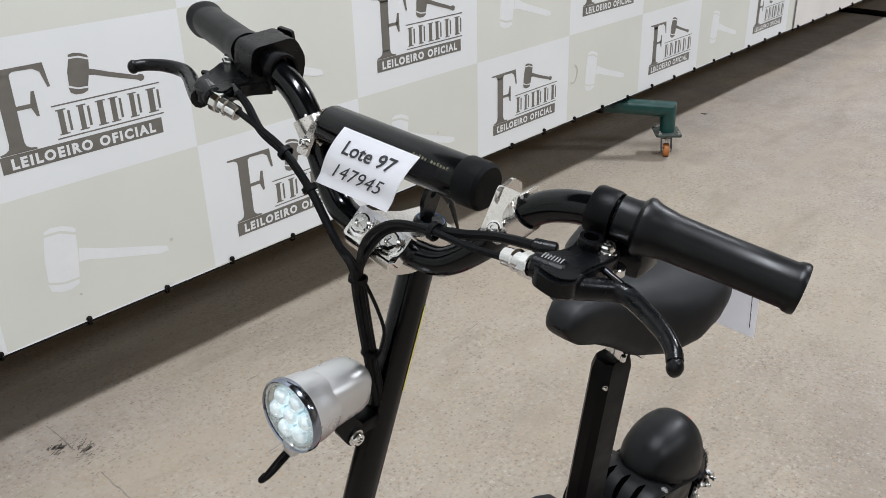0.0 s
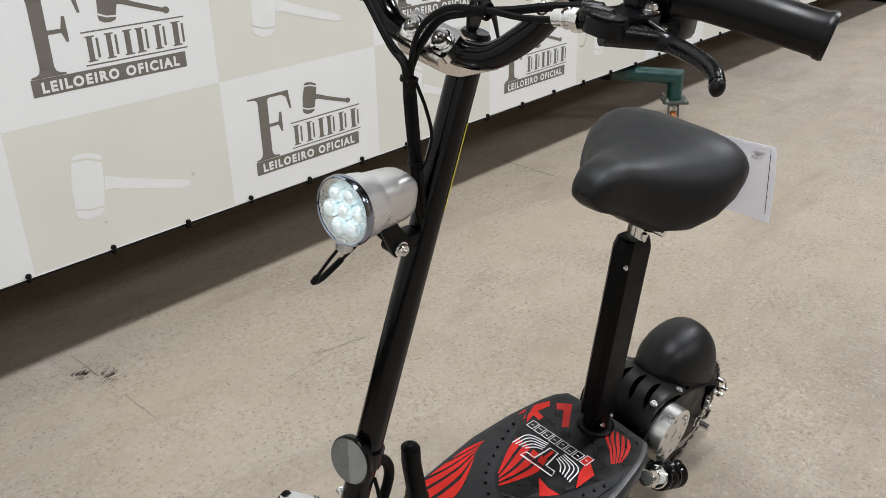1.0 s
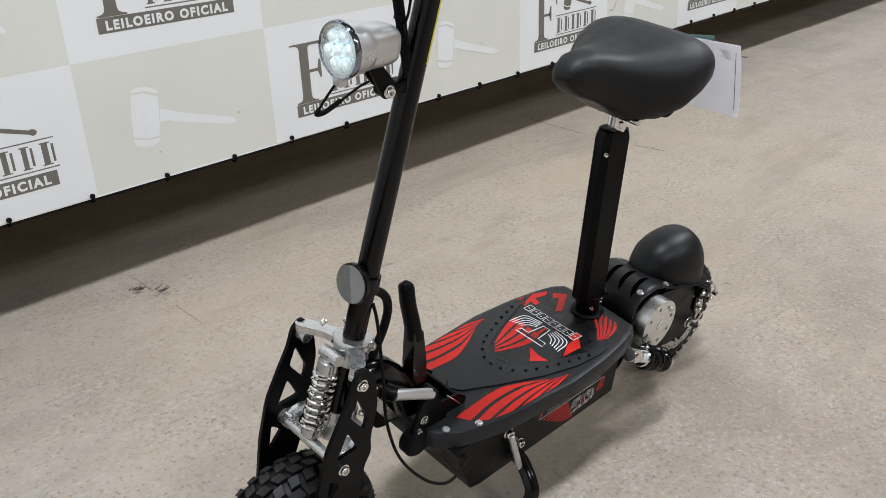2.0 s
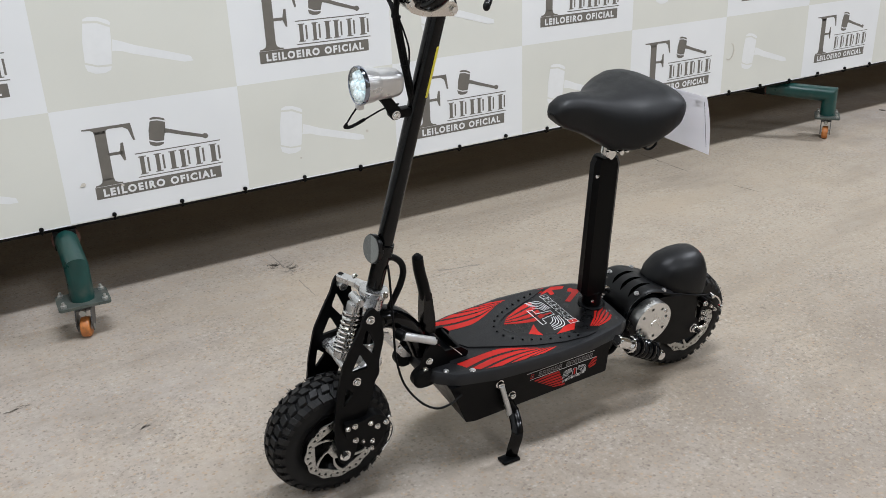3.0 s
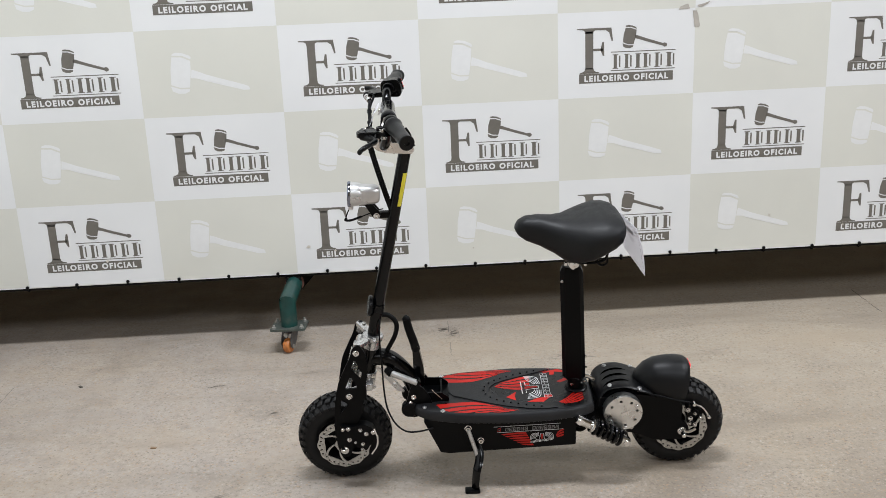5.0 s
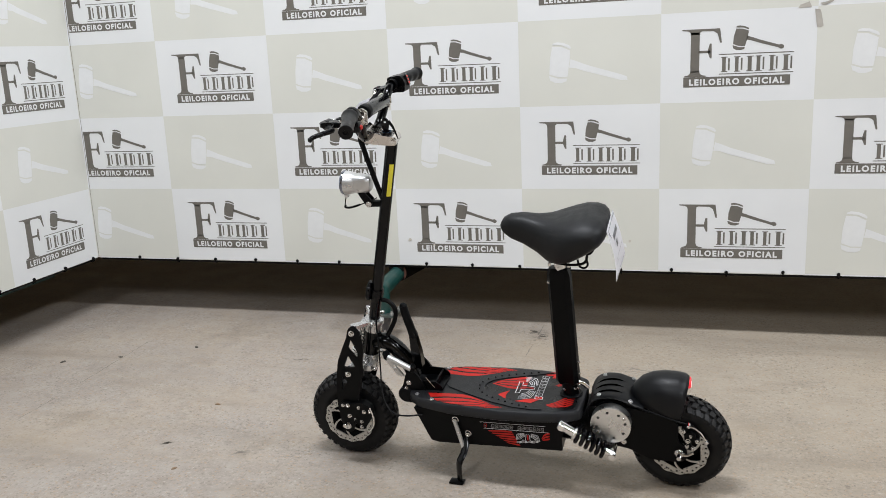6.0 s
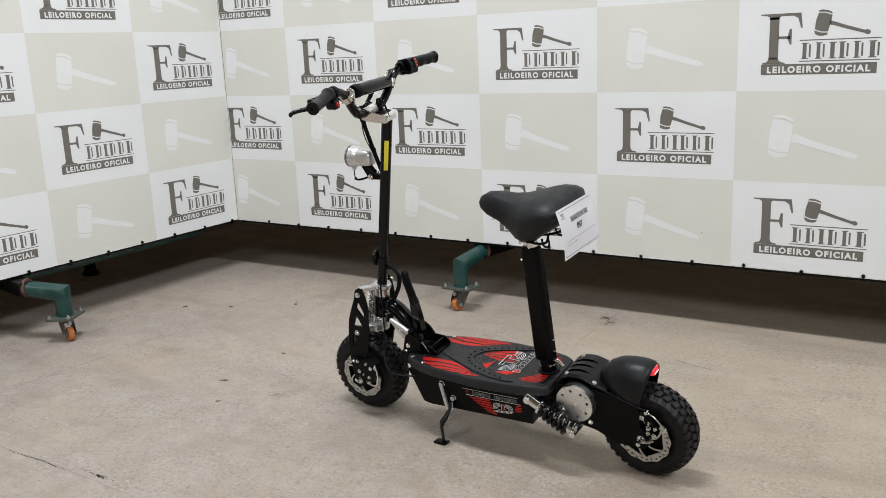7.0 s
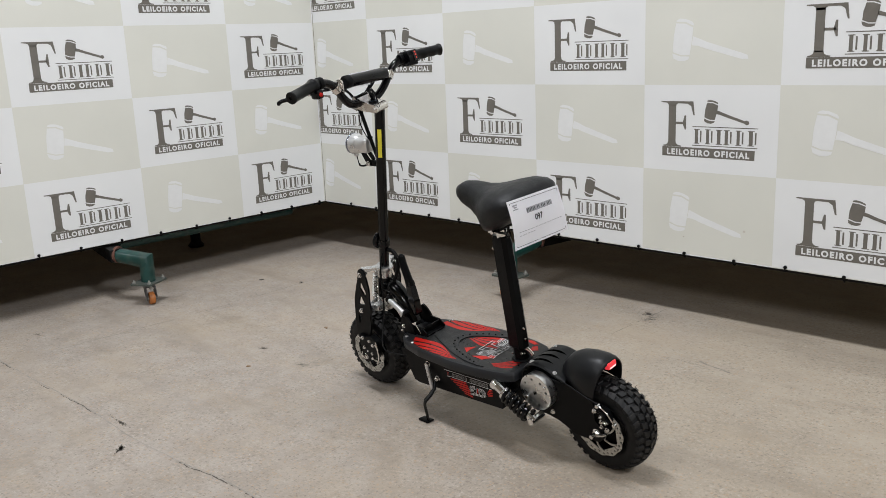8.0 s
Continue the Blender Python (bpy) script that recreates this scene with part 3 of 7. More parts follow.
def cut_print(mesh, name, lo, hi):
    """The piece of a print that lies on the sheet."""
    bm = bmesh.new()
    bm.from_mesh(mesh)
    for edge, way in ((lo, -1), (hi, 1)):
        bmesh.ops.bisect_plane(bm, geom=bm.verts[:] + bm.edges[:] + bm.faces[:], plane_co=(edge, 0, 0), plane_no=(way, 0, 0), clear_outer=True)
    me = mesh_of(bm, name)
    me.materials.append(mesh.materials[0])
    return me


PLAIN_CLOTH = surface("plain_cloth", (0.66, 0.63, 0.60), 0.7, vary=0.06, scale=6, bump=0.6, bump_scale=9)


def sag(u, v):
    """How far the cloth stands off its flat plane."""
    return 0.0008 * math.sin(u * 2.1 + 0.6) * math.sin(v * 2.4)


def banner(name, m, u0, u1, cell0, parity, top, bottom, material, label, logos=True, tie0=0.0, tie_gap=0.2048):
    """A printed vinyl sheet stretched over a tube frame. m takes (u right, v up, n out of the front)."""
    thing = tagged(new(name), label, "banner")
    bm = bmesh.new()
    nu, nv = max(2, int((u1 - u0) / 0.1)), 24
    grid = [[bm.verts.new(m @ Vector((u0 + (u1 - u0) * i / nu, bottom + (top - bottom) * j / nv, sag(u0 + (u1 - u0) * i / nu, bottom + (top - bottom) * j / nv)))) for i in range(nu + 1)] for j in range(nv + 1)]
    back = [[bm.verts.new(v.co - (m.to_3x3() @ Vector((0, 0, 0.004)))) for v in row] for row in grid]
    for j in range(nv):
        for i in range(nu):
            bm.faces.new((grid[j][i], grid[j][i + 1], grid[j + 1][i + 1], grid[j + 1][i]))
            bm.faces.new((back[j][i], back[j + 1][i], back[j + 1][i + 1], back[j][i + 1]))
    for i in range(nu):
        bm.faces.new((grid[0][i], back[0][i], back[0][i + 1], grid[0][i + 1]))
        bm.faces.new((grid[nv][i], grid[nv][i + 1], back[nv][i + 1], back[nv][i]))
    for j in range(nv):
        bm.faces.new((grid[j][0], grid[j + 1][0], back[j + 1][0], back[j][0]))
        bm.faces.new((grid[j][nu], back[j][nu], back[j + 1][nu], grid[j + 1][nu]))
    part("sheet", bm, material, thing)
    bm = bmesh.new()
    add_rod(bm, m @ Vector((u0 + 0.01, bottom - 0.002, -0.016)), m @ Vector((u1 - 0.01, bottom - 0.002, -0.016)), 0.011)
    part("bottom_rail", bm, STEEL_ROD, thing, "black steel tube along the lower edge")
    for u in (u0 + 0.03, (u0 + u1) / 2, u1 - 0.03):
        part("frame_post", box((u - 0.02, bottom, -0.06), (u + 0.02, top, -0.02), 0.0, m), GREEN, thing)
    k0, k1 = math.floor((u0 - cell0) / CELL_W), math.ceil((u1 - cell0) / CELL_W)
    for k in range(k0, k1):
        for r in range(-1, int((top - 0.608) / CELL_H)):
            cu, cv = cell0 + k * CELL_W, 0.608 + r * CELL_H
            if not logos or cu + 0.44 < u0 or cu + 0.06 > u1 or cv > 1.9:
                continue
            white = (k + r + parity) % 2 == 0
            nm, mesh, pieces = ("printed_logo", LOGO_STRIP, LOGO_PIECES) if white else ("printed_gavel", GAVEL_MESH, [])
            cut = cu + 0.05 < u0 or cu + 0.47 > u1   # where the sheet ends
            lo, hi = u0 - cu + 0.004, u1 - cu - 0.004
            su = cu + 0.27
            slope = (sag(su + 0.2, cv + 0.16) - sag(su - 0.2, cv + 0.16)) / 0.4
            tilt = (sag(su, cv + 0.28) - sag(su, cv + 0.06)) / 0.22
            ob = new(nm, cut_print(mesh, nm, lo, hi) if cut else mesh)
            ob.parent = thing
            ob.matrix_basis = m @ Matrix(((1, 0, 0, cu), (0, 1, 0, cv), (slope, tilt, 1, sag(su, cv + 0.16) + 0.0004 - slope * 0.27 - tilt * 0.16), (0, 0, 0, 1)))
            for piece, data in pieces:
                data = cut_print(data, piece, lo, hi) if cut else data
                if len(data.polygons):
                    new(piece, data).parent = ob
    rng = random.Random(12)
    u = tie0 - tie_gap * math.floor((tie0 - u0 - 0.03) / tie_gap)
    while u < min(u1, 6.2):
        c = m @ Vector((u + rng.uniform(-0.004, 0.004), bottom + 0.006 + rng.uniform(-0.002, 0.004), 0.005))
        bm = bmesh.new()
        n = m.to_3x3() @ Vector((0, 0, 1))
        add_lathe(bm, [(0, 0.006), (0.005, 0.0045), (0.007, 0.0), (0.006, -0.0045), (0, -0.005)], frame_at(c, n), 12)
        add_tube(bm, [c + (m.to_3x3() @ Vector(q)) for q in ((0, -0.003, 0.003), (0.002, -0.012, 0.002), (0.001, -0.018, -0.008), (0, -0.012, -0.022))], 0.0026, 8)
        part("elastic_tie", bm, RUBBER, thing)
        u += tie_gap
    return thing


MAIN_PLANE = Matrix(((1, 0, 0, 0), (0, 0, -1, 1.295), (0, 1, 0, 0), (0, 0, 0, 1)))
WING_PLANE = Matrix(((0, 0, 1, -2.222), (1, 0, 0, 0), (0, 1, 0, 0), (0, 0, 0, 1)))
banner("printed_banner", MAIN_PLANE, -2.2215, 4.36, -0.135, 0, 3.4, 0.272, BANNER_MAIN, "white and beige checked vinyl banner with brown logos", tie0=1.491)
banner("plain_banner", MAIN_PLANE @ Matrix.Translation((0, 0, 0.012)), 4.34, 9.0, -0.135, 0, 3.4, 0.275, PLAIN_CLOTH, "plain pale pinkish cloth banner joining the checked one", False, 4.616, 0.229)
banner("printed_banner", WING_PLANE, -3.2, 1.2927, 0.191, 0, 3.4, 0.274, BANNER_WING, "white and beige checked auction banner set square as a side wing", tie0=0.054, tie_gap=0.1988)


def caster_leg(x, y, back, wheel_turn, reach=0.34, channel=(0, 1)):
    """A mitred green pipe leg on a plate and an orange swivel caster; back: the way to the banner."""
    thing = tagged(new("caster_leg"), "green painted pipe leg on an orange swivel caster below the banner", "leg", "banner legs")
    b = Vector((back[0], back[1], 0)).normalized()
    r = 0.033
    base, knee = Vector((x, y, 0.108)), Vector((x, y, 0.206))
    end = knee + b * reach + Vector((0, 0, 0.024))
    side = b.cross(Vector((0, 0, 1)))
    bm = bmesh.new()
    seg = 20
    rings = []
    for k, (c, d) in enumerate(((base, Vector((0, 0, 1))), (knee, None), (end, b))):
        ring = []
        for i in range(seg):
            a = 2 * math.pi * i / seg
            if k == 0:
                p = base + side * math.cos(a) * r - b * math.sin(a) * r
            elif k == 2:
                p = end + side * math.cos(a) * r + Vector((0, 0, 1)) * math.sin(a) * r
            else:
                p = knee + side * math.cos(a) * r + (Vector((0, 0, 1)) - b) * math.sin(a) * r
            ring.append(bm.verts.new(p))
        rings.append(ring)
    for a, c in zip(rings, rings[1:]):
        for i in range(seg):
            bm.faces.new((a[i], a[(i + 1) % seg], c[(i + 1) % seg], c[i]))
    bm.faces.new(rings[0])
    bm.faces.new(rings[2])
    part("pipe", bm, GREEN, thing, "green enamelled pipe with a mitred elbow")
    c = Vector((*channel, 0)).normalized()
    part("base_channel", box((-0.03, -0.032, -0.03), (0.60, 0.032, 0.03), 0.003, frame_at(end, (0, 0, 1), c)), STEEL_ROD, thing, "dark steel channel running back under the banner")
    part("flange", lathe([(0.020, -0.006), (0.040, -0.006), (0.041, 0.0), (0.040, 0.006), (0.020, 0.006)], frame_at(end - b * 0.012, b), 20, close=True), RUST, thing, "rusty welded flange")
    m = frame_at((x, y, 0.100), (0, 0, 1), b)
    top = plate(rounded([(-0.055, -0.07), (0.055, -0.07), (0.055, 0.07), (-0.055, 0.07)], 0.012), m, 0.008)
    pl = part("top_plate", top, SCUFFED, thing, "scuffed grey-green mounting plate")
    for su in (-0.04, 0.04):
        for sv in (-0.055, 0.055):
            part("bolt", lathe([(0, 0), (0.009, 0), (0.009, 0.007), (0.0045, 0.008), (0.0045, 0.016), (0, 0.016)], m @ Matrix.Translation((su, sv, 0.008)), 6), GALV, pl)
    part("swivel", lathe([(0, 0.0), (0.026, 0.0), (0.03, -0.008), (0.022, -0.016), (0, -0.016)], Matrix.Translation((x, y, 0.1)), 20), GALV, thing)
    part("king_nut", lathe([(0, 0), (0.010, 0), (0.010, 0.010), (0, 0.010)], frame_at((x + 0.030 * math.cos(radians(wheel_turn)), y + 0.030 * math.sin(radians(wheel_turn)), 0.078), (math.cos(radians(wheel_turn)), math.sin(radians(wheel_turn)), 0)), 6), GALV, thing)
    w = Matrix.Translation((x, y, 0)) @ Matrix.Rotation(radians(wheel_turn), 4, "Z")
    bm = bmesh.new()
    for s in (-1, 1):
        yoke = [(-0.030, 0.086), (0.026, 0.086), (0.040, 0.060), (0.042, 0.040), (0.033, 0.021), (0.012, 0.021), (-0.010, 0.046)]
        add_plate(bm, yoke, w @ Matrix.Translation((0, 0.021 * s + 0.0015, 0)) @ SIDE, 0.003)
    add_box(bm, (-0.024, -0.02, 0.080), (0.028, 0.02, 0.088), 0.002, w)
    part("fork", bm, DARK_STEEL, thing, "dark steel caster fork")
    off = w @ Matrix.Translation((0.022, 0, 0.0295)) @ Matrix.Rotation(radians(90), 4, "X")
    part("caster_wheel", lathe([(0.004, -0.013), (0.020, -0.013), (0.0265, -0.0125), (0.0290, -0.0095), (0.0295, -0.005), (0.0295, 0.005), (0.0290, 0.0095), (0.0265, 0.0125), (0.020, 0.013), (0.004, 0.013)], off, 28, close=True), ORANGE, thing, "worn orange polyurethane tread")
    part("axle", lathe(rod_profile(0.009, 0.046), off @ Matrix.Translation((0, 0, -0.023)), 10), GALV, thing)
    return thing


RUST = surface("rusty_primer", (0.11, 0.045, 0.03), 0.7, vary=0.4, scale=60)
caster_leg(-0.712, 1.130, (0.05, 1), 250, 0.20, (0.15, 1))
caster_leg(-2.022, 0.062, (-0.88, -0.48), 346, 0.16, (-0.95, 0.2))
caster_leg(2.665, 1.172, (-0.6, 0.8), 213, 0.30, (-0.1, 1))


def base_rail(y0, y1, x, foot_x, foot_y):
    """The low rail of the wing's stand, behind the sheet, with a dark foot on the floor at the end of its rear outrigger."""
    thing = tagged(new("stand_rail"), "dark green pipe rail with a rear foot behind the side banner", "stand")
    part("rail", rod((x, y0, 0.222), (x, y1, 0.222), 0.030, 0.002, 20), GREEN, thing)
    part("outrigger", tube([(x, foot_y - 0.25, 0.222), (x - 0.18, foot_y - 0.14, 0.222), (foot_x + 0.06, foot_y - 0.02, 0.205), (foot_x, foot_y, 0.150)], 0.028, 14), GREEN, thing)
    part("foot", lathe([(0, 0), (0.045, 0.0), (0.048, 0.010), (0.030, 0.030), (0.028, 0.150), (0, 0.152)], Matrix.Translation((foot_x, foot_y, 0)), 18), RUBBER, thing, "black rubber foot")
    return thing


base_rail(0.12, 1.18, -2.42, -2.93, 0.84)


# three dull strips of old tape left on the main banner
tape = tagged(new("tape_residue"), "three dull grey strips of old tape on the banner", "tape")
for loop in ([(0.893, 1.268), (0.900, 1.279), (0.930, 1.289), (0.938, 1.270)], [(0.949, 1.262), (0.966, 1.261), (0.972, 1.245), (0.980, 1.203), (0.975, 1.198), (0.958, 1.199)], [(0.966, 1.282), (0.985, 1.285), (1.020, 1.296), (1.006, 1.284), (0.985, 1.275), (0.974, 1.275)]):
    bm = bmesh.new()
    add_plate(bm, [(u, v) for u, v in loop], MAIN_PLANE @ Matrix.Translation((0, 0, 0.0012)), 0.0003)
    part("tape_strip", bm, TAPE_GREY, tape)
SMUDGE = surface("banner_smudge", (0.55, 0.52, 0.46), 0.7, vary=0.2, scale=120)
rng = random.Random(5)
for x, z, r in ((-0.63, 0.385, 0.010), (-0.52, 0.365, 0.006), (0.30, 0.395, 0.007), (1.30, 0.42, 0.008), (0.05, 0.345, 0.005), (-1.45, 0.37, 0.008), (1.62, 0.36, 0.006)):
    loop = [(x + r * rng.uniform(0.5, 1.2) * math.cos(a), z + r * 0.7 * rng.uniform(0.5, 1.2) * math.sin(a)) for a in (0, 0.9, 1.8, 2.7, 3.6, 4.5, 5.4)]
    tagged(part("banner_smudge", flat_polys([loop], MAIN_PLANE @ Matrix.Translation((0, 0, 0.0016))), SMUDGE), "small pale brown smudge on the vinyl banner", "smudge", "banner smudges", "structure")
curl = smooth_line([(2.074, 0.427, 0), (2.092, 0.422, 0), (2.108, 0.434, 0), (2.118, 0.460, 0), (2.112, 0.482, 0), (2.097, 0.491, 0)], 5)
bm = bmesh.new()
add_tube(bm, [MAIN_PLANE @ Vector((p.x, p.y, 0.001)) for p in curl], lambda t: 0.0036 - 0.0024 * abs(2 * t - 1), 6, flat=0.3, hint=(0, 1, 0))
tagged(part("banner_scrape", bm, SMUDGE), "curved brown scrape mark on the vinyl banner", "scrape", "banner smudges", "structure")


# ---- electric scooter: built upright, front towards -x, then leaned on its stand ----
scooter = tagged(new("electric_scooter"), "black electric scooter with saddle and red deck graphics on its kickstand", "scooter")
LEAN = Matrix.Translation((0.03, 0.104, 0.0)) @ Matrix.Rotation(radians(9.0), 4, "X")
SET_DOWN = Matrix.Translation((-0.33, 0.104, 0.0)) @ Matrix.Rotation(radians(-1.8), 4, "Z") @ Matrix.Translation((0.33, -0.104, 0.0)) @ LEAN
scooter.matrix_basis = SET_DOWN


def add_bolt(bm, p, n, r=0.006, h=0.005):
    """A domed cap screw with a socket."""
    add_lathe(bm, [(r * 1.25, 0), (r * 1.25, h * 0.25), (r, h * 0.3), (r, h * 0.8), (r * 0.85, h), (r * 0.5, h), (r * 0.45, h * 0.5), (0, h * 0.5)], frame_at(p, n), 12)


def bolt(p, n, parent, r=0.006, h=0.005, material=None):
    bm = bmesh.new()
    add_bolt(bm, p, n, r, h)
    return part("bolt", bm, material or CHROME, parent)


# wheels
def crown(y, radius, half):
    return radius - 0.016 * abs(y / half) ** 2.2


def tyre_mesh(cx, cz, radius, half, seed):
    """The carcass of an off-road tyre with its moulding whiskers."""
    rng = random.Random(seed)
    m = Matrix.Translation((cx, 0, cz)) @ Matrix.Rotation(radians(90), 4, "X")   # z of m is -y
    bm = bmesh.new()
    ri = 0.067
    base = radius - 0.007
    prof = [(ri, -half * 0.62), (ri + 0.006, -half * 0.80), (ri + 0.022, -half * 0.98), (ri + 0.036, -half), (crown(half * 0.86, base, half), -half * 0.90)]
    prof += [(crown(half * t, base, half), half * t) for t in (-0.7, -0.4, 0, 0.4, 0.7)]
    prof += [(crown(half * 0.86, base, half), half * 0.90), (ri + 0.036, half), (ri + 0.022, half * 0.98), (ri + 0.006, half * 0.80), (ri, half * 0.62)]
    add_lathe(bm, prof, m, 72, close=True)
    for i in range(230):
        a = rng.uniform(0, 2 * math.pi)
        y = rng.choice((-1, 1)) * half * rng.uniform(0.7, 1.0)
        r0 = crown(min(abs(y), half * 0.95), radius - 0.004, half)
        d = Vector((math.cos(a), math.sin(a), 0.5 * y / half)).normalized()
        p = m @ Vector((r0 * math.cos(a), r0 * math.sin(a), y))
        q = m @ (Vector((r0 * math.cos(a), r0 * math.sin(a), y)) + d * rng.uniform(0.004, 0.010))
        if min(p.z, q.z) < 0.02:
            continue
        add_tube(bm, [p, (p + q) / 2, q], lambda t: 0.00055 * (1.1 - t * 0.7), 3)
    return bm


def tread_blocks(cx, cz, radius, half, wheel_ob):
    """Five staggered rows of tread blocks, each block on its own; those of a row share one mesh."""
    hub = Matrix.Translation((cx, 0, cz)) @ Matrix.Rotation(radians(90), 4, "X")
    count = 32
    for row, (yc, w, frac, shift) in enumerate(((-0.83, 0.165, 0.56, 0.0), (-0.42, 0.185, 0.70, 0.5), (0.0, 0.175, 0.68, 0.0), (0.42, 0.185, 0.70, 0.5), (0.83, 0.165, 0.56, 0.0))):
        da = math.pi / count * frac
        skew = 0.016 if row % 2 else -0.016
        corners = []
        for lift, cut in ((-0.002, 0.0), (0.0060, 0.06), (0.0068, 0.16)):
            for sgn, turn in ((-1, -1), (-1, 1), (1, 1), (1, -1)):
                yy = (yc + sgn * w * (1 - cut)) * half
                rr = crown(min(abs(yy), half * 0.97), radius - 0.007, half) + lift
                a = turn * da * (1 - cut) + skew * sgn
                corners.append((rr * math.cos(a), rr * math.sin(a), yy))
        sides = [(4 * k + i, 4 * k + (i + 1) % 4, 4 * k + 4 + (i + 1) % 4, 4 * k + 4 + i) for k in (0, 1) for i in range(4)]
        me = bpy.data.meshes.new("tread_block")
        me.from_pydata(corners, [], sides + [(8, 9, 10, 11)])
        me.materials.append(TREAD)
        for i in range(count):
            ob = new("tread_block", me)
            ob.parent = wheel_ob
            ob.matrix_basis = hub @ Matrix.Rotation(2 * math.pi * (i + shift) / count, 4, "Z")


def brake_disc_mesh(cx, y, cz, radius, teeth=12):
    """A wavy drilled disc with swept windows."""
    outer = []
    for i in range(144):
        a = 2 * math.pi * i / 144
        outer.append((radius * (1 + 0.022 * math.cos(a * teeth)) * math.cos(a), radius * (1 + 0.022 * math.cos(a * teeth)) * math.sin(a)))
    holes = []
    for i in range(6):
        a = 2 * math.pi * i / 6
        edge = [(radius * (0.36 + 0.44 * t / 8), a + 0.07 + 0.55 * t / 8) for t in range(9)]
        edge += [(radius * (0.80 - 0.44 * t / 8), a + 0.97 + 0.55 * (1 - t / 8)) for t in range(9)]
        holes.append([(r * math.cos(b), r * math.sin(b)) for r, b in edge])
    for i in range(30):
        a = 2 * math.pi * i / 30
        holes.append(circle(radius * (0.925 if i % 2 else 0.885) * math.cos(a), radius * (0.925 if i % 2 else 0.885) * math.sin(a), radius * 0.042, 8))
    return plate(outer, Matrix.Translation((cx, y, cz)) @ SIDE, 0.0025, holes)


def wheel(name, cx, cz, radius, half, disc_y, seed, label):
    m = Matrix.Translation((cx, 0, cz)) @ Matrix.Rotation(radians(90), 4, "X")
    h = half * 0.80
    rim = lathe([(0.012, -h * 0.9), (0.026, -h * 0.9), (0.030, -h * 0.35), (0.055, -h * 0.30), (0.060, -h * 0.7), (0.071, -h), (0.073, -h * 0.94), (0.066, -h * 0.6), (0.066, h * 0.6), (0.073, h * 0.94), (0.071, h), (0.060, h * 0.7), (0.055, h * 0.30), (0.030, h * 0.35), (0.026, h * 0.9), (0.012, h * 0.9)], m, 40, close=True)
    ob = part(name, rim, BLACK_SATIN, scooter, label)
    part("tyre", tyre_mesh(cx, cz, radius, half, seed), TYRE, ob, "black knobbly off-road tyre with moulding whiskers")
    tread_blocks(cx, cz, radius, half, ob)
    part("brake_disc", brake_disc_mesh(cx, disc_y, cz, 0.0735), DISC_STEEL, ob, "drilled steel brake disc with a wavy edge")
    part("axle", rod((cx, -half - 0.045, cz), (cx, half + 0.045, cz), 0.006), CHROME, ob)
    return ob


FX, FZ, RX, RZ = -0.456, 0.1325, 0.488, 0.1315
wheel("front_wheel", FX, FZ, 0.1335, 0.042, -0.052, 3, "black front wheel with a knobbly tyre and steel disc")
wheel("rear_wheel", RX, RZ, 0.1315, 0.045, -0.049, 4, "black rear wheel with a knobbly tyre and steel disc")

# front fork: two pierced side plates, forged links, one coil shock
FORK_OUT = rounded([(-0.392, 0.458), (-0.409, 0.447), (-0.417, 0.418), (-0.432, 0.389), (-0.454, 0.342), (-0.468, 0.275), (-0.475, 0.201), (-0.471, 0.138), (-0.462, 0.104), (-0.440, 0.104), (-0.430, 0.125), (-0.418, 0.185), (-0.392, 0.262), (-0.390, 0.285), (-0.378, 0.305), (-0.381, 0.330), (-0.370, 0.383), (-0.375, 0.433)], 0.012, 4)
FORK_HOLES = [rounded([(-0.405, 0.414), (-0.416, 0.385), (-0.392, 0.352), (-0.388, 0.372)], 0.006, 3), rounded([(-0.420, 0.362), (-0.438, 0.322), (-0.402, 0.325)], 0.006, 3), rounded([(-0.449, 0.292), (-0.455, 0.245), (-0.432, 0.275)], 0.006, 3)]
for s, y in ((-1, -0.066), (1, 0.072)):
    fp = part("fork_plate", plate(FORK_OUT, side_at(y), 0.006, FORK_HOLES), BLACK_SATIN, scooter, "black pierced steel fork plate")
    yy = y - 0.006 if s < 0 else y
    for x, z, r in ((-0.399, 0.433, 0.0070), (-0.427, 0.301, 0.0070), (FX + 0.003, FZ - 0.006, 0.0095)):
        bolt((x, yy, z), (0, s, 0), fp, r, 0.007)

# brake caliper on the fork
cal = part("front_caliper", plate(rounded([(-0.458, 0.213), (-0.454, 0.176), (-0.432, 0.160), (-0.414, 0.140), (-0.392, 0.130), (-0.372, 0.160), (-0.364, 0.185), (-0.370, 0.203), (-0.392, 0.216), (-0.425, 0.209)], 0.006), side_at(-0.060), 0.024), BLACK_SATIN, scooter, "black cast brake caliper with chrome screws")
for x, z, r in ((-0.452, 0.203, 0.006), (-0.437, 0.204, 0.007), (-0.404, 0.199, 0.006), (-0.436, 0.169, 0.007), (-0.389, 0.186, 0.007), (-0.400, 0.153, 0.006), (-0.370, 0.190, 0.007), (-0.402, 0.135, 0.006), (-0.420, 0.160, 0.004)):
    bolt((x, -0.084, z), (0, -1, 0), cal, r * 0.72, 0.005)
part("caliper_arm", tube([(-0.366, -0.088, 0.205), (-0.358, -0.092, 0.178), (-0.362, -0.090, 0.148), (-0.378, -0.088, 0.122)], 0.0028, 8), CHROME, cal, "chrome caliper return arm")


def axis_x(z):
    """The steering axis, raked back."""
    return -0.363 + (z - 0.415) * 0.2240


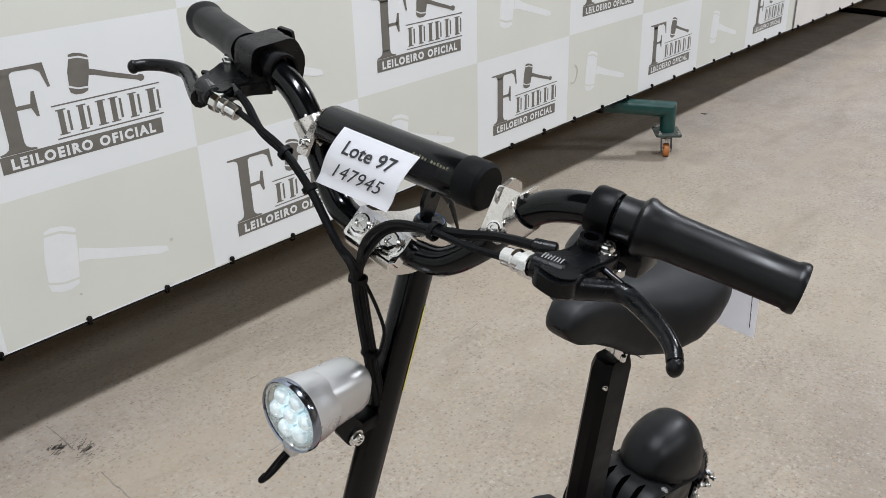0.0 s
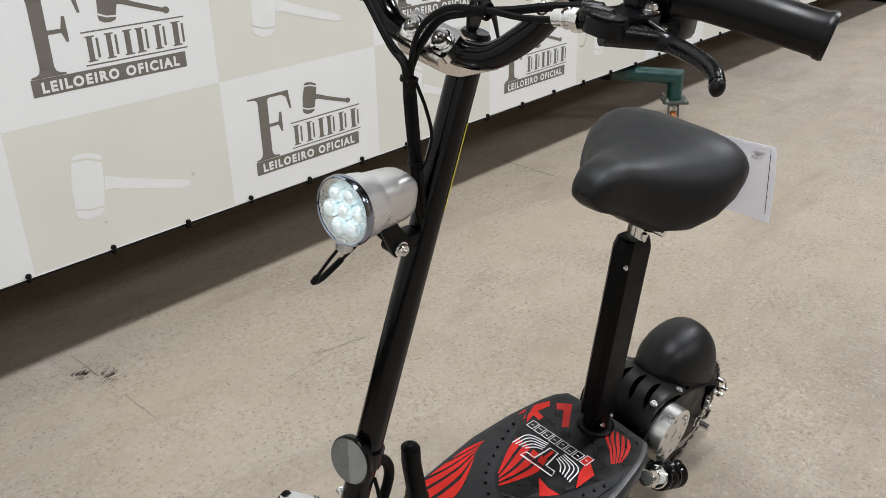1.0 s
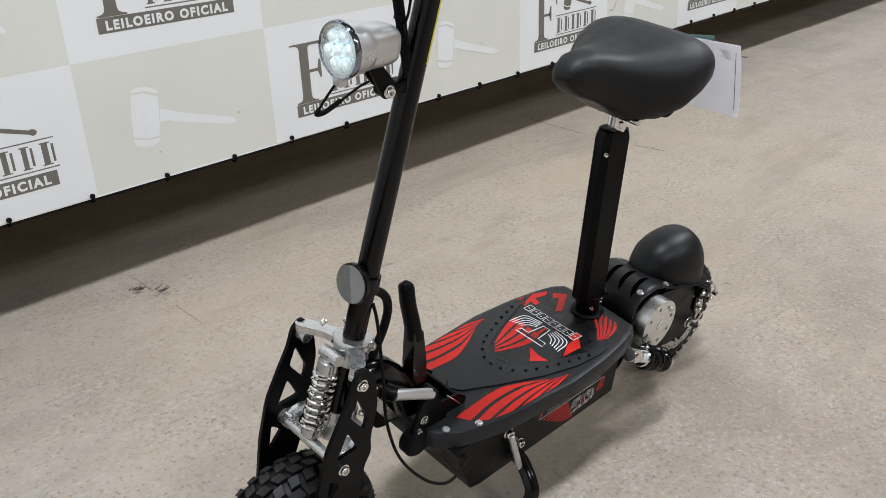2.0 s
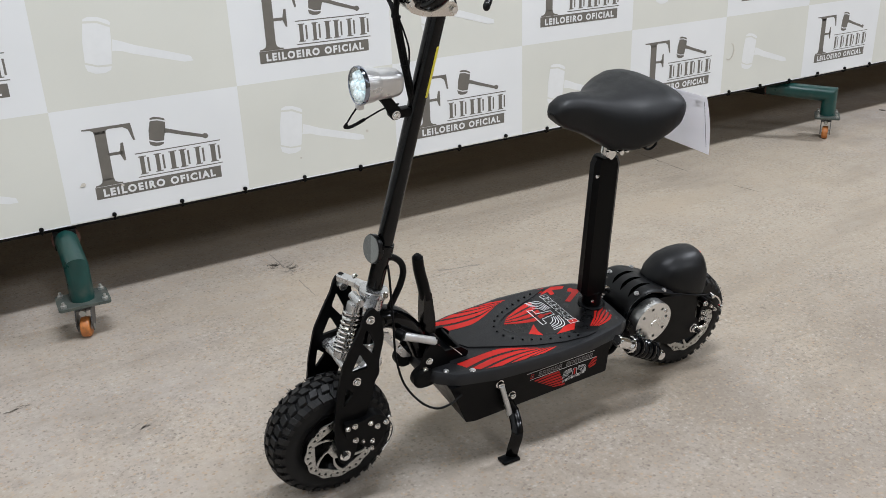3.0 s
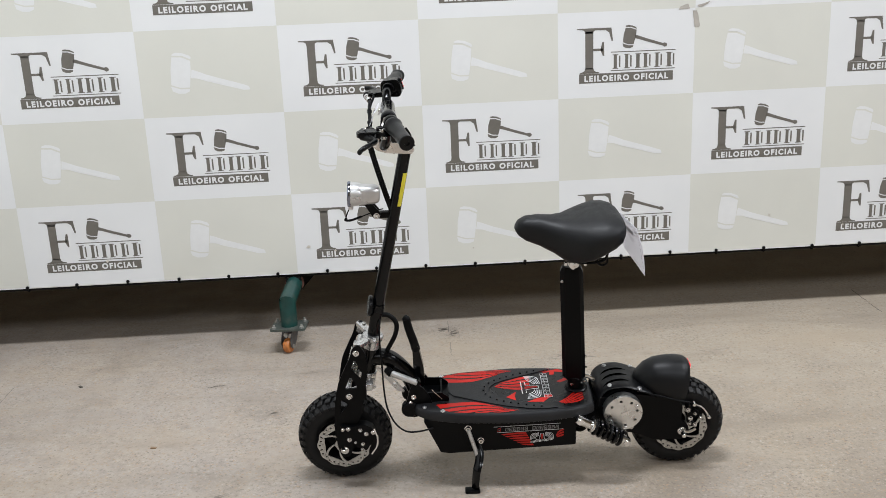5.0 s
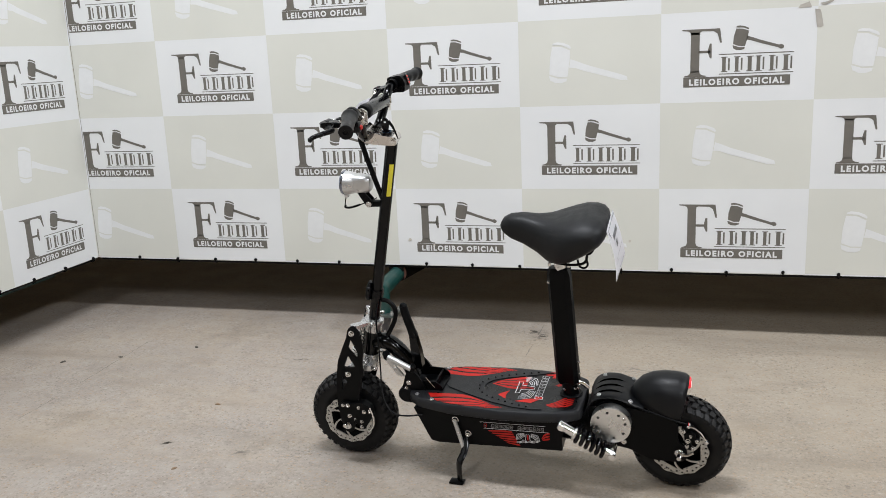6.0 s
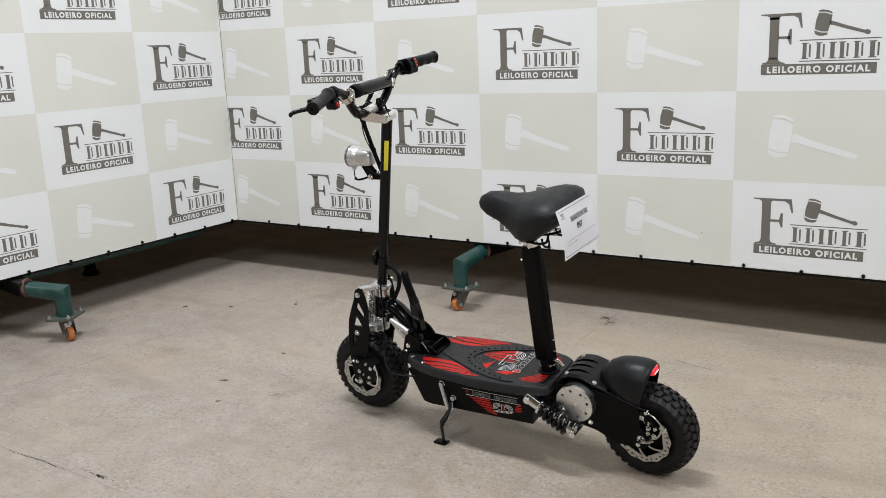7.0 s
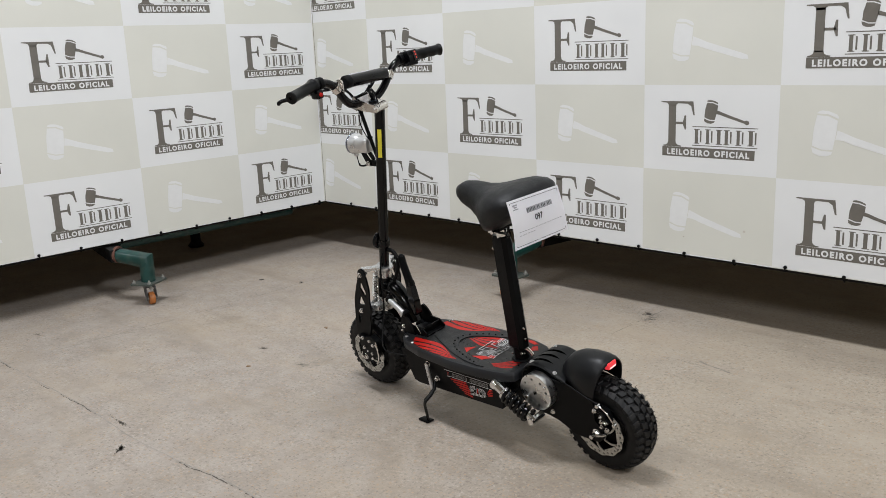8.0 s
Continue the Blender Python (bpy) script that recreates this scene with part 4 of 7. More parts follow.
# upper crown
bm = bmesh.new()
axm = frame_at((axis_x(0.434), 0, 0.434), (0.2, 0, 1))
add_lathe(bm, [(0.015, 0), (0.027, 0.001), (0.029, 0.004), (0.029, 0.012), (0.027, 0.015), (0.015, 0.016)], axm, 28, close=True)
YOKE = [(-0.337, 0.016), (-0.346, 0.024), (-0.362, 0.030), (-0.386, 0.070), (-0.403, 0.071), (-0.407, 0.062), (-0.385, 0.030), (-0.381, 0.014), (-0.381, -0.014), (-0.385, -0.030), (-0.407, -0.056), (-0.403, -0.064), (-0.386, -0.063), (-0.362, -0.030), (-0.346, -0.024), (-0.337, -0.016)]
add_plate(bm, rounded([(u + 0.357, v) for u, v in YOKE], 0.004, 3), frame_at((axis_x(0.438) , 0, 0.438), (0.12, 0, 1), (1, 0, 0)), 0.010)
for s in (-1, 1):
    add_rod(bm, (-0.396, s * 0.050, 0.434), (-0.396, s * 0.068, 0.434), 0.0090)
add_rod(bm, (axis_x(0.410), 0, 0.410), (axis_x(0.436), 0, 0.436), 0.024)
crown_ob = part("upper_crown", bm, FORGED, scooter, "polished alloy fork crown")
for p in ((-0.348, -0.030, 0.446), (-0.342, 0.031, 0.450), (-0.380, 0.032, 0.462), (-0.374, -0.022, 0.436)):
    bolt(p, (-0.2, p[1] * 20, 0.4), crown_ob, 0.005, 0.006)
# lower crown and links
bm = bmesh.new()
add_rod(bm, (axis_x(0.30), 0, 0.295), (axis_x(0.345), 0, 0.340), 0.027)
add_box(bm, (-0.400, -0.052, 0.300), (-0.362, 0.052, 0.322), 0.006)
for s in (-1, 1):
    add_tube(bm, smooth_line([(-0.385, s * 0.04, 0.312), (-0.410, s * 0.054, 0.308), (-0.432, s * 0.056, 0.300)], 5), 0.011, 10)
    add_rod(bm, (-0.427, s * 0.045, 0.301), (-0.427, s * 0.066, 0.301), 0.012)
add_rod(bm, (-0.432, -0.045, 0.306), (-0.432, 0.045, 0.306), 0.008)
low_crown = part("lower_crown", bm, FORGED, scooter, "polished alloy lower fork link")
for p in ((-0.362, -0.028, 0.335), (-0.362, -0.028, 0.300)):
    bolt(p, (0, -1, 0), low_crown, 0.005, 0.006)
SH_A, SH_B = Vector((-0.392, 0.002, 0.434)), Vector((-0.428, 0.0, 0.312))
bm = bmesh.new()
d = (SH_B - SH_A).normalized()
add_rod(bm, SH_A + d * 0.010, SH_A + d * 0.034, 0.0150)
add_rod(bm, SH_A, SH_B, 0.009)
add_rod(bm, SH_B - d * 0.016, SH_B, 0.0145)
add_rod(bm, SH_A + Vector((0, -0.018, -0.002)), SH_A + Vector((0, 0.018, -0.002)), 0.0090)
shock = part("front_shock", bm, FORGED, scooter, "chrome coil-over front shock")
part("spring", coil(SH_A + d * 0.026, SH_B - d * 0.012, 0.0160, 9, 0.0030), CHROME, shock)

# head tube, neck and folding joint
part("head_tube", rod((axis_x(0.335), 0, 0.335), (axis_x(0.412), 0, 0.412), 0.0245), BLACK_GLOSS, scooter, "glossy black head tube")
neck = part("neck", tube([(-0.362, 0, 0.378), (-0.325, 0, 0.375), (-0.295, 0, 0.352), (-0.268, 0, 0.315), (-0.250, 0, 0.270)], 0.0225, 18, flat=1.15), BLACK_GLOSS, scooter, "glossy black curved frame tube")
part("gusset", plate(rounded([(-0.355, 0.352), (-0.330, 0.345), (-0.278, 0.270), (-0.300, 0.275)], 0.006), side_at(-0.010), 0.005, [circle(-0.322, 0.325, 0.005), circle(-0.306, 0.303, 0.005)]), ALLOY, neck, "bare alloy locking link")
bm = bmesh.new()
add_rod(bm, (-0.312, -0.040, 0.348), (-0.243, -0.047, 0.318), 0.0085)
part("gas_strut", bm, CAST, scooter, "silver locking strut")
part("strut_pivot", rod((-0.322, -0.028, 0.352), (-0.312, -0.044, 0.349), 0.011), BLACK_SATIN, scooter)
part("strut_pivot", rod((-0.243, -0.030, 0.318), (-0.243, -0.052, 0.318), 0.009), BLACK_SATIN, scooter)
BR = rounded([(-0.262, 0.300), (-0.281, 0.240), (-0.276, 0.214), (-0.258, 0.206), (-0.215, 0.216), (-0.204, 0.246), (-0.210, 0.270), (-0.228, 0.300), (-0.250, 0.316)], 0.008)
for y in (-0.040, 0.046):
    bk = part("hinge_plate", plate(BR, side_at(y), 0.006), BLACK_SATIN, scooter, "black folding hinge plate")
    s = -1 if y < 0 else 1
    for x, z in ((-0.255, 0.272), (-0.264, 0.252), (-0.240, 0.232)):
        bolt((x, y - 0.006 if s < 0 else y, z), (0, s, 0), bk, 0.006, 0.005)
for s in (-1, 1):
    part("bump_stop", rod((-0.266, s * 0.028, 0.233), (-0.266, s * 0.052, 0.233), 0.024, 0.004, 24), RUBBER, scooter, "round black rubber stop")
bm = bmesh.new()
for y in (-0.036, 0.042):
    add_plate(bm, rounded([(-0.228, 0.250), (-0.160, 0.250), (-0.158, 0.262), (-0.176, 0.277), (-0.222, 0.280)], 0.004, 3), side_at(y), 0.004)
add_box(bm, (-0.228, -0.038, 0.2500), (-0.158, 0.040, 0.2545), 0.001)
add_box(bm, (-0.181, -0.038, 0.252), (-0.176, 0.040, 0.275), 0.001)
part("hinge_box", bm, BLACK_SATIN, scooter, "black folding latch bracket")
part("latch_wire", tube([(-0.205, -0.041, 0.290), (-0.192, -0.044, 0.277), (-0.178, -0.046, 0.262)], 0.0013, 6), CHROME, scooter)
lever = part("folding_lever", plate(rounded([(-0.252, 0.415), (-0.236, 0.412), (-0.224, 0.345), (-0.222, 0.300), (-0.246, 0.300), (-0.252, 0.345)], 0.006), side_at(0.012), 0.024), BLACK_GLOSS, scooter, "black folding release lever")
part("grip", tube([(-0.264, 0.0, 0.492), (-0.259, 0.0, 0.462), (-0.249, 0.0, 0.425), (-0.242, 0.0, 0.395)], lambda t: 0.0108 + 0.0015 * t, 16, 6, flat=1.15), RUBBER, lever, "black rubber sleeve")
part("grip_tip", lathe([(0, 0.010), (0.006, 0.009), (0.011, 0.004), (0.0128, -0.002), (0, -0.004)], frame_at((-0.264, 0, 0.491), (-0.15, 0, 1)) @ Matrix.Diagonal((0.86, 0.86, 0.9, 1)), 16), RUBBER, lever)

# steering post: an eight-sided tube with a gloss finish
bm = bmesh.new()
rings = []
P_LOW, P_HIGH = Vector((axis_x(0.440), 0, 0.440)), Vector((axis_x(0.962), 0, 0.962))
pm = frame_at(P_LOW, P_HIGH - P_LOW)
length = (P_HIGH - P_LOW).length
a, b, c = 0.0155, 0.0155, 0.0090
oct_loop = [(-a, -b + c), (-a + c, -b), (a - c, -b), (a, -b + c), (a, b - c), (a - c, b), (-a + c, b), (-a, b - c)]
post = part("steering_post", plate(rounded(oct_loop, 0.006, 3), pm, length), BLACK_GLOSS, scooter, "glossy black steering post")
ring = [p for p in rounded(oct_loop, 0.006, 3) if -1.50 < math.atan2(p[1], p[0]) < -0.32]
ring.sort(key=lambda p: math.atan2(p[1], p[0]))
bm = bmesh.new()
rows = []
for u, v in ring:
    k = 1 + 0.0005 / math.hypot(u, v)
    rows.append([bm.verts.new(pm @ Vector((u * k, v * k, h))) for h in (0.389, 0.479)])
for p, q in zip(rows, rows[1:]):
    bm.faces.new((p[0], q[0], q[1], p[1]))
part("warning_sticker", bm, YELLOW, post, "narrow yellow warning sticker")

# front reflector on the post
rfm = frame_at((-0.358, 0.0, 0.535), (-1, -0.10, 0.20), (0, 1, 0))
refl = part("front_reflector", lathe([(0, -0.008), (0.022, -0.008), (0.0272, -0.004), (0.0280, 0.003), (0.0265, 0.005), (0, 0.005)], rfm, 36), BLACK_PLASTIC, scooter, "round grey front reflector in a black cup")
half_a = [(0.0258 * math.cos(t), 0.0258 * math.sin(t)) for t in [math.pi * (0.60 + i / 16) for i in range(17)]]
half_b = [(0.0258 * math.cos(t), 0.0258 * math.sin(t)) for t in [math.pi * (1.60 + i / 16) for i in range(17)]]
part("lens", flat_polys([half_a], rfm @ Matrix.Translation((0, 0, 0.0056))), GREY_LENS, refl)
part("lens", flat_polys([half_b], rfm @ Matrix.Translation((0, 0, 0.0056))), GREY_LENS_DARK, refl)
part("reflector_band", lathe([(0.0155, -0.011), (0.0190, -0.011), (0.0190, 0.011), (0.0155, 0.011)], frame_at((axis_x(0.53), 0, 0.53), (0.2, 0, 1)), 24, close=True), BLACK_PLASTIC, refl)

# headlight
lm = frame_at((-0.3885, -0.004, 0.8535), (1, 0.03, -0.05), (0, 0, 1)) @ Matrix.Diagonal((0.92, 0.95, 0.88, 1))     # z runs back from the lens
head_prof = [(0.0300, 0.0), (0.0345, 0.001), (0.0350, 0.004), (0.0335, 0.009), (0.0328, 0.018), (0.0315, 0.028), (0.0285, 0.037), (0.0, 0.042)]
lamp = part("headlight", lathe(head_prof, lm, 40), CAST, scooter, "round silver headlight with a clear lens")
secs = []
for h, ru, rv in ((0.016, 0.0275, 0.0262), (0.030, 0.0275, 0.0262), (0.055, 0.0265, 0.0254), (0.072, 0.0255, 0.0244), (0.081, 0.0235, 0.0225), (0.087, 0.0195, 0.0180), (0.089, 0.0130, 0.0110)):
    sec = []
    for i in range(32):
        t = 2 * math.pi * i / 32
        cu, cv = math.cos(t), math.sin(t)
        sec.append(lm @ Vector((ru * math.copysign(abs(cu) ** 0.7, cu), rv * math.copysign(abs(cv) ** 0.7, cv), h)))
    secs.append(sec)
part("rear_housing", loft(secs), CAST, lamp, "brushed silver lamp housing")
part("bezel", lathe([(0.0325, -0.002), (0.0338, -0.0032), (0.0352, -0.001), (0.0355, 0.004), (0.0345, 0.006)], lm, 40), DARK_CHROME, lamp, "dark chrome bezel")
part("reflector_bowl", lathe([(0.0, 0.006), (0.018, 0.005), (0.029, 0.001), (0.0328, -0.001)], lm, 36), LENS_BACK, lamp)
for i in range(7):
    t = 2 * math.pi * i / 6 + 0.3
    u, v = (0, 0) if i == 6 else (0.0185 * math.cos(t), 0.0185 * math.sin(t))
    part("led", lathe([(0.0086, 0.0035), (0.0083, -0.0005), (0.0066, -0.0028), (0.0035, -0.0042), (0, -0.0046)], lm @ Matrix.Translation((u, v, 0)), 16), LED_WHITE, lamp, "clear domed LED lens")
part("lug", box((-0.392, -0.011, 0.812), (-0.380, 0.003, 0.827), 0.003), CAST, lamp)
bm = bmesh.new()
add_plate(bm, rounded([(-0.352, 0.838), (-0.340, 0.838), (-0.312, 0.804), (-0.311, 0.788), (-0.327, 0.785), (-0.335, 0.798), (-0.351, 0.826)], 0.005), side_at(-0.008), 0.004)
add_plate(bm, rounded([(-0.352, 0.838), (-0.340, 0.838), (-0.314, 0.804), (-0.326, 0.795), (-0.350, 0.826)], 0.004), side_at(0.012), 0.004)
add_box(bm, (-0.352, -0.012, 0.833), (-0.339, 0.012, 0.838), 0.001)
add_rod(bm, (-0.322, 0.006, 0.795), (-0.322, -0.013, 0.795), 0.0088)
add_box(bm, (-0.322, -0.010, 0.786), (-0.290, 0.010, 0.802), 0.003)
part("lamp_bracket", bm, BLACK_SATIN, lamp, "black sheet steel lamp bracket")
bolt((-0.322, -0.013, 0.795), (0, -1, 0), lamp, 0.0065, 0.006)
part("lamp_wire", tube([(-0.387, -0.003, 0.820), (-0.398, 0.007, 0.796), (-0.404, 0.015, 0.776), (-0.390, 0.019, 0.774), (-0.360, 0.024, 0.782), (-0.332, 0.026, 0.792), (-0.316, 0.018, 0.800), (-0.306, 0.008, 0.806)], 0.0016, 8), RUBBER, lamp, "thin black lamp wire")
part("wire_sleeve", tube([(-0.402, 0.013, 0.782), (-0.404, 0.0155, 0.776), (-0.390, 0.019, 0.774), (-0.364, 0.0235, 0.781)], 0.0031, 8), RUBBER, lamp)

# stem clamp
STEM_SIDE = rounded([(-0.330, 0.986), (-0.318, 0.973), (-0.294, 0.965), (-0.236, 0.960), (-0.229, 0.964), (-0.229, 0.976), (-0.236, 0.984), (-0.262, 0.988), (-0.288, 0.998), (-0.306, 1.006), (-0.322, 1.004)], 0.006)
stem = part("stem_clamp", plate(STEM_SIDE, side_at(0.0225), 0.047), SATIN_CREAM, scooter, "satin nickel handlebar clamp")
cap_m = frame_at((-0.316, -0.002, 0.998), (-0.72, 0, 0.69), (0, 1, 0))
cap = part("clamp_cap", plate(rounded([(-0.028, -0.014), (0.028, -0.014), (0.028, 0.014), (-0.028, 0.014)], 0.004), cap_m @ Matrix.Translation((0, 0, -0.006)), 0.010), CHROME, stem, "polished clamp cap")
for y in (-0.0160, 0.0160):
    bolt(cap_m @ Vector((y, 0.0, 0.004)), cap_m.to_3x3() @ Vector((0, 0, 1)), stem, 0.0088, 0.006)
part("rear_bolt", lathe([(0, 0), (0.006, 0), (0.006, 0.006), (0, 0.006)], frame_at((-0.238, -0.0245, 0.972), (0, -1, 0)), 6), CHROME, stem)
ign = part("key_switch", lathe([(0.0145, 0), (0.0145, 0.009), (0.0125, 0.012), (0.006, 0.012), (0, 0.011)], frame_at((-0.258, -0.006, 0.982), (0.1, 0, 1)), 24), BLACK_PLASTIC, stem, "black ignition switch with a blue ring")
part("ring", lathe([(0.0104, 0.0118), (0.0121, 0.0124), (0.0121, 0.0118)], frame_at((-0.258, -0.006, 0.982), (0.1, 0, 1)), 24, close=True), BLUE_RING, ign)
part("key", plate(rounded([(-0.265, 0.993), (-0.253, 0.993), (-0.247, 1.016), (-0.252, 1.028), (-0.265, 1.027), (-0.270, 1.014)], 0.004), side_at(-0.001), 0.004, [circle(-0.259, 1.018, 0.0035)]), BLACK_PLASTIC, ign, "black-headed key in the switch")
part("spare_key", tube([(-0.248, -0.004, 1.020), (-0.238, -0.008, 1.006), (-0.232, -0.011, 0.992), (-0.226, -0.014, 0.976)], lambda t: 0.0045 - 0.003 * t, 8, flat=0.4), BLACK_PLASTIC, ign, "spare key hanging from the ring")

# handlebar
BAR = [(-0.303, 0.0, 0.990), (-0.302, 0.030, 0.990), (-0.300, 0.058, 0.996), (-0.294, 0.085, 1.020), (-0.289, 0.107, 1.050), (-0.286, 0.130, 1.070), (-0.283, 0.160, 1.080), (-0.2765, 0.205, 1.083), (-0.2690, 0.235, 1.0795)]
bar_line = smooth_line([(x, -y, z) for x, y, z in BAR[:0:-1]] + BAR, 6)
bm = bmesh.new()
add_tube(bm, bar_line, 0.0118, 16)
handlebar = part("handlebar", bm, BLACK_GLOSS, scooter, "glossy black bent handlebar")
OUT_L, OUT_R = Vector((-0.252, -0.299, 1.071)), Vector((-0.252, 0.302, 1.082))
IN_L, IN_R = Vector((-0.2815, -0.180, 1.0830)), Vector((-0.277, 0.202, 1.083))
gl = (OUT_L - IN_L).length
gm = frame_at(IN_L, OUT_L - IN_L, (0, 0, 1))
part("left_grip", lathe([(0.0118, 0.0), (0.0150, 0.001), (0.0152, 0.010), (0.0160, 0.014), (0.0198, 0.017), (0.0202, 0.020), (0.0182, 0.025), (0.0162, 0.038), (0.0154, gl * 0.6), (0.0156, gl - 0.008), (0.0168, gl - 0.006), (0.0172, gl - 0.002), (0.0166, gl), (0.006, gl), (0.005, gl - 0.004), (0, gl - 0.004)], gm, 28), GRIP_RUBBER, scooter, "smooth black rubber handlebar grip")
gl = (OUT_R - IN_R).length
gm = frame_at(IN_R, OUT_R - IN_R, (0, 0, 1))
bm = bmesh.new()
secs = []
for k in range(25):
    h = gl * k / 24
    sec = []
    for i in range(28):
        t = 2 * math.pi * i / 28
        r = 0.0158 + 0.0012 * math.sin(h * 190) * max(0, math.cos(t - 2.4)) - 0.0008 * math.cos(3 * t) + (0.0022 if k in (23, 24) else 0) + (0.002 * (1 - k / 5) if k < 5 else 0)
        sec.append(gm @ Vector((r * math.cos(t), r * math.sin(t), h)))
    secs.append(sec)
part("throttle_grip", loft(secs), GRIP_RUBBER, scooter, "black contoured twist throttle grip")
th = part("throttle_housing", plate(rounded([(-0.018, -0.018), (0.024, -0.024), (0.036, -0.004), (0.032, 0.022), (-0.008, 0.023), (-0.019, 0.008)], 0.008), frame_at((-0.282, 0.168, 1.080), (0.18, 1, 0), (1, 0, 0)), 0.030), BLACK_PLASTIC, scooter, "black throttle housing with a battery gauge")
gauge = frame_at((-0.2475, 0.186, 1.088), (0.96, 0.08, 0.26), (0, 0, 1))
part("gauge", plate(rounded([(-0.016, -0.009), (0.016, -0.009), (0.016, 0.009), (-0.016, 0.009)], 0.003), gauge, 0.003), DARK_PRINT, th)
for k in range(3):
    part("gauge_led", lathe([(0, 0.005), (0.0024, 0.0045), (0.0030, 0.003)], gauge @ Matrix.Translation((-0.009 + 0.009 * k, 0, 0)), 10), GAUGE_RED, th, "lit red gauge lamp")
sw = part("light_switch", box((-0.286, -0.207, 1.044), (-0.254, -0.183, 1.070), 0.006), BLACK_PLASTIC, scooter, "black switch block with a red button")
part("button", lathe([(0, 0.004), (0.005, 0.0035), (0.0065, 0.0)], frame_at((-0.2545, -0.195, 1.056), (1, -0.2, 0), (0, 0, 1)), 16), RED, sw, "red push button")


LEVER_LEFT = dict(
    clamp=(0.0174, 0.0085),
    forged=[(-0.280, 0.164), (-0.301, 0.166), (-0.317, 0.170), (-0.330, 0.166), (-0.338, 0.161), (-0.352, 0.165), (-0.358, 0.170), (-0.361, 0.186), (-0.353, 0.196), (-0.338, 0.193), (-0.3236, 0.1955), (-0.3042, 0.1985), (-0.294, 0.194), (-0.280, 0.182)],
    blade=[(-0.3490, 0.1800, 1.0570), (-0.3400, 0.1875, 1.0560), (-0.3300, 0.1985, 1.0555), (-0.3205, 0.2090, 1.0550), (-0.3205, 0.2215, 1.0545), (-0.3345, 0.2475, 1.0545), (-0.3455, 0.2620, 1.0530), (-0.3515, 0.2675, 1.0500)],
    ball=(-0.3535, 0.2690, 1.0480), eye=(-0.3075, 0.1780, 1.0675), pivot=(-0.3035, 0.1885, 1.0680))
LEVER_RIGHT = dict(
    clamp=(0.0152, 0.0062),
    forged=[(-0.2895, 0.149), (-0.308, 0.158), (-0.326, 0.158), (-0.340, 0.151), (-0.3485, 0.156), (-0.3535, 0.169), (-0.3505, 0.184), (-0.338, 0.193), (-0.313, 0.205), (-0.296, 0.215), (-0.285, 0.212), (-0.282, 0.198), (-0.290, 0.184), (-0.287, 0.166)],
    blade=[(-0.3480, 0.1760, 1.0570), (-0.3420, 0.1900, 1.0560), (-0.3350, 0.2040, 1.0545), (-0.3260, 0.2220, 1.0535), (-0.3225, 0.2360, 1.0530), (-0.3270, 0.2540, 1.0515), (-0.3360, 0.2690, 1.0495), (-0.3455, 0.2745, 1.0485)],
    ball=(-0.3480, 0.2755, 1.0480), eye=(-0.2880, 0.1937, 1.0655), pivot=(-0.2917, 0.2075, 1.0665))


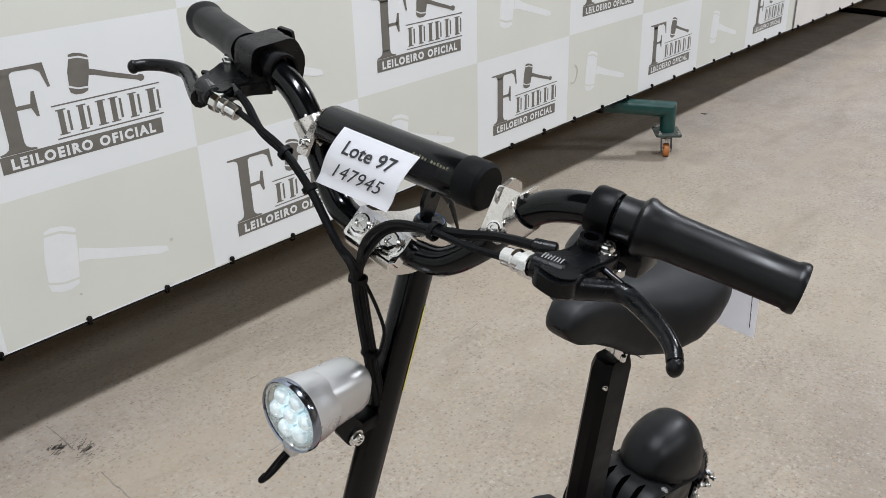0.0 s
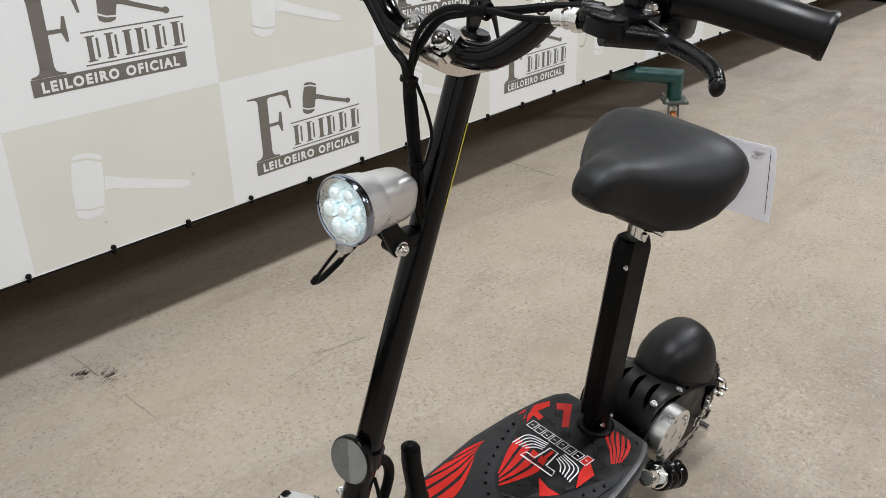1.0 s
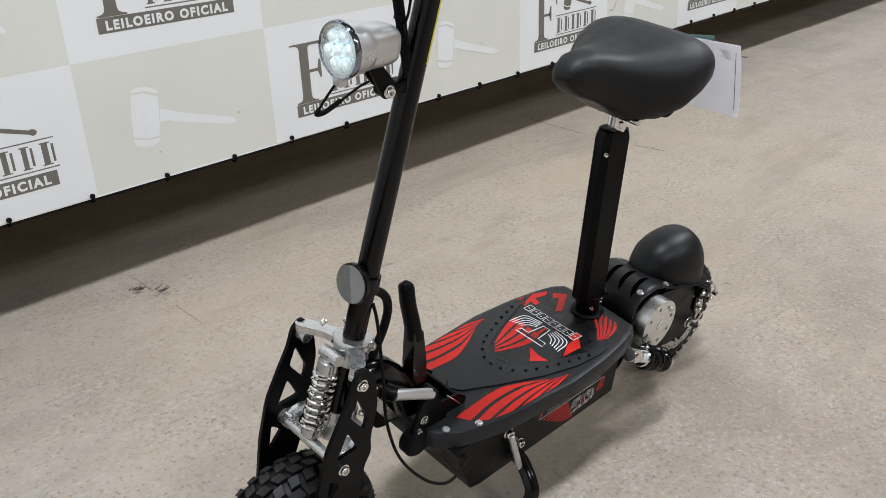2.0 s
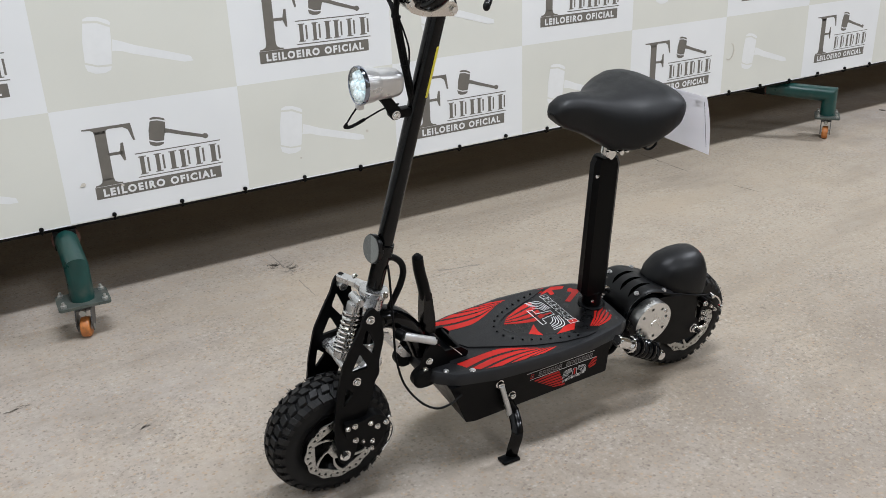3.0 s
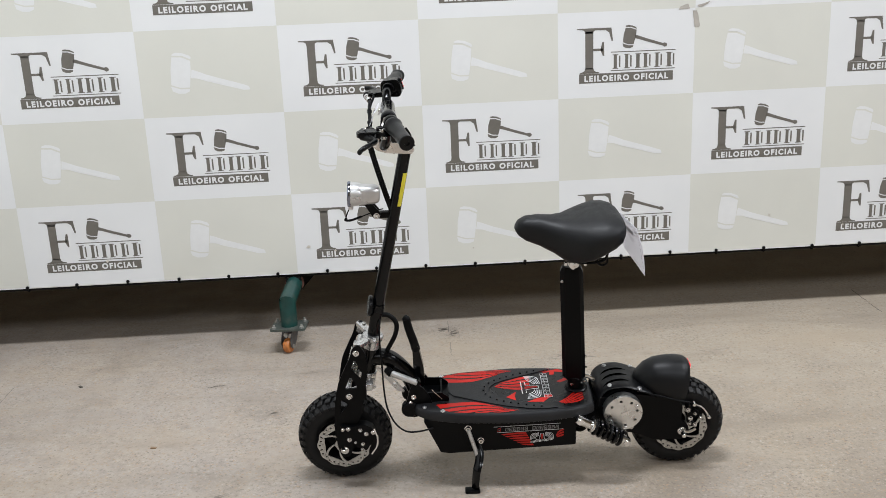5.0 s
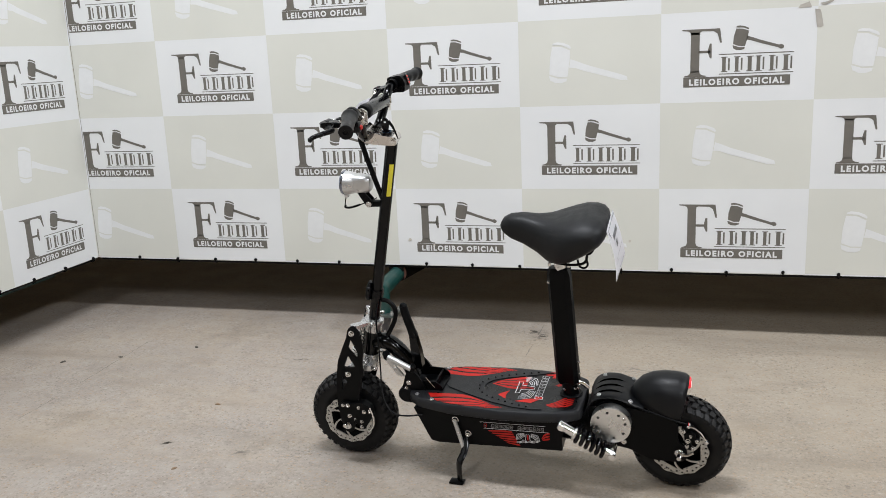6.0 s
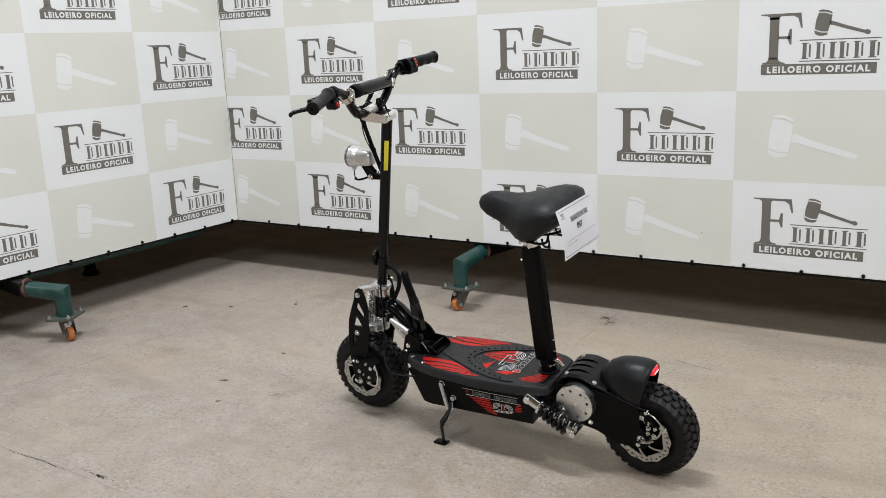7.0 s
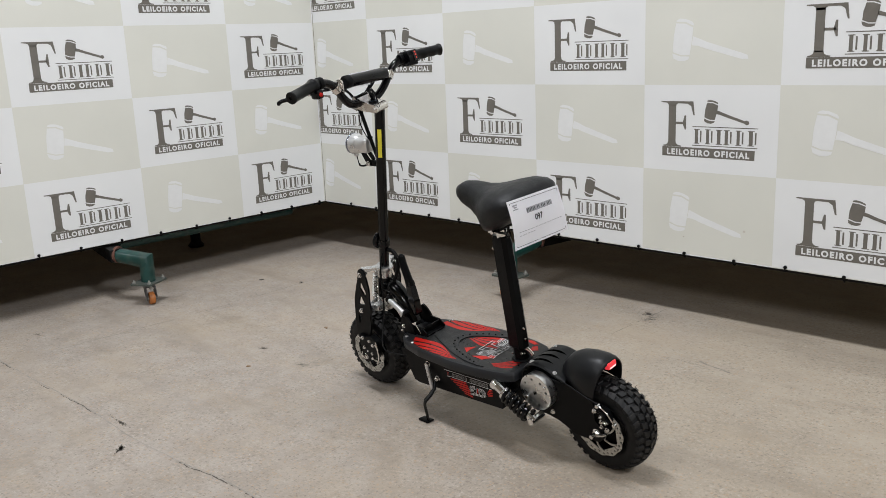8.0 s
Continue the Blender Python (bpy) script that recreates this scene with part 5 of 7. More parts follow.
def brake_lever(s, clamp_y, shape, dx=0.0, dy=0.0, rise=0.0):
    """Brake lever: clamp band, forged body with a boss and a cable barrel, pivot and a cranked blade."""
    def at(x, y, z):
        return Vector((x + dx, s * (y + dy), z + rise * min(1.0, max(0.0, (y - 0.17) / 0.09))))

    band, wide = shape["clamp"]
    forged = shape["forged"]
    body = part("brake_lever", lathe([(0.0120, -wide), (band - 0.0008, -wide), (band, 0.0025 - wide), (band, wide - 0.0025), (band - 0.0008, wide), (0.0120, wide)], frame_at((-0.2815, s * clamp_y, 1.0815), (0.1, s, 0)), 28, close=True), BLACK_SATIN, scooter, "black alloy brake lever")
    bm = bmesh.new()
    for low, thick, shrink in ((1.0565, 0.0105, 1.0), (1.0670, 0.0020, 0.90)):
        loop = [(-0.322 + (x + 0.322) * shrink + dx, s * (0.181 + (y - 0.181) * shrink + dy)) for x, y in forged]
        add_plate(bm, rounded(loop, 0.005, 4), Matrix.Translation((0, 0, low)), thick)
    add_lathe(bm, [(0.0046, 0.0), (0.0080, 0.0), (0.0087, 0.006), (0.0078, 0.0085), (0.0052, 0.0085), (0.0046, 0.004)], Matrix.Translation(at(*shape["eye"])), 22, close=True)
    add_rod(bm, at(-0.3455, 0.1595, 1.0625), at(-0.3415, 0.1830, 1.0625), 0.0086, 0.002, 18)
    add_rod(bm, at(-0.3285, 0.1480, 1.0640), at(-0.3225, 0.1640, 1.0650), 0.0050, 0.0015, 12)
    part("lever_body", bm, BLACK_PLASTIC, body)
    blade = smooth_line([at(*p) for p in shape["blade"]], 7)
    bm = bmesh.new()
    add_tube(bm, blade, lambda t: 0.0084 - 0.0032 * min(1, t * 1.25), 12, flat=1.08, hint=(0, 0, 1))
    bmesh.ops.create_uvsphere(bm, u_segments=16, v_segments=12, radius=0.0052, matrix=Matrix.Translation(at(*shape["ball"])) @ Matrix.Diagonal((1, 1, 1.25, 1)))
    part("blade", bm, BLACK_PLASTIC, body)
    bolt(at(*shape["pivot"]), (0, 0, 1), body, 0.0062, 0.006)
    part("pivot_nut", rod(at(-0.3005, 0.1965, 1.0530), at(-0.3005, 0.1965, 1.0600), 0.0066, 0.001, 14), CHROME, body)
    part("reach_screw", rod(at(-0.3180, 0.1960, 1.0640), at(-0.3190, 0.2120, 1.0600), 0.0024), BLACK_GLOSS, body)
    bm = bmesh.new()
    add_rod(bm, at(-0.3448, 0.1610, 1.0600), at(-0.3436, 0.1535, 1.0585), 0.0090, 0.0008, 10)
    add_rod(bm, at(-0.3438, 0.1540, 1.0590), at(-0.3400, 0.1360, 1.0545), 0.0066)
    add_rod(bm, at(-0.3425, 0.1480, 1.0575), at(-0.3420, 0.1460, 1.0570), 0.0080)
    part("barrel_adjuster", bm, CHROME, body, "chrome barrel adjuster")
    mark = frame_at(at(-0.3425, 0.1720, 1.0714), (-0.1, 0, 1), at(-0.3395, 0.1900, 1.0714) - at(-0.3435, 0.1660, 1.0714))
    part("cast_mark", flat_polys([[(-0.0066 + 0.0021 * k, -0.0030), (-0.0057 + 0.0021 * k, -0.0030), (-0.0052 + 0.0021 * k, 0.0030 - 0.001 * (k % 3)), (-0.0061 + 0.0021 * k, 0.0030)] for k in range(7)], mark), GREY_PRINT, body)
    return body


brake_lever(-1, 0.1715, LEVER_LEFT)
brake_lever(1, 0.1560, LEVER_RIGHT, 0.008, 0.014, 0.007)

# crossbar canister with brackets
CL, CR = Vector((-0.286, -0.075, 1.063)), Vector((-0.286, 0.088, 1.0545))
cl = (CR - CL).length
can = part("bar_canister", lathe([(0, 0), (0.016, 0), (0.0176, 0.002), (0.0178, 0.006), (0.0178, cl - 0.004), (0.0168, cl - 0.001), (0, cl)], frame_at(CL, CR - CL), 32), BLACK_GLOSS, scooter, "glossy black cylinder between the handlebar arms")
part("end_cap", lathe([(0, -0.004), (0.016, -0.004), (0.0186, -0.001), (0.0191, 0.004), (0.0191, 0.016), (0.0184, 0.018), (0.0176, 0.018)], frame_at(CL, CR - CL), 32), RUBBER, can, "matt black rubber end cap")
part("printed_strip", flat_polys([rect(-0.036 + 0.0030 * k, -0.0009 - 0.0004 * (k % 3), -0.0340 + 0.0030 * k, 0.0009) for k in range(17) if k % 7 != 4], frame_at((-0.3002, -0.030, 1.0717), (-0.8, 0, 0.6), (0, 1, 0)) @ Matrix.Translation((0, 0, 0.0004))), GOLD_PRINT, can, "row of small dull gold printed marks")
for s in (-1, 1):
    bm = bmesh.new()
    add_lathe(bm, [(0.0125, -0.010), (0.0142, -0.010), (0.0142, 0.010), (0.0125, 0.010)], frame_at((-0.2885, s * 0.110, 1.053), (0.02, s * 0.62, 0.78)), 20, close=True)
    low, high = (1.036, 1.078) if s < 0 else (1.046, 1.072)
    add_plate(bm, rounded([(-0.300, low), (-0.272, low), (-0.270, high - 0.008), (-0.282, high), (-0.300, high - 0.005)], 0.004), side_at(s * 0.0945), 0.003)
    reach = 0.024 if s < 0 else 0.013
    strap = frame_at((-0.301, s * 0.101, 1.052), (-0.86, s * 0.30, 0.42), (0, 1, 0))
    add_plate(bm, rounded([(-0.009, -reach), (0.009, -reach), (0.009, 0.016), (-0.009, 0.016)], 0.003), strap, 0.0025)
    add_box(bm, (-0.298, s * 0.111 - 0.0012, 1.050), (-0.272, s * 0.111 + 0.0012, high - 0.004), 0.0008)
    drop = Vector((0, -0.005, -0.007)) if s > 0 else Vector((0, 0, 0))
    bmesh.ops.translate(bm, verts=bm.verts, vec=drop)
    bkt = part("canister_bracket", bm, SATIN_CREAM, scooter, "bright metal bracket on the handlebar")
    bolt(strap @ Vector((0, 0.006, 0.0025)) + drop, (-0.86, s * 0.30, 0.42), bkt, 0.0045, 0.004)

# cables
def cable(points, r=0.0026, name="cable", label="black control cable", seg=8):
    return part(name, tube(points, r, seg, 7), RUBBER, scooter, label)


def bundle(z, du, dv):
    """A strand beside the middle of the loom at height z."""
    k = [(1.00, -0.3360), (0.975, -0.3340), (0.95, -0.3290), (0.90, -0.3170), (0.85, -0.3040), (0.81, -0.2930)]
    for (z0, x0), (z1, x1) in zip(k, k[1:]):
        if z >= z1:
            return (x0 + (x1 - x0) * (z0 - z) / (z0 - z1) + du, 0.003 + dv, z)
    return (k[-1][1] + du, 0.003 + dv, z)


def strand(points, du, dv, r):
    cable(points + [bundle(z, du, dv) for z in (0.975, 0.945, 0.90, 0.85, 0.81)], r)


strand([(-0.339, -0.134, 1.052), (-0.338, -0.105, 1.046), (-0.337, -0.065, 1.042), (-0.340, -0.034, 1.034), (-0.344, -0.014, 1.012)], 0.000, -0.0026, 0.0026)
strand([(-0.331, 0.150, 1.056), (-0.333, 0.120, 1.052), (-0.334, 0.088, 1.044), (-0.334, 0.060, 1.024), (-0.337, 0.036, 1.004), (-0.338, 0.020, 0.990)], 0.001, 0.0026, 0.0028)
strand([(-0.3195, 0.166, 1.0650), (-0.322, 0.150, 1.060), (-0.330, 0.122, 1.048), (-0.331, 0.090, 1.039), (-0.331, 0.061, 1.019), (-0.334, 0.037, 0.999), (-0.335, 0.022, 0.986)], -0.0036, 0.0004, 0.0036)
strand([(-0.3285, -0.149, 1.0640), (-0.326, -0.120, 1.056), (-0.329, -0.090, 1.046), (-0.330, -0.050, 1.034), (-0.336, -0.024, 1.020)], 0.0036, -0.0003, 0.0036)
cable([bundle(0.962, 0.001, -0.007), bundle(0.940, 0.002, -0.016), bundle(0.915, 0.003, -0.020), bundle(0.890, 0.002, -0.014), bundle(0.872, 0.0, -0.006)], 0.0016)
cable([(-0.334, -0.012, 0.500), (-0.336, -0.024, 0.480), (-0.337, -0.034, 0.440), (-0.335, -0.042, 0.380), (-0.334, -0.052, 0.315), (-0.327, -0.075, 0.262), (-0.306, -0.104, 0.230), (-0.278, -0.120, 0.214), (-0.245, -0.116, 0.208), (-0.205, -0.097, 0.203)], 0.0024)
cable([(-0.328, 0.004, 0.505), (-0.312, 0.008, 0.500), (-0.296, 0.008, 0.485), (-0.291, 0.006, 0.465), (-0.297, 0.004, 0.440), (-0.310, 0.002, 0.415), (-0.322, 0, 0.395)], 0.0065, "cable_sleeve", "black corrugated cable sleeve", 12)
for p, d, r in (((-0.3325, 0.090, 1.042), (0, 1, 0.4), 0.0066), ((-0.3325, 0.0605, 1.0215), (0, 0.8, 0.7), 0.0066), (bundle(0.963, 0, 0), (0.15, 0, 1), 0.0080), ((-0.3335, -0.070, 1.041), (0, 1, 0), 0.0072), (bundle(0.878, 0, 0), (0.25, 0, 1), 0.0080)):
    part("cable_tie", lathe([(r - 0.0015, -0.0022), (r, -0.0022), (r, 0.0022), (r - 0.0015, 0.0022)], frame_at(p, d), 14, close=True), RUBBER, scooter)

# the bars are turned a little against the frame and sit slightly back on the post
STRAIGHT = SET_DOWN.inverted() @ LEAN @ Matrix.Translation((-0.2755, -0.0105, 1.029)) @ Matrix.Rotation(radians(1.2), 4, "Z") @ Matrix.Rotation(radians(0.5), 4, "X") @ Matrix.Translation((0.280, 0, -1.030))
for ob in scooter.children:
    if ob.name.split(".")[0] in ("stem_clamp", "handlebar", "left_grip", "throttle_grip", "throttle_housing", "light_switch", "brake_lever", "bar_canister", "canister_bracket", "cable", "cable_tie") and ob.data.vertices[0].co.z > 0.7:
        ob.matrix_basis = STRAIGHT
stem.matrix_basis = STRAIGHT @ Matrix.Translation((-0.303, 0, 0.992)) @ Matrix.Rotation(radians(5), 4, "X") @ Matrix.Translation((0.303, 0, -0.990))

# deck
HALF = [(-0.262, 0.032), (-0.248, 0.065), (-0.215, 0.090), (-0.130, 0.111), (0.020, 0.1225), (0.110, 0.1175), (0.176, 0.108), (0.212, 0.099), (0.236, 0.084), (0.242, 0.022)]
DECK = [(x, -y) for x, y in HALF] + [(x, y) for x, y in HALF[::-1]]


def inset(points, d):
    out = []
    n = len(points)
    for i in range(n):
        p, a, b = Vector(points[i]), Vector(points[i - 1]), Vector(points[(i + 1) % n])
        e1, e2 = (p - a).normalized(), (b - p).normalized()
        n1, n2 = Vector((-e1.y, e1.x)), Vector((-e2.y, e2.x))
        k = (n1 + n2).normalized()
        out.append(tuple(p + k * d / max(0.5, k.dot(n1))))
    return out


dk = rounded(DECK, 0.006, 4)
secs = []
for d, z in ((0.004, 0.221), (0.0, 0.224), (0.0, 0.238), (0.0022, 0.245), (0.0055, 0.2490), (0.010, 0.2500)):
    secs.append([Vector((u, v, z)) for u, v in inset(dk, d)])
deck = part("deck", loft(secs), DECK_RIM, scooter, "charcoal deck with red and silver graphics")
TOP = 0.2500
part("mat", flat_polys([inset(dk, 0.0125)], Matrix.Translation((0, 0, TOP + 0.0003))), DECK_GREY, deck, "darker printed deck mat")
BAND = [(-0.158, 0.0), (-0.146, 0.018), (-0.085, 0.047), (-0.010, 0.078), (0.055, 0.096), (0.110, 0.1005), (0.135, 0.097), (0.100, 0.084), (0.040, 0.063), (0.000, 0.049), (-0.028, 0.034), (-0.042, 0.016), (-0.045, 0.0)]
band_loop = BAND[:6] + [(0.135, 0.097)] + BAND[7:]
loop = [(x, y) for x, y in band_loop] + [(x, -y) for x, y in band_loop[-2:0:-1]]
part("raised_band", plate(loop, Matrix.Translation((0, 0, TOP)), 0.0032), DECK_GREY, deck, "raised charcoal band with moulded studs")
STUDS = [(-0.060, 0.000), (-0.056, 0.019), (-0.0435, 0.036), (-0.0265, 0.0495), (-0.009, 0.0585), (0.010, 0.0655), (0.030, 0.0735), (0.051, 0.080), (0.071, 0.0855), (0.091, 0.091)]
for x, y in STUDS:
    for s in (-1, 1) if y else (1,):
        part("stud", lathe([(0, 0.0035), (0.0022, 0.003), (0.0030, 0.0)], Matrix.Translation((x, s * y, TOP + 0.003)), 8), BLACK_PLASTIC, deck)
for s in (-1, 1):
    for x, y in ((-0.176, 0.088), (-0.226, 0.066)):
        bolt((x, s * y, TOP), (0, 0, 1), deck, 0.0052, 0.003, ALLOY)


GM = Matrix.Translation((0, 0, TOP + 0.0007))


def wing(lines, m, parent, lo=0.15, hi=0.86, label="red printed feather"):
    """Feathers between neighbouring quill lines, each a print of its own."""
    curves = [smooth_line([(*p, 0) for p in line], 6) for line in lines]
    for a, b in zip(curves, curves[1:]):
        n = min(len(a), len(b))
        up = [tuple(a[j].lerp(b[j], lo + 0.10 * (j / (n - 1)) ** 3).xy) for j in range(n)]
        down = [tuple(a[j].lerp(b[j], hi - 0.10 * (j / (n - 1)) ** 3).xy) for j in range(n)]
        part("feather", flat_polys([up + down[::-1]], m), RED, parent, label)


def between(first, last, count):
    """Quill lines spread evenly from one line to another."""
    return [[tuple(Vector(p).lerp(Vector(q), k / count)) for p, q in zip(first, last)] for k in range(count + 1)]


QUILLS = [
    [(-0.198, -0.052), (-0.150, -0.049), (-0.100, -0.047), (-0.060, -0.060), (-0.014, -0.084)],
    [(-0.180, -0.080), (-0.125, -0.070), (-0.070, -0.071), (-0.043, -0.077), (-0.010, -0.088)],
    [(-0.156, -0.095), (-0.103, -0.088), (-0.057, -0.086), (-0.024, -0.089), (0.000, -0.092)],
    [(-0.106, -0.104), (-0.069, -0.098), (-0.036, -0.096), (-0.012, -0.095), (0.010, -0.095)],
    [(-0.050, -0.106), (-0.025, -0.102), (-0.006, -0.100), (0.008, -0.0985), (0.020, -0.0975)],
    [(-0.004, -0.107), (0.006, -0.1055), (0.014, -0.104), (0.022, -0.102), (0.030, -0.0995)],
]
for s in (-1, 1):
    edge = QUILLS[0] + [q[-1] for q in QUILLS[1:]] + QUILLS[-1][-2::-1] + [q[0] for q in QUILLS[-2:0:-1]]
    part("dark_field", flat_polys([[(x, -s * y) for x, y in edge]], Matrix.Translation((0, 0, TOP + 0.0004))), DARK_PRINT, deck)
    wing([[(x, -s * y) for x, y in line] for line in QUILLS], GM, deck)
field = smooth_line([(-0.043, 0.0, 0), (-0.038, 0.018, 0), (-0.022, 0.034, 0), (0.004, 0.047, 0), (0.044, 0.061, 0), (0.100, 0.080, 0), (0.128, 0.088, 0)], 5)
part("dark_field", flat_polys([[(p.x, p.y) for p in field] + [(0.176, 0.095), (0.206, 0.086), (0.220, 0.070), (0.222, 0.0), (0.220, -0.070), (0.206, -0.086), (0.176, -0.095)] + [(p.x, -p.y) for p in field[:0:-1]]], Matrix.Translation((0, 0, TOP + 0.0004))), DARK_PRINT, deck, "dark centre panel")
wing(between([(0.074, 0.071), (0.046, 0.065), (0.016, 0.052), (-0.008, 0.040)], [(0.070, 0.002), (0.040, -0.004), (0.006, 0.004), (-0.031, 0.018)], 4), GM, deck)
wing(between([(0.140, -0.070), (0.168, -0.047), (0.186, -0.026), (0.213, -0.010)], [(0.158, -0.080), (0.180, -0.077), (0.198, -0.072), (0.211, -0.062)], 5), GM, deck)
part("red_point", flat_polys([[(0.030, -0.010), (0.000, -0.035), (0.012, -0.044), (0.026, -0.054), (0.024, -0.034)]], GM), RED, deck)
part("red_bar", flat_polys([[(0.124, -0.040), (0.100, -0.066), (0.055, -0.063), (0.085, -0.047)]], GM), RED, deck)
part("red_block", flat_polys([[(0.192, 0.077), (0.211, 0.057), (0.159, 0.027), (0.149, 0.034), (0.187, 0.058), (0.179, 0.067)]], GM), RED, deck, "red block print by the seat post")
part("red_block", flat_polys([[(0.158, 0.099), (0.188, 0.088), (0.176, 0.080), (0.150, 0.086), (0.146, 0.070), (0.134, 0.070), (0.136, 0.084), (0.112, 0.080), (0.128, 0.090)]], GM), RED, deck)
part("red_block", flat_polys([[(0.120, 0.103), (0.138, 0.103), (0.122, 0.089), (0.106, 0.088)]], GM), RED, deck)
part("grey_dash", flat_polys([[(-0.041, 0.006), (-0.037, 0.008), (-0.021, -0.027), (-0.026, -0.029)]], GM), DECK_RIM, deck)
part("grey_dash", flat_polys([[(-0.014, -0.026), (-0.010, -0.023), (0.005, -0.030), (0.002, -0.034)]], GM), DECK_RIM, deck)
part("grey_dash", flat_polys([[(0.040, -0.054), (0.043, -0.050), (0.058, -0.057), (0.055, -0.061)]], GM), DECK_RIM, deck)
# silver emblem: an open shield between two spread wings, and a strip of outlined blocks
EM = Matrix.Translation((0, 0, TOP + 0.0012))


def ribbon(points, w, m, material, parent, name, label="", closed=False):
    """A printed line of even width."""
    line = [Vector(p) for p in points]
    n = len(line)
    bm = bmesh.new()
    rows = []
    for i, p in enumerate(line):
        a, b = (line[i - 1], line[(i + 1) % n]) if closed else (line[max(0, i - 1)], line[min(n - 1, i + 1)])
        d = (b - a).normalized()
        k = Vector((-d.y, d.x)) * w / 2
        rows.append([bm.verts.new(m @ Vector((*q, 0))) for q in (p + k, p - k)])
    for i in range(n if closed else n - 1):
        a, b = rows[i], rows[(i + 1) % n]
        bm.faces.new((a[0], a[1], b[1], b[0]))
    return part(name, bm, material, parent, label)


def emblem(m, parent, at, quill):
    """An outlined bar on a stem between two wings of nested silver quills; at(u, v) places emblem units on the print."""
    outline = ((-1.0, 0.82), (-1.0, -0.82), (-0.60, -0.74), (-0.60, -0.30), (0.66, -0.20), (0.66, 0.20), (-0.60, 0.30), (-0.60, 0.74))
    ribbon([at(*p) for p in outline], quill * 1.3, m, SILVER_PRINT, parent, "shield_line", "silver emblem outline", True)
    ribbon([at(-0.80, -0.60), at(-0.80, 0.60)], quill * 2.4, m, DARK_PRINT, parent, "shield_bar")
    ribbon([at(-0.52, 0.0), at(0.0, 0.0), at(0.56, 0.0)], quill * 2.6, m, RED, parent, "shield_bar")
    for s in (-1, 1):
        for k in range(5):
            t = k / 4
            outer, inner = ((-0.62, 1.50), (0.55, 1.32), (0.86, 0.42)), ((-0.42, 0.92), (0.02, 0.70), (0.26, 0.36))
            arc = [(a[0] + (b[0] - a[0]) * t, s * (a[1] + (b[1] - a[1]) * t)) for a, b in zip(outer, inner)]
            line = smooth_line([(*at(*q), 0) for q in arc], 6)
            ribbon([p.xy for p in line], quill, m, SILVER_PRINT, parent, "quill")


emblem(EM, deck, lambda u, v: (0.076 + 0.0290 * u, 0.009 + 0.038 * v), 0.0021)
SM = Matrix.Translation((0.1150, 0.014, TOP + 0.0018)) @ Matrix.Rotation(radians(89), 4, "Z")
for k in range(8):
    u, drop = -0.061 + 0.0156 * k, 0.0035 if k == 0 else 0.0
    outer = [(u, -0.0100 - drop), (u + 0.0136, -0.0096 - drop), (u + 0.0146, 0.0095), (u + 0.0012, 0.0095)]
    block = part("lettering_block", flat_polys([outer], SM), SILVER_PRINT, deck, "silver outlined block")
    inner = [(u + 0.0014, -0.0086 - drop), (u + 0.0122, -0.0082 - drop), (u + 0.0130, 0.0080), (u + 0.0024, 0.0080)]
    part("block_fill", flat_polys([inner], SM @ Matrix.Translation((0, 0, 0.0004))), RED if k == 0 else DARK_PRINT, block)
    part("block_stroke", flat_polys([rect(u + 0.0050, -0.0022 + 0.002 * (k % 3), u + 0.0094, -0.0004 + 0.002 * (k % 3))], SM @ Matrix.Translation((0, 0, 0.0007))), SILVER_PRINT, block)

# battery box under the deck
BOX = [(-0.230, 0.2235), (-0.222, 0.205), (-0.187, 0.121), (-0.164, 0.116), (0.186, 0.126), (0.186, 0.2235)]
tray = part("battery_box", plate(rounded(BOX, 0.004, 3), side_at(0.094), 0.188), BLACK_SATIN, scooter, "black battery box with a red wing decal on its flank")
DM = side_at(-0.0947)
part("decal_lines", flat_polys([[(-0.040, 0.1945), (0.142, 0.1975), (0.142, 0.1990), (-0.040, 0.1960)], [(-0.030, 0.1755), (0.150, 0.1785), (0.150, 0.1800), (-0.030, 0.1770)]], DM), SILVER_PRINT, tray)
for k in range(16):
    if k in (1, 8):
        continue
    u, v = -0.030 + 0.0106 * k, 0.1800 + 0.00017 * (k - 2)
    block = part("lettering_block", flat_polys([[(u, v), (u + 0.0082, v), (u + 0.0094, v + 0.0107), (u + 0.0012, v + 0.0107)]], DM), RED if k == 0 else GREY_PRINT, tray, "unreadable outlined block")
    part("block_fill", flat_polys([[(u + 0.0013, v + 0.0012), (u + 0.0070, v + 0.0012), (u + 0.0081, v + 0.0095), (u + 0.0024, v + 0.0095)]], side_at(-0.0950)), DARK_PRINT, block)
    part("block_stroke", flat_polys([[(u + 0.0030, v + 0.0042), (u + 0.0062, v + 0.0042 + 0.001 * (k % 3)), (u + 0.0064, v + 0.0056 + 0.001 * (k % 3)), (u + 0.0032, v + 0.0056)]], side_at(-0.0953)), GREY_PRINT, block)
wing(between([(0.047, 0.1755), (0.020, 0.1755), (-0.003, 0.174), (-0.022, 0.172)], [(0.070, 0.1290), (0.064, 0.1285), (0.055, 0.1300), (0.040, 0.1320)], 6), DM, tray)
wing(between([(0.130, 0.160), (0.136, 0.172), (0.146, 0.180), (0.153, 0.181)], [(0.134, 0.152), (0.140, 0.153), (0.147, 0.154), (0.152, 0.156)], 3), DM, tray)
emblem(side_at(-0.0952), tray, lambda u, v: (0.092 - 0.0215 * v, 0.158 + 0.0150 * u), 0.0014)
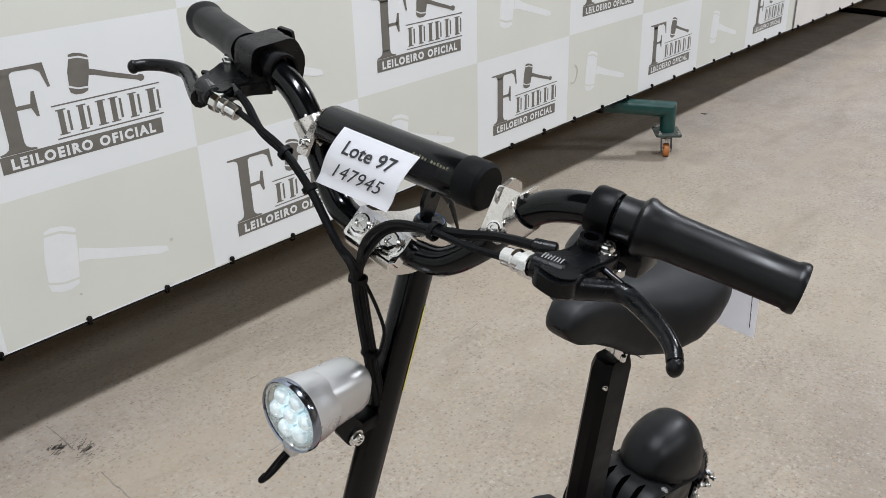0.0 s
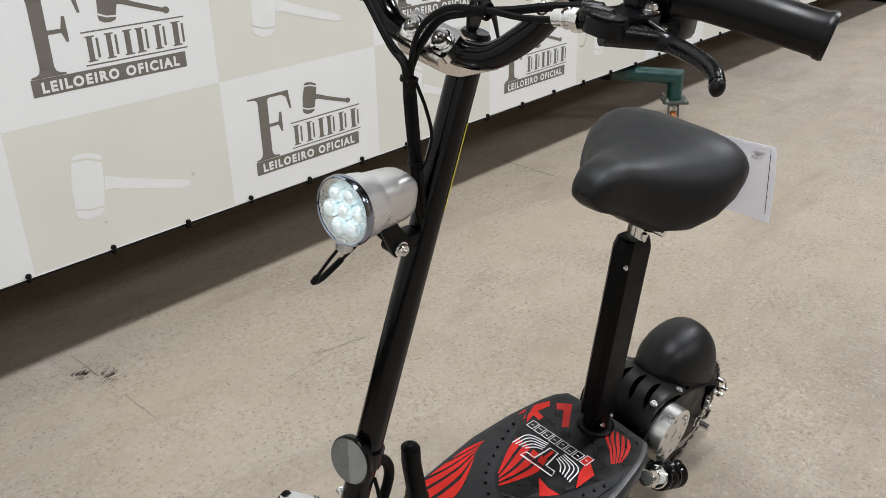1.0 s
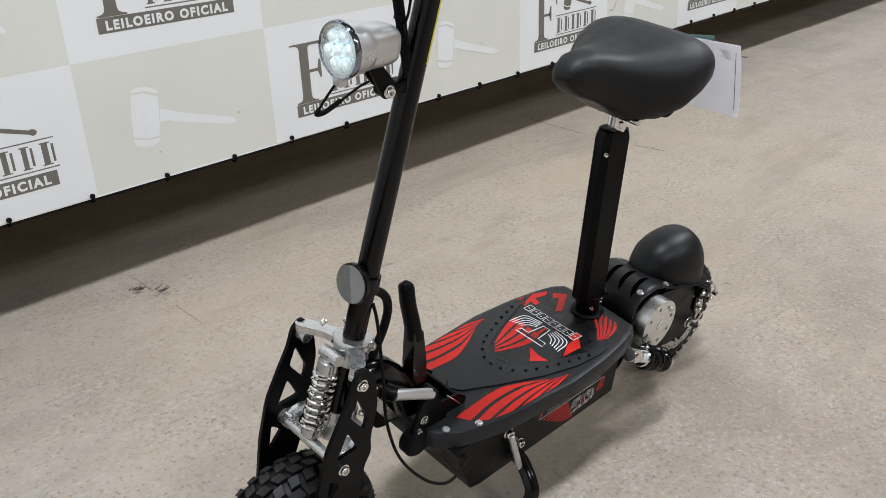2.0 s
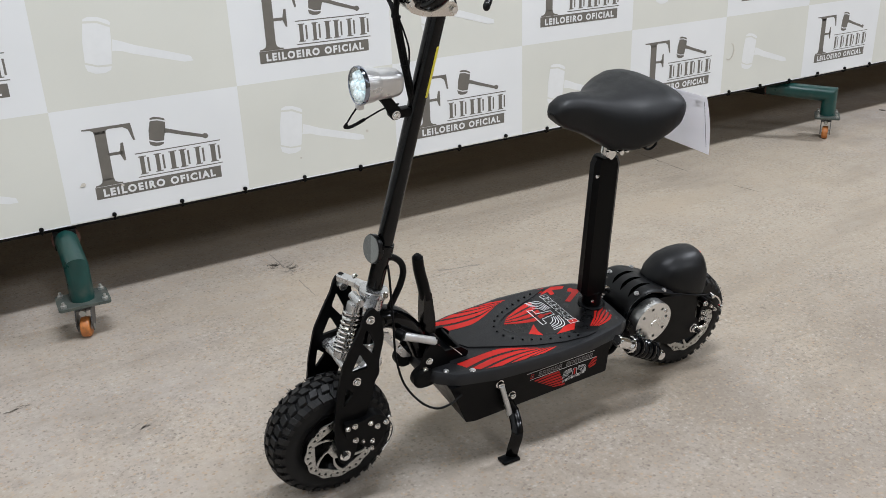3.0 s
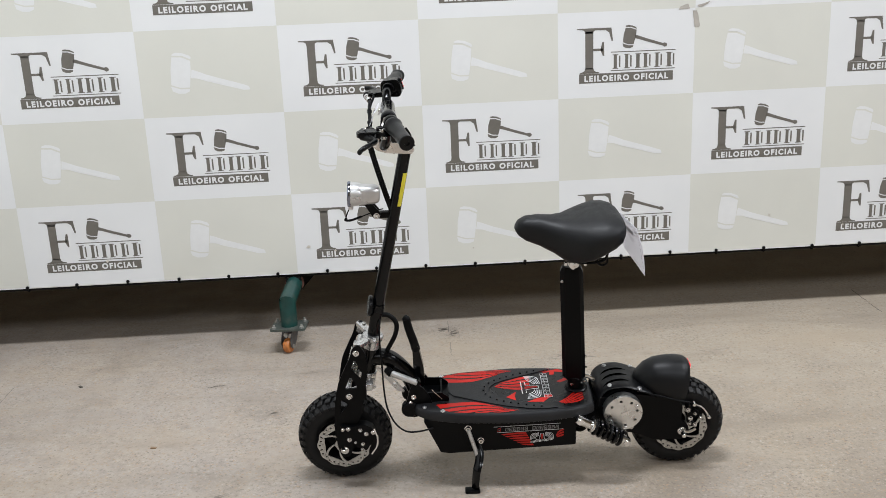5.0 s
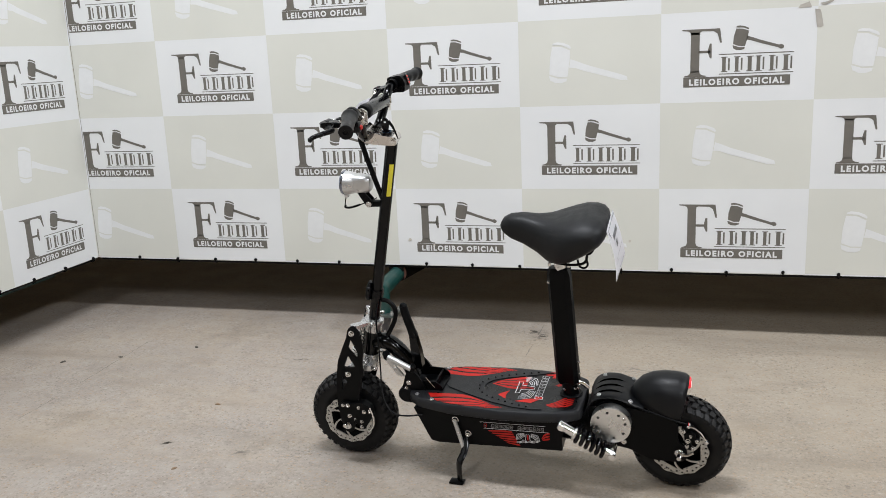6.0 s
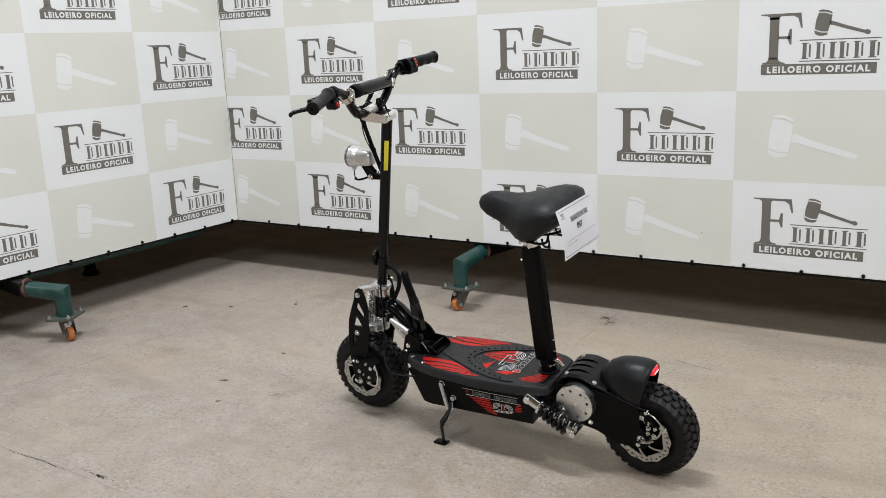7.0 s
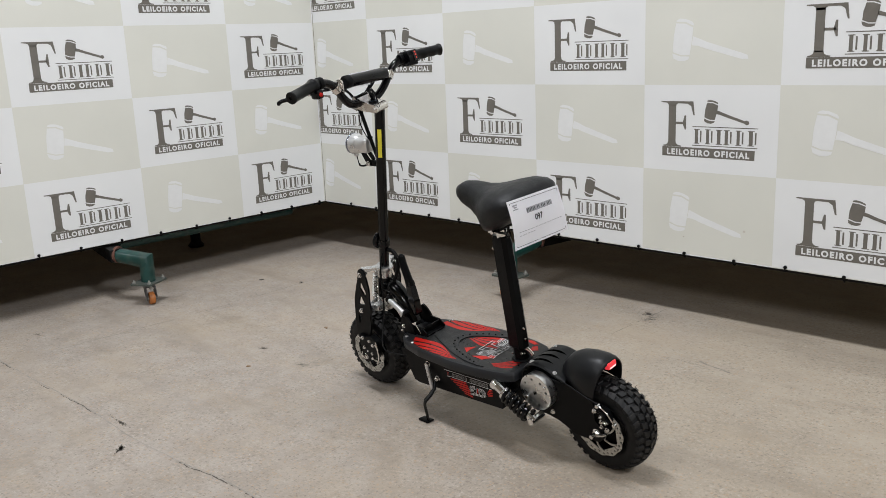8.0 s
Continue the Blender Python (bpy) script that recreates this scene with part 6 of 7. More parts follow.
for k in range(8):
    u, v = 0.060 + 0.0078 * k, 0.1375 + 0.0010 * k
    part("lettering_block", flat_polys([[(u, v), (u + 0.0062, v + 0.0008), (u + 0.0068, v + 0.0075), (u + 0.0006, v + 0.0067)]], side_at(-0.0954)), SILVER_PRINT if k % 2 else GREY_PRINT, tray)
part("rear_mount", box((0.186, -0.058, 0.150), (0.258, 0.058, 0.2205), 0.006), BLACK_SATIN, scooter)
bm = bmesh.new()
add_rod(bm, (0.205, -0.100, 0.212), (0.205, 0.062, 0.212), 0.009)
add_tube(bm, smooth_line([(0.186, -0.070, 0.160), (0.205, -0.080, 0.165), (0.225, -0.078, 0.185), (0.240, -0.070, 0.20)], 5), 0.006, 8)
part("swing_pivot", bm, BLACK_SATIN, scooter)

# kickstand
bolt((-0.110, -0.094, 0.196), (0, -1, 0), tray, 0.008, 0.010)
bolt((-0.076, -0.094, 0.155), (0, -1, 0), tray, 0.0075, 0.009)
ks_line = [Vector(p) for p in ((-0.088, -0.100, 0.142), (-0.081, -0.113, 0.1255), (-0.084, -0.130, 0.111), (-0.0905, -0.147, 0.099), (-0.0930, -0.150, 0.088), (-0.0960, -0.146, 0.055), (-0.0970, -0.143, 0.026))]
bm = bmesh.new()
add_tube(bm, ks_line, 0.0125, 8, flat=0.38, hint=(0, 1, 0.3))
kick = part("kickstand", bm, BLACK_GLOSS, scooter, "bent black steel kickstand")
part("foot", box((-0.024, -0.014, 0.0), (0.017, 0.014, 0.0065), 0.002, Matrix.Translation((-0.101, -0.146, 0.0243)) @ Matrix.Rotation(radians(-9.0), 4, "X")), BLACK_SATIN, kick, "flat black foot")
bm = bmesh.new()
add_rod(bm, (-0.110, -0.102, 0.196), (-0.087, -0.113, 0.116), 0.0058)
add_rod(bm, (-0.087, -0.104, 0.118), (-0.087, -0.120, 0.114), 0.006)
part("stand_spring", bm, CAST, kick, "silver return spring rod")

# rear swing arm
ARM = rounded([(0.244, 0.225), (0.250, 0.252), (0.330, 0.257), (0.366, 0.256), (0.466, 0.234), (0.486, 0.215), (0.484, 0.165), (0.505, 0.150), (0.510, 0.118), (0.492, 0.102), (0.415, 0.104), (0.362, 0.130), (0.330, 0.136), (0.268, 0.140)], 0.012)
for y in (-0.056, 0.062):
    arm = part("swing_arm", plate(ARM, side_at(y), 0.006), BLACK_SATIN, scooter, "black sheet steel rear swing arm")
    s = -1 if y < 0 else 1
    bolt((RX, y - 0.006 if s < 0 else y, RZ), (0, s, 0), arm, 0.010, 0.009)
    bolt((0.345, y - 0.006 if s < 0 else y, 0.215 if s > 0 else 0.152), (0, s, 0), arm, 0.006, 0.005)

# pressed cover over the motor: a sheet bent round the motor, level from side to side
COVER = smooth_line([(0.2515, 0, 0.228), (0.2520, 0, 0.250), (0.2580, 0, 0.2665), (0.2690, 0, 0.2785), (0.2850, 0, 0.2865), (0.3050, 0, 0.2895), (0.3250, 0, 0.2880), (0.3450, 0, 0.2820), (0.3650, 0, 0.2740), (0.3950, 0, 0.2600)], 4)
COVER_W = 0.0660


def cover_z(x, y):
    """Height of the cover over (x, y): its edges are rolled over."""
    edge = 0.004 * max(0.0, (abs(y) - 0.056) / 0.010) ** 2
    for p, q in zip(COVER, COVER[1:]):
        if p.x <= x <= q.x:
            return p.z + (q.z - p.z) * (x - p.x) / max(1e-6, q.x - p.x) - edge
    return COVER[-1].z - edge


bm = bmesh.new()
rows = []
for p in COVER:
    rows.append([bm.verts.new((p.x, COVER_W * t, p.z - 0.004 * max(0.0, (abs(COVER_W * t) - 0.056) / 0.010) ** 2)) for t in (-1, -0.97, -0.93, -0.85, -0.6, -0.3, 0, 0.3, 0.6, 0.85, 0.93, 0.97, 1)])
n = len(rows[0])
under = [[bm.verts.new((v.co.x + 0.002, v.co.y * 0.99, v.co.z - 0.003)) for v in row] for row in rows]
for p, q, lp, lq in zip(rows, rows[1:], under, under[1:]):
    for i in range(n - 1):
        bm.faces.new((p[i], p[i + 1], q[i + 1], q[i]))
        bm.faces.new((lp[i], lq[i], lq[i + 1], lp[i + 1]))
    for i in (0, n - 1):
        bm.faces.new((p[i], q[i], lq[i], lp[i]))
for row, low in ((rows[0], under[0]), (rows[-1], under[-1])):
    for i in range(n - 1):
        bm.faces.new((row[i], low[i], low[i + 1], row[i + 1]))
cover = part("motor_cover", bm, MOULDED, scooter, "pressed black motor cover with curved slots")


# black strips laid on the cover stand for the shade inside its slots
for y0, x0 in ((0.022, 0.268), (-0.007, 0.267), (-0.037, 0.266)):
    bm = bmesh.new()
    last = None
    for i in range(17):
        t = i / 16
        x, y = x0 + 0.074 * t, y0 + 0.003 * math.sin(math.pi * t * 0.5) - 0.009 * (1 - t) ** 3
        w = 0.0046 * min(1, 5 * t + 0.15, 3.2 * (1 - t) + 0.12)
        row = [bm.verts.new((x, y + k * w, cover_z(x, y + k * w) + 0.0007)) for k in (-1, 1)]
        if last:
            bm.faces.new((last[0], last[1], row[1], row[0]))
        last = row
    part("slot", bm, SLOT_SHADE, cover, "black strip for the shade in a ventilation slot")
for x, y in ((0.282, -0.0540), (0.363, -0.0590), (0.286, 0.047), (0.362, 0.055)):
    bolt((x, y, cover_z(x, y) - 0.0005), ((x - 0.305) * 6, y * 2, 1), cover, 0.0052, 0.004, CAST)
# motor with a round plate on its end
bm = bmesh.new()
add_rod(bm, (0.316, -0.055, 0.218), (0.316, 0.056, 0.218), 0.054)
part("motor_body", bm, BLACK_SATIN, scooter)
mm = frame_at((0.3145, -0.0625, 0.2165), (0, -1, 0), (1, 0, 0))
holes = [circle(0.0385 * math.cos(2 * math.pi * k / 8 + 0.2), 0.0385 * math.sin(2 * math.pi * k / 8 + 0.2), 0.0040, 10) for k in range(8)]
motor = part("motor_end_plate", plate(circle(0, 0, 0.0525, 56), mm, 0.028, holes), MACHINED, scooter, "round machined aluminium motor end plate")
part("nameplate", box((-0.010, -0.004, 0.0), (0.010, 0.004, 0.0008), 0.0, mm @ Matrix.Translation((0.004, 0.0, 0.028)) @ Matrix.Rotation(0.5, 4, "Z")), CHROME, motor)
for k in (1, 5):
    t = 2 * math.pi * k / 8 - 0.2
    bolt(mm @ Vector((0.041 * math.cos(t), 0.041 * math.sin(t), 0.028)), (0, -1, 0), motor, 0.0045, 0.003)
# rear coil shock outside the arm
RA, RB = Vector((0.191, -0.116, 0.221)), Vector((0.322, -0.118, 0.146))
d = (RB - RA).normalized()
bm = bmesh.new()
add_rod(bm, RA - d * 0.010, RA + d * 0.050, 0.0130)
add_rod(bm, RA + d * 0.034, RA + d * 0.044, 0.0200, 0.002, 12)
add_rod(bm, RA + d * 0.050, RB, 0.0075)
add_rod(bm, RB - d * 0.028, RB + d * 0.004, 0.0115)
add_rod(bm, RA + Vector((0.0, 0.022, 0)), RA + Vector((0, -0.014, 0)), 0.010)
add_rod(bm, RB + Vector((-0.002, 0.040, 0)), RB + Vector((-0.002, -0.014, 0)), 0.010)
shock = part("rear_shock", bm, CHROME, scooter, "chrome rear shock with a black coil")
part("spring", coil(RA + d * 0.044, RB - d * 0.016, 0.0190, 6, 0.0056), BLACK_GLOSS, shock, "thick glossy black coil spring")
# rear caliper and hose
bm = bmesh.new()
add_plate(bm, rounded([(0.498, 0.206), (0.512, 0.216), (0.530, 0.208), (0.540, 0.190), (0.534, 0.176), (0.512, 0.180), (0.500, 0.190)], 0.005), side_at(-0.052), 0.016)
add_plate(bm, rounded([(0.504, 0.200), (0.516, 0.208), (0.528, 0.200), (0.530, 0.186), (0.512, 0.188)], 0.004), side_at(-0.066), 0.010)
add_plate(bm, rounded([(0.500, 0.192), (0.512, 0.186), (0.516, 0.160), (0.530, 0.150), (0.526, 0.143), (0.506, 0.146), (0.500, 0.160)], 0.004), side_at(-0.058), 0.005)
add_rod(bm, (0.500, -0.052, 0.210), (0.500, -0.074, 0.210), 0.0075, 0.001, 12)
add_rod(bm, (0.532, -0.052, 0.182), (0.532, -0.076, 0.182), 0.0065, 0.001, 12)
cal = part("rear_caliper", bm, BLACK_SATIN, scooter, "black cast rear brake caliper")
for x, y, z, r in ((0.497, -0.074, 0.207, 0.0062), (0.509, -0.063, 0.172, 0.0062), (0.507, -0.063, 0.156, 0.0052), (0.523, -0.063, 0.151, 0.0060), (0.516, -0.076, 0.196, 0.0040), (0.532, -0.076, 0.182, 0.0046)):
    bolt((x, y, z), (0, -1, 0), cal, r * 0.85, 0.006)
part("caliper_arm", tube([(0.508, -0.076, 0.2265), (0.524, -0.077, 0.222), (0.540, -0.077, 0.209), (0.552, -0.076, 0.190), (0.556, -0.074, 0.180)], 0.0021, 8), CHROME, cal)
part("cable_clamp", rod((0.511, -0.070, 0.228), (0.511, -0.084, 0.227), 0.0050, 0.001, 10), CHROME, cal)
part("arm_joint", rod((0.556, -0.068, 0.182), (0.556, -0.080, 0.181), 0.0048, 0.001, 10), CHROME, cal)
part("caliper_link", tube([(0.490, -0.070, 0.136), (0.506, -0.072, 0.134), (0.524, -0.070, 0.141)], lambda t: 0.0045 - 0.001 * t, 8), CHROME, cal)
cable([(0.355, -0.064, 0.270), (0.410, -0.065, 0.253), (0.465, -0.068, 0.236), (0.508, -0.072, 0.228)], 0.0022)

# rear mudguard: a deep dome, open behind and below
secs = []
for x, w, zt in ((0.3565, 0.005, 0.272), (0.361, 0.019, 0.284), (0.370, 0.031, 0.2965), (0.388, 0.046, 0.3155), (0.416, 0.0585, 0.3285), (0.450, 0.066, 0.3325), (0.482, 0.0685, 0.3320), (0.500, 0.068, 0.3280), (0.509, 0.0665, 0.3210)):
    zb = 0.270 - (x - 0.350) * 0.27
    sec = []
    for i in range(29):
        t = math.pi * i / 28
        cu, cv = -math.cos(t), math.sin(t)
        slant = 0.022 * (1 - abs(cv) ** 0.85) * max(0, (x - 0.44) / 0.068)
        sec.append(Vector((x - slant, w * math.copysign(abs(cu) ** 0.92, cu), zb + (zt - zb) * abs(cv) ** 0.85)))
    secs.append(sec)
bm = bmesh.new()
top = [[bm.verts.new(p) for p in s] for s in secs]
low = [[bm.verts.new((p.x, p.y * 0.96, p.z - 0.003)) for p in s] for s in secs]
n = len(secs)
for j in range(n - 1):
    for i in range(28):
        bm.faces.new((top[j][i], top[j][i + 1], top[j + 1][i + 1], top[j + 1][i]))
        bm.faces.new((low[j][i], low[j + 1][i], low[j + 1][i + 1], low[j][i + 1]))
    for i in (0, 28):
        bm.faces.new((top[j][i], top[j + 1][i], low[j + 1][i], low[j][i]))
for i in range(28):
    bm.faces.new((top[0][i], low[0][i], low[0][i + 1], top[0][i + 1]))
    bm.faces.new((top[n - 1][i], top[n - 1][i + 1], low[n - 1][i + 1], low[n - 1][i]))
part("rear_mudguard", bm, MOULDED, scooter, "domed black plastic rear mudguard", 60)
tail = part("tail_light", box((0.498, -0.018, 0.3000), (0.5135, 0.018, 0.3185), 0.004), LED_RED, scooter, "lit red tail light under the mudguard edge")
part("lit_strip", box((0.5131, -0.013, 0.3030), (0.5143, 0.013, 0.3070), 0.0004), LED_HOT, tail, "bright lit strip")

# seat post
def oct_ring(c, a, b, k):
    turn = Matrix.Rotation(radians(-9), 3, "Z")
    return [Vector(c) + turn @ Vector((u, v, 0)) for u, v in ((-a, -b + k), (-a + k, -b), (a - k, -b), (a, -b + k), (a, b - k), (a - k, b), (-a + k, b), (-a, b - k))]


sp = part("seat_post", loft([oct_ring((0.1925, 0, 0.284), 0.026, 0.016, 0.008), oct_ring((0.1925, 0, 0.292), 0.0315, 0.0190, 0.010), oct_ring((0.1795, 0.002, 0.608), 0.0305, 0.0185, 0.010), oct_ring((0.1790, 0.002, 0.622), 0.0250, 0.0165, 0.008), oct_ring((0.1790, 0.002, 0.624), 0.020, 0.0155, 0.007)]), BLACK_SATIN, scooter, "thick black eight-sided seat post", 25)
part("lower_tube", rod((0.1990, 0, 0.2515), (0.1945, 0, 0.292), 0.0215), BLACK_SATIN, sp)
part("base_ring", lathe([(0.022, 0), (0.030, 0.0), (0.031, 0.003), (0.027, 0.006), (0.022, 0.006)], Matrix.Translation((0.1990, 0, 0.2505)), 28, close=True), BLACK_SATIN, sp)
part("saddle_stem", rod((0.1830, 0, 0.618), (0.1830, 0, 0.668), 0.0155), CHROME, sp, "short bright saddle stem")
for p, nn in (((0.184, -0.018, 0.272), (-0.4, -1, 0)), ((0.212, -0.015, 0.274), (0.5, -1, 0)), ((0.154, -0.009, 0.585), (-0.7, -0.7, 0)), ((0.2215, -0.006, 0.352), (1, -0.1, 0)), ((0.2230, -0.006, 0.318), (1, -0.1, 0)), ((0.2190, -0.010, 0.275), (1, -0.4, 0))):
    bolt(p, nn, sp, 0.0030, 0.005)
part("seat_clamp", tube([(0.216, -0.004, 0.289), (0.232, -0.005, 0.286), (0.247, -0.006, 0.274)], 0.0062, 10, flat=0.7), CHROME, sp, "bright clamp lug behind the seat post")

# saddle
ST = [(0.0265, 0.003, 0.734, 0.738), (0.029, 0.014, 0.744, 0.73), (0.036, 0.022, 0.756, 0.719), (0.055, 0.03, 0.766, 0.705), (0.09, 0.037, 0.768, 0.6906), (0.125, 0.052, 0.7625, 0.672), (0.155, 0.074, 0.762, 0.6530), (0.185, 0.101, 0.767, 0.653), (0.215, 0.115, 0.774, 0.6640), (0.245, 0.119, 0.7795, 0.681), (0.27, 0.116, 0.778, 0.697), (0.288, 0.104, 0.773, 0.709), (0.299, 0.082, 0.766, 0.721), (0.305, 0.052, 0.751, 0.732), (0.307, 0.02, 0.741, 0.746)]
secs = []
for x, w, zt, zb in ST:
    zm = zb + (zt - zb) * 0.50
    sec = []
    for i in range(40):
        t = 2 * math.pi * i / 40
        cu, cv = math.cos(t), math.sin(t)
        yy = w * math.copysign(abs(cu) ** 0.72, cu)
        if cv >= 0:
            zz = zm + (zt - zm) * cv ** 0.85 - 0.0015 * (w / 0.119) ** 2 * math.exp(-((yy / (0.022 + 0.1 * w)) ** 2)) * (1 if x > 0.12 else 0.3)
        else:
            yy = w * math.copysign(abs(cu) ** 0.50, cu)
            zz = zm - (zm - zb) * abs(cv) ** 0.62
        sec.append(Vector((x, yy, zz)))
    secs.append(sec)
straight = SET_DOWN.inverted() @ LEAN
secs = [[straight @ p for p in sec] for sec in secs]
saddle = part("saddle", loft(secs), LEATHER, scooter, "broad black padded saddle", 80)
bm = bmesh.new()
for s in (-1, 1):
    add_tube(bm, smooth_line([(0.160, s * 0.022, 0.652), (0.200, s * 0.030, 0.646), (0.235, s * 0.040, 0.650), (0.256, s * 0.050, 0.662), (0.262, s * 0.052, 0.680)], 5), 0.0035, 8)
    add_tube(bm, smooth_line([(0.236, s * 0.040, 0.664), (0.240, s * 0.042, 0.648), (0.252, s * 0.046, 0.644), (0.262, s * 0.050, 0.654), (0.260, s * 0.050, 0.668)], 5), 0.0028, 8)
add_box(bm, (0.164, -0.030, 0.646), (0.206, 0.030, 0.664), 0.004)
part("saddle_rails", bm, BLACK_SATIN, saddle, "black wire saddle rails")
bm = bmesh.new()
add_rod(bm, (0.184, -0.040, 0.645), (0.184, 0.040, 0.645), 0.006)
add_rod(bm, (0.160, -0.022, 0.636), (0.160, -0.022, 0.646), 0.004)
add_rod(bm, (0.210, -0.026, 0.636), (0.210, -0.026, 0.646), 0.004)
part("clamp_bolt", bm, CHROME, saddle)


# ---- papers ----
def bent_sheet(name, corners, bend, m_parent, thick=0.0004, nu=14, nv=14):
    """A paper sheet between four corners A, B, C, D with a bend function giving its offset along the normal."""
    a, b, c, d = [Vector(p) for p in corners]
    nrm = (d - a).cross(b - a).normalized()

    def at(u, v, lift=0.0):
        p = a.lerp(b, u).lerp(d.lerp(c, u), v)
        return p + nrm * (bend(u, v) + lift)
    return at, nrm


def sheet_mesh(at, nu=14, nv=14, thick=0.0005):
    bm = bmesh.new()
    front = [[bm.verts.new(at(i / nu, j / nv, 0.0)) for i in range(nu + 1)] for j in range(nv + 1)]
    back = [[bm.verts.new(at(i / nu, j / nv, -thick)) for i in range(nu + 1)] for j in range(nv + 1)]
    for j in range(nv):
        for i in range(nu):
            bm.faces.new((front[j][i], front[j][i + 1], front[j + 1][i + 1], front[j + 1][i]))
            bm.faces.new((back[j][i], back[j + 1][i], back[j + 1][i + 1], back[j][i + 1]))
    for i in range(nu):
        bm.faces.new((front[0][i], back[0][i], back[0][i + 1], front[0][i + 1]))
        bm.faces.new((front[nv][i], front[nv][i + 1], back[nv][i + 1], back[nv][i]))
    for j in range(nv):
        bm.faces.new((front[j][0], front[j + 1][0], back[j + 1][0], back[j][0]))
        bm.faces.new((front[j][nu], back[j][nu], back[j + 1][nu], front[j + 1][nu]))
    return bm


def on_sheet_text(body, size, u, v, at, aspect, spacing=1.0, shear=0.0, align="CENTER", bold=0.0):
    """Lettering laid on the sheet; u, v run 0..1 from the top left corner."""
    me = text_mesh(body, size, Matrix(), align, spacing, bold=bold)
    for vert in me.vertices:
        x, y = vert.co.x + shear * vert.co.y, vert.co.y
        vert.co = at(u + x / aspect, v - y, 0.0006)
    return me


def on_sheet_rects(rects, at, lift=0.0006):
    bm = bmesh.new()
    for u0, v0, u1, v1 in rects:
        k = max(1, int((u1 - u0) * 12))
        for i in range(k):
            ua, ub = u0 + (u1 - u0) * i / k, u0 + (u1 - u0) * (i + 1) / k
            bm.faces.new([bm.verts.new(at(*p, lift)) for p in ((ua, v0), (ua, v1), (ub, v1), (ub, v0))])
    return bm


def world_pts(pts):
    return [LEAN @ Vector(p) for p in pts]


# lot label stuck to the canister: seen from the front its top left corner is towards +y
lot = tagged(new("lot_label"), "white paper lot label with printed numbers, stuck on the handlebar canister", "label")
at, nrm = bent_sheet("lot", world_pts([(-0.3045, 0.0375, 1.0720), (-0.3060, -0.0440, 1.0770), (-0.3265, -0.0350, 1.0340), (-0.3250, 0.0470, 1.0265)]), lambda u, v: 0.004 * math.sin(math.pi * min(1, v * 1.2)) + 0.002 * v * u, None)
part("sheet", sheet_mesh(at), PAPER, lot)
flat_part("print", on_sheet_text("Lote 97", 0.325, 0.50, 0.30, at, 1.50, bold=0.006), PAPER_INK, lot, "black words Lote 97")
flat_part("print", on_sheet_text("147945", 0.330, 0.49, 0.70, at, 1.50, 1.06, 0.30), PAPER_INK, lot, "black slanted number")

# auction sheet hanging from the back of the saddle: seen from behind its top left corner is towards -y
tag = tagged(new("auction_sheet"), "white printed auction sheet hung from the back of the saddle", "paper")
at, nrm = bent_sheet("tag", world_pts([(0.311, -0.130, 0.771), (0.306, 0.088, 0.749), (0.333, 0.071, 0.631), (0.338, -0.145, 0.650)]), lambda u, v: 0.010 * (v * v) * (u - 0.4) + 0.005 * math.sin(math.pi * v), None)
part("sheet", sheet_mesh(at), PAPER, tag)
flat_part("print", on_sheet_text("097", 0.17, 0.50, 0.485, at, 1.75, bold=0.006), PAPER_INK, tag, "black number 097")
part("border", on_sheet_rects([(0.035, 0.05, 0.965, 0.058), (0.035, 0.945, 0.965, 0.953), (0.035, 0.05, 0.040, 0.953), (0.960, 0.05, 0.965, 0.953)], at), PAPER_INK, tag)
part("title_bar", on_sheet_rects([(0.30, 0.235, 0.80, 0.345)], at), PAPER_GREY, tag, "grey bar of unreadable title print")
part("title_strokes", on_sheet_rects([(0.31 + 0.028 * k, 0.255, 0.325 + 0.028 * k, 0.325) for k in range(17) if k not in (6, 9, 13)], at, 0.0008), PAPER_INK, tag)
part("text_lines", on_sheet_rects([(0.10 + 0.052 * k, 0.668, 0.135 + 0.052 * k, 0.680) for k in range(16)] + [(0.10 + 0.05 * k, 0.738, 0.135 + 0.05 * k, 0.750) for k in range(6)], at), PAPER_GREY, tag, "two lines of unreadable small print")
part("mark", on_sheet_rects([(0.07, 0.10, 0.16, 0.13), (0.09, 0.14, 0.15, 0.17), (0.07, 0.19, 0.17, 0.21)], at), PAPER_GREY, tag)

# ---- floor marks: slab joints, cracks, dark stains, crumbs ----
SLAB_JOINT = [(-4.0, -0.70), (-1.766, -0.705), (-1.065, -0.692), (-0.739, -0.704), (-0.416, -0.690), (-0.138, -0.668), (0.8, -0.70), (3.0, -0.70)]
floor_crack(SLAB_JOINT, 0.0030, 7, 0.002, PALE_JOINT)
floor_crack([(x + 0.002, y - 0.004) for x, y in SLAB_JOINT], 0.0026, 8, 0.0035, None, 0.58, 0.008)
floor_crack([(-4.0, 0.87), (-1.3, 0.872), (-0.48, 0.880), (0.23, 0.876), (1.2, 0.87), (3.5, 0.87), (6.0, 0.87)], 0.0014, 9, 0.003, FAINT, 0.74)
floor_crack([(-0.064, 1.5), (-0.067, 1.3), (-0.070, 1.15), (-0.075, 0.97)], 0.0026, 11, 0.003, FAINT, 0.25)
floor_crack([(1.79, 1.50), (1.772, 1.339), (1.756, 1.177), (1.754, 1.02), (1.771, 0.819)], 0.0024, 13, 0.004, None, 0.30, 0.008)
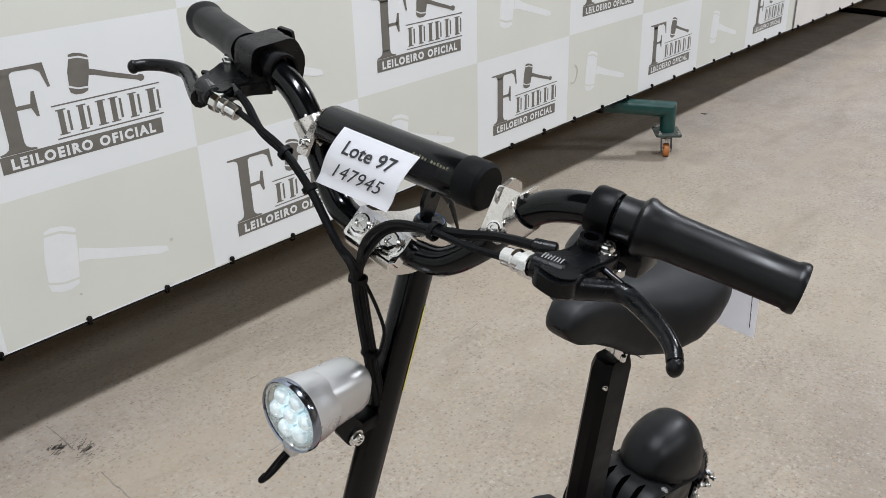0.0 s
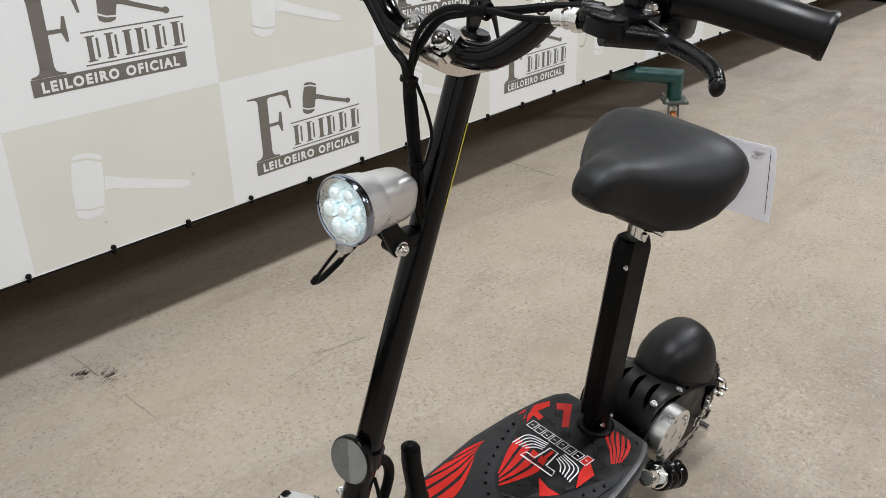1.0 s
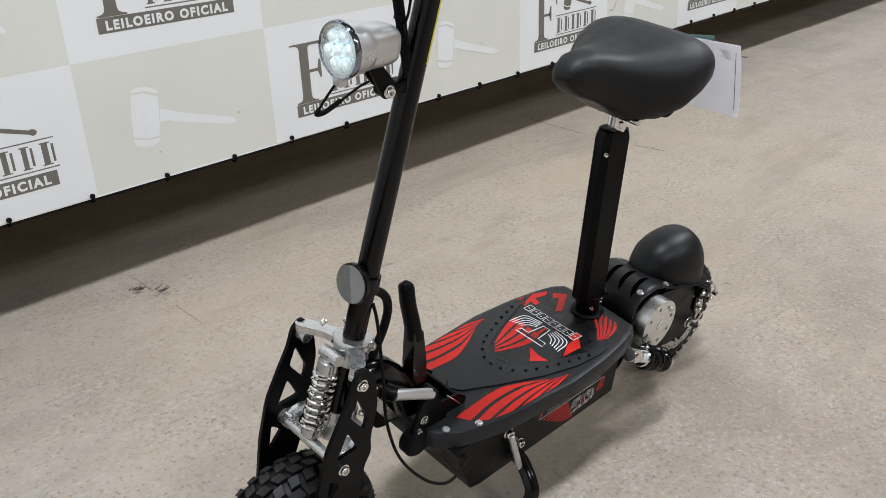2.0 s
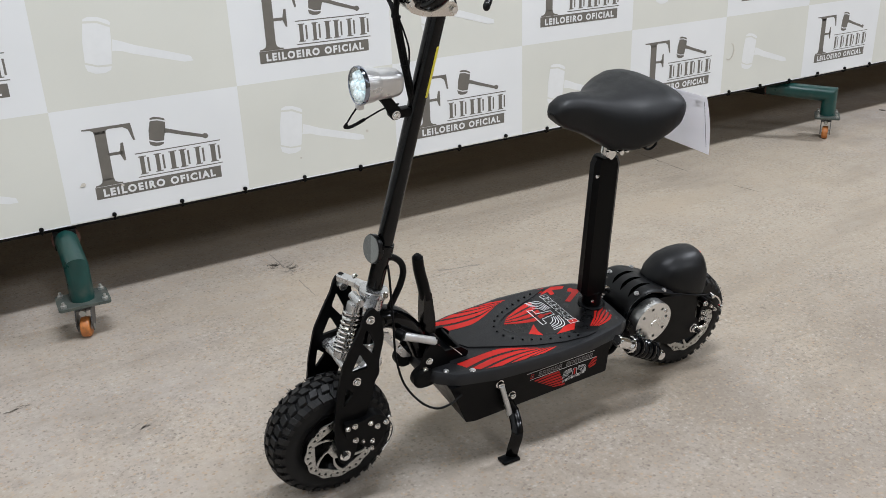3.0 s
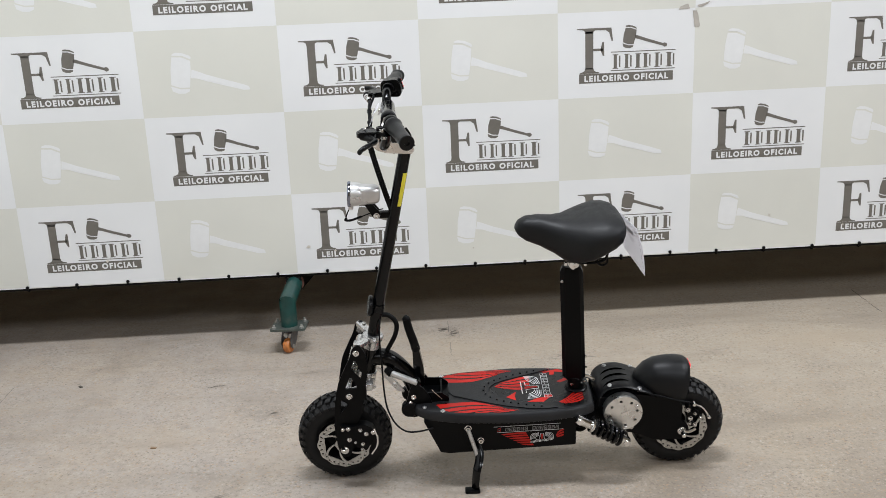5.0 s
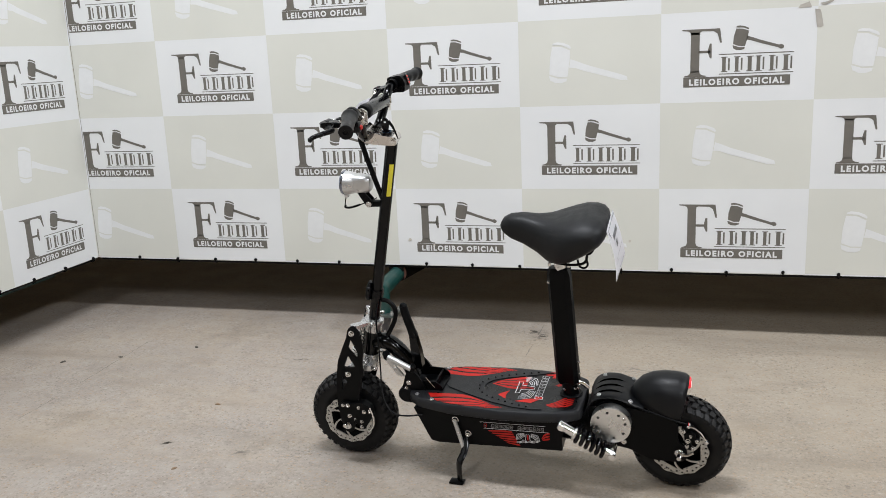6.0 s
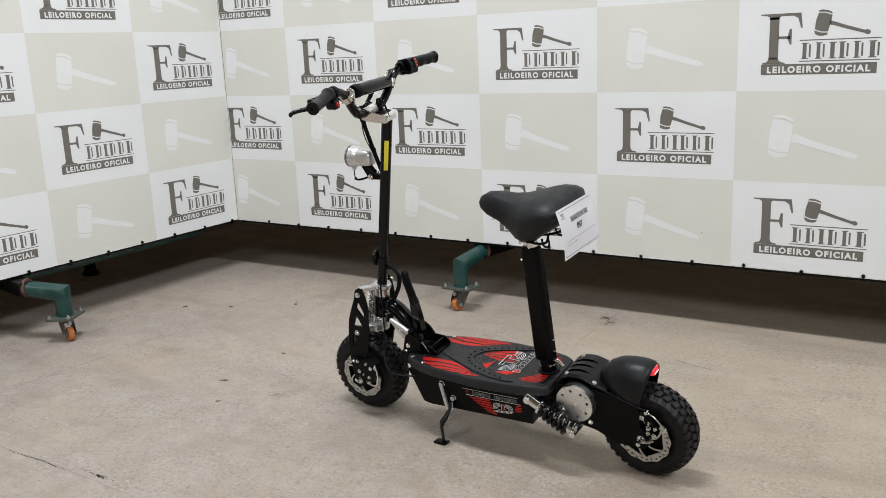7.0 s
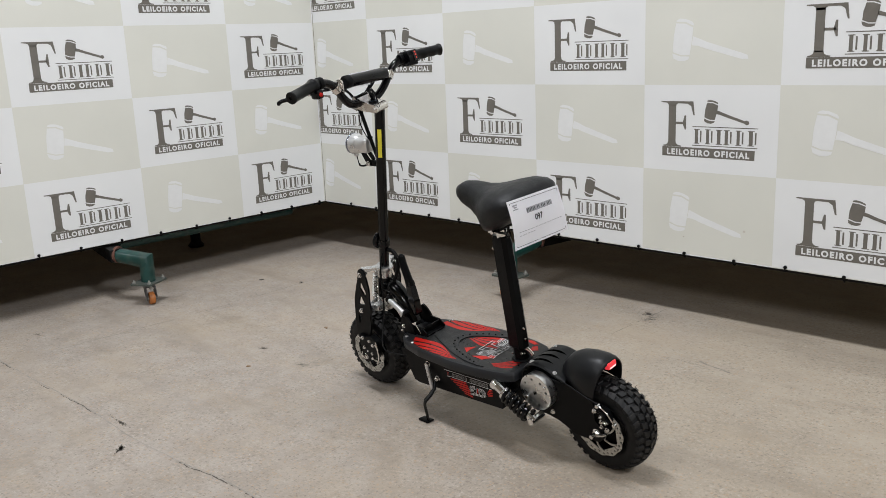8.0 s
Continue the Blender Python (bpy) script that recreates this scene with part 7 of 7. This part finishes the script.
floor_crack([(-1.72, 0.9), (-1.69, 0.25), (-1.70, -0.2), (-1.712, -0.5), (-1.69, -1.6)], 0.0026, 15, 0.003, FAINT, 0.3)
scar(-0.045, 1.225, 0.035, 0.055, 30, 40, 0.25)
scar(-0.095, 1.275, 0.050, 0.035, 31, 40, 0.15)
scar(-0.055, 1.200, 0.060, 0.090, 32, 26, 0.1, FAINT)
scar(-0.655, -0.765, 0.045, 0.016, 33, 30, -0.75)
scar(-0.84, -0.674, 0.090, 0.010, 34, 22, -0.05)
scar(-1.055, 0.022, 0.024, 0.010, 35, 16, 0.5)
scar(-0.960, 0.800, 0.050, 0.012, 36, 18, 0.15)
scar(-0.785, 0.005, 0.050, 0.030, 37, 20, 0.4, FAINT)
scar(-0.705, 0.540, 0.070, 0.040, 38, 22, 0.2, FAINT)
scar(-1.990, -0.482, 0.045, 0.020, 39, 16, 0.3)
floor_crack([(0.315, 0.915), (0.37, 0.893), (0.42, 0.884), (0.47, 0.870)], 0.006, 27, 0.002, FAINT)
for x, y, r, c in ((-1.05, 0.331, 0.011, CHIP_BROWN), (-1.463, 0.871, 0.012, CHIP_DARK), (-0.93, -0.13, 0.010, CHIP_BROWN), (-1.93, 0.62, 0.014, CHIP_DARK), (-1.72, 0.71, 0.010, CHIP_DARK), (3.35, 1.32, 0.018, CHIP_DARK)):
    bm = bmesh.new()
    add_plate(bm, [(r * math.cos(a) * f, r * 0.55 * math.sin(a) * f) for a, f in ((0.2, 1), (1.3, 0.8), (2.4, 1.1), (3.6, 0.9), (5.0, 1.2))], Matrix.Translation((x, y, 0.0002)) @ Matrix.Rotation(x * 9, 4, "Z"), 0.0025)
    tagged(part("debris_chip", bm, c), "small dry chip of debris lying on the concrete floor", "debris", "floor debris")
fc = part("floor_cable", tube([(6.66, 2.1, 0.02), (6.617, 1.787, 0.02), (6.605, 1.6, 0.02), (6.565, 1.35, 0.02), (6.45, 0.7, 0.02)], 0.02, 8), RUBBER)
tagged(fc, "thick black cable lying across the concrete floor", "cable")
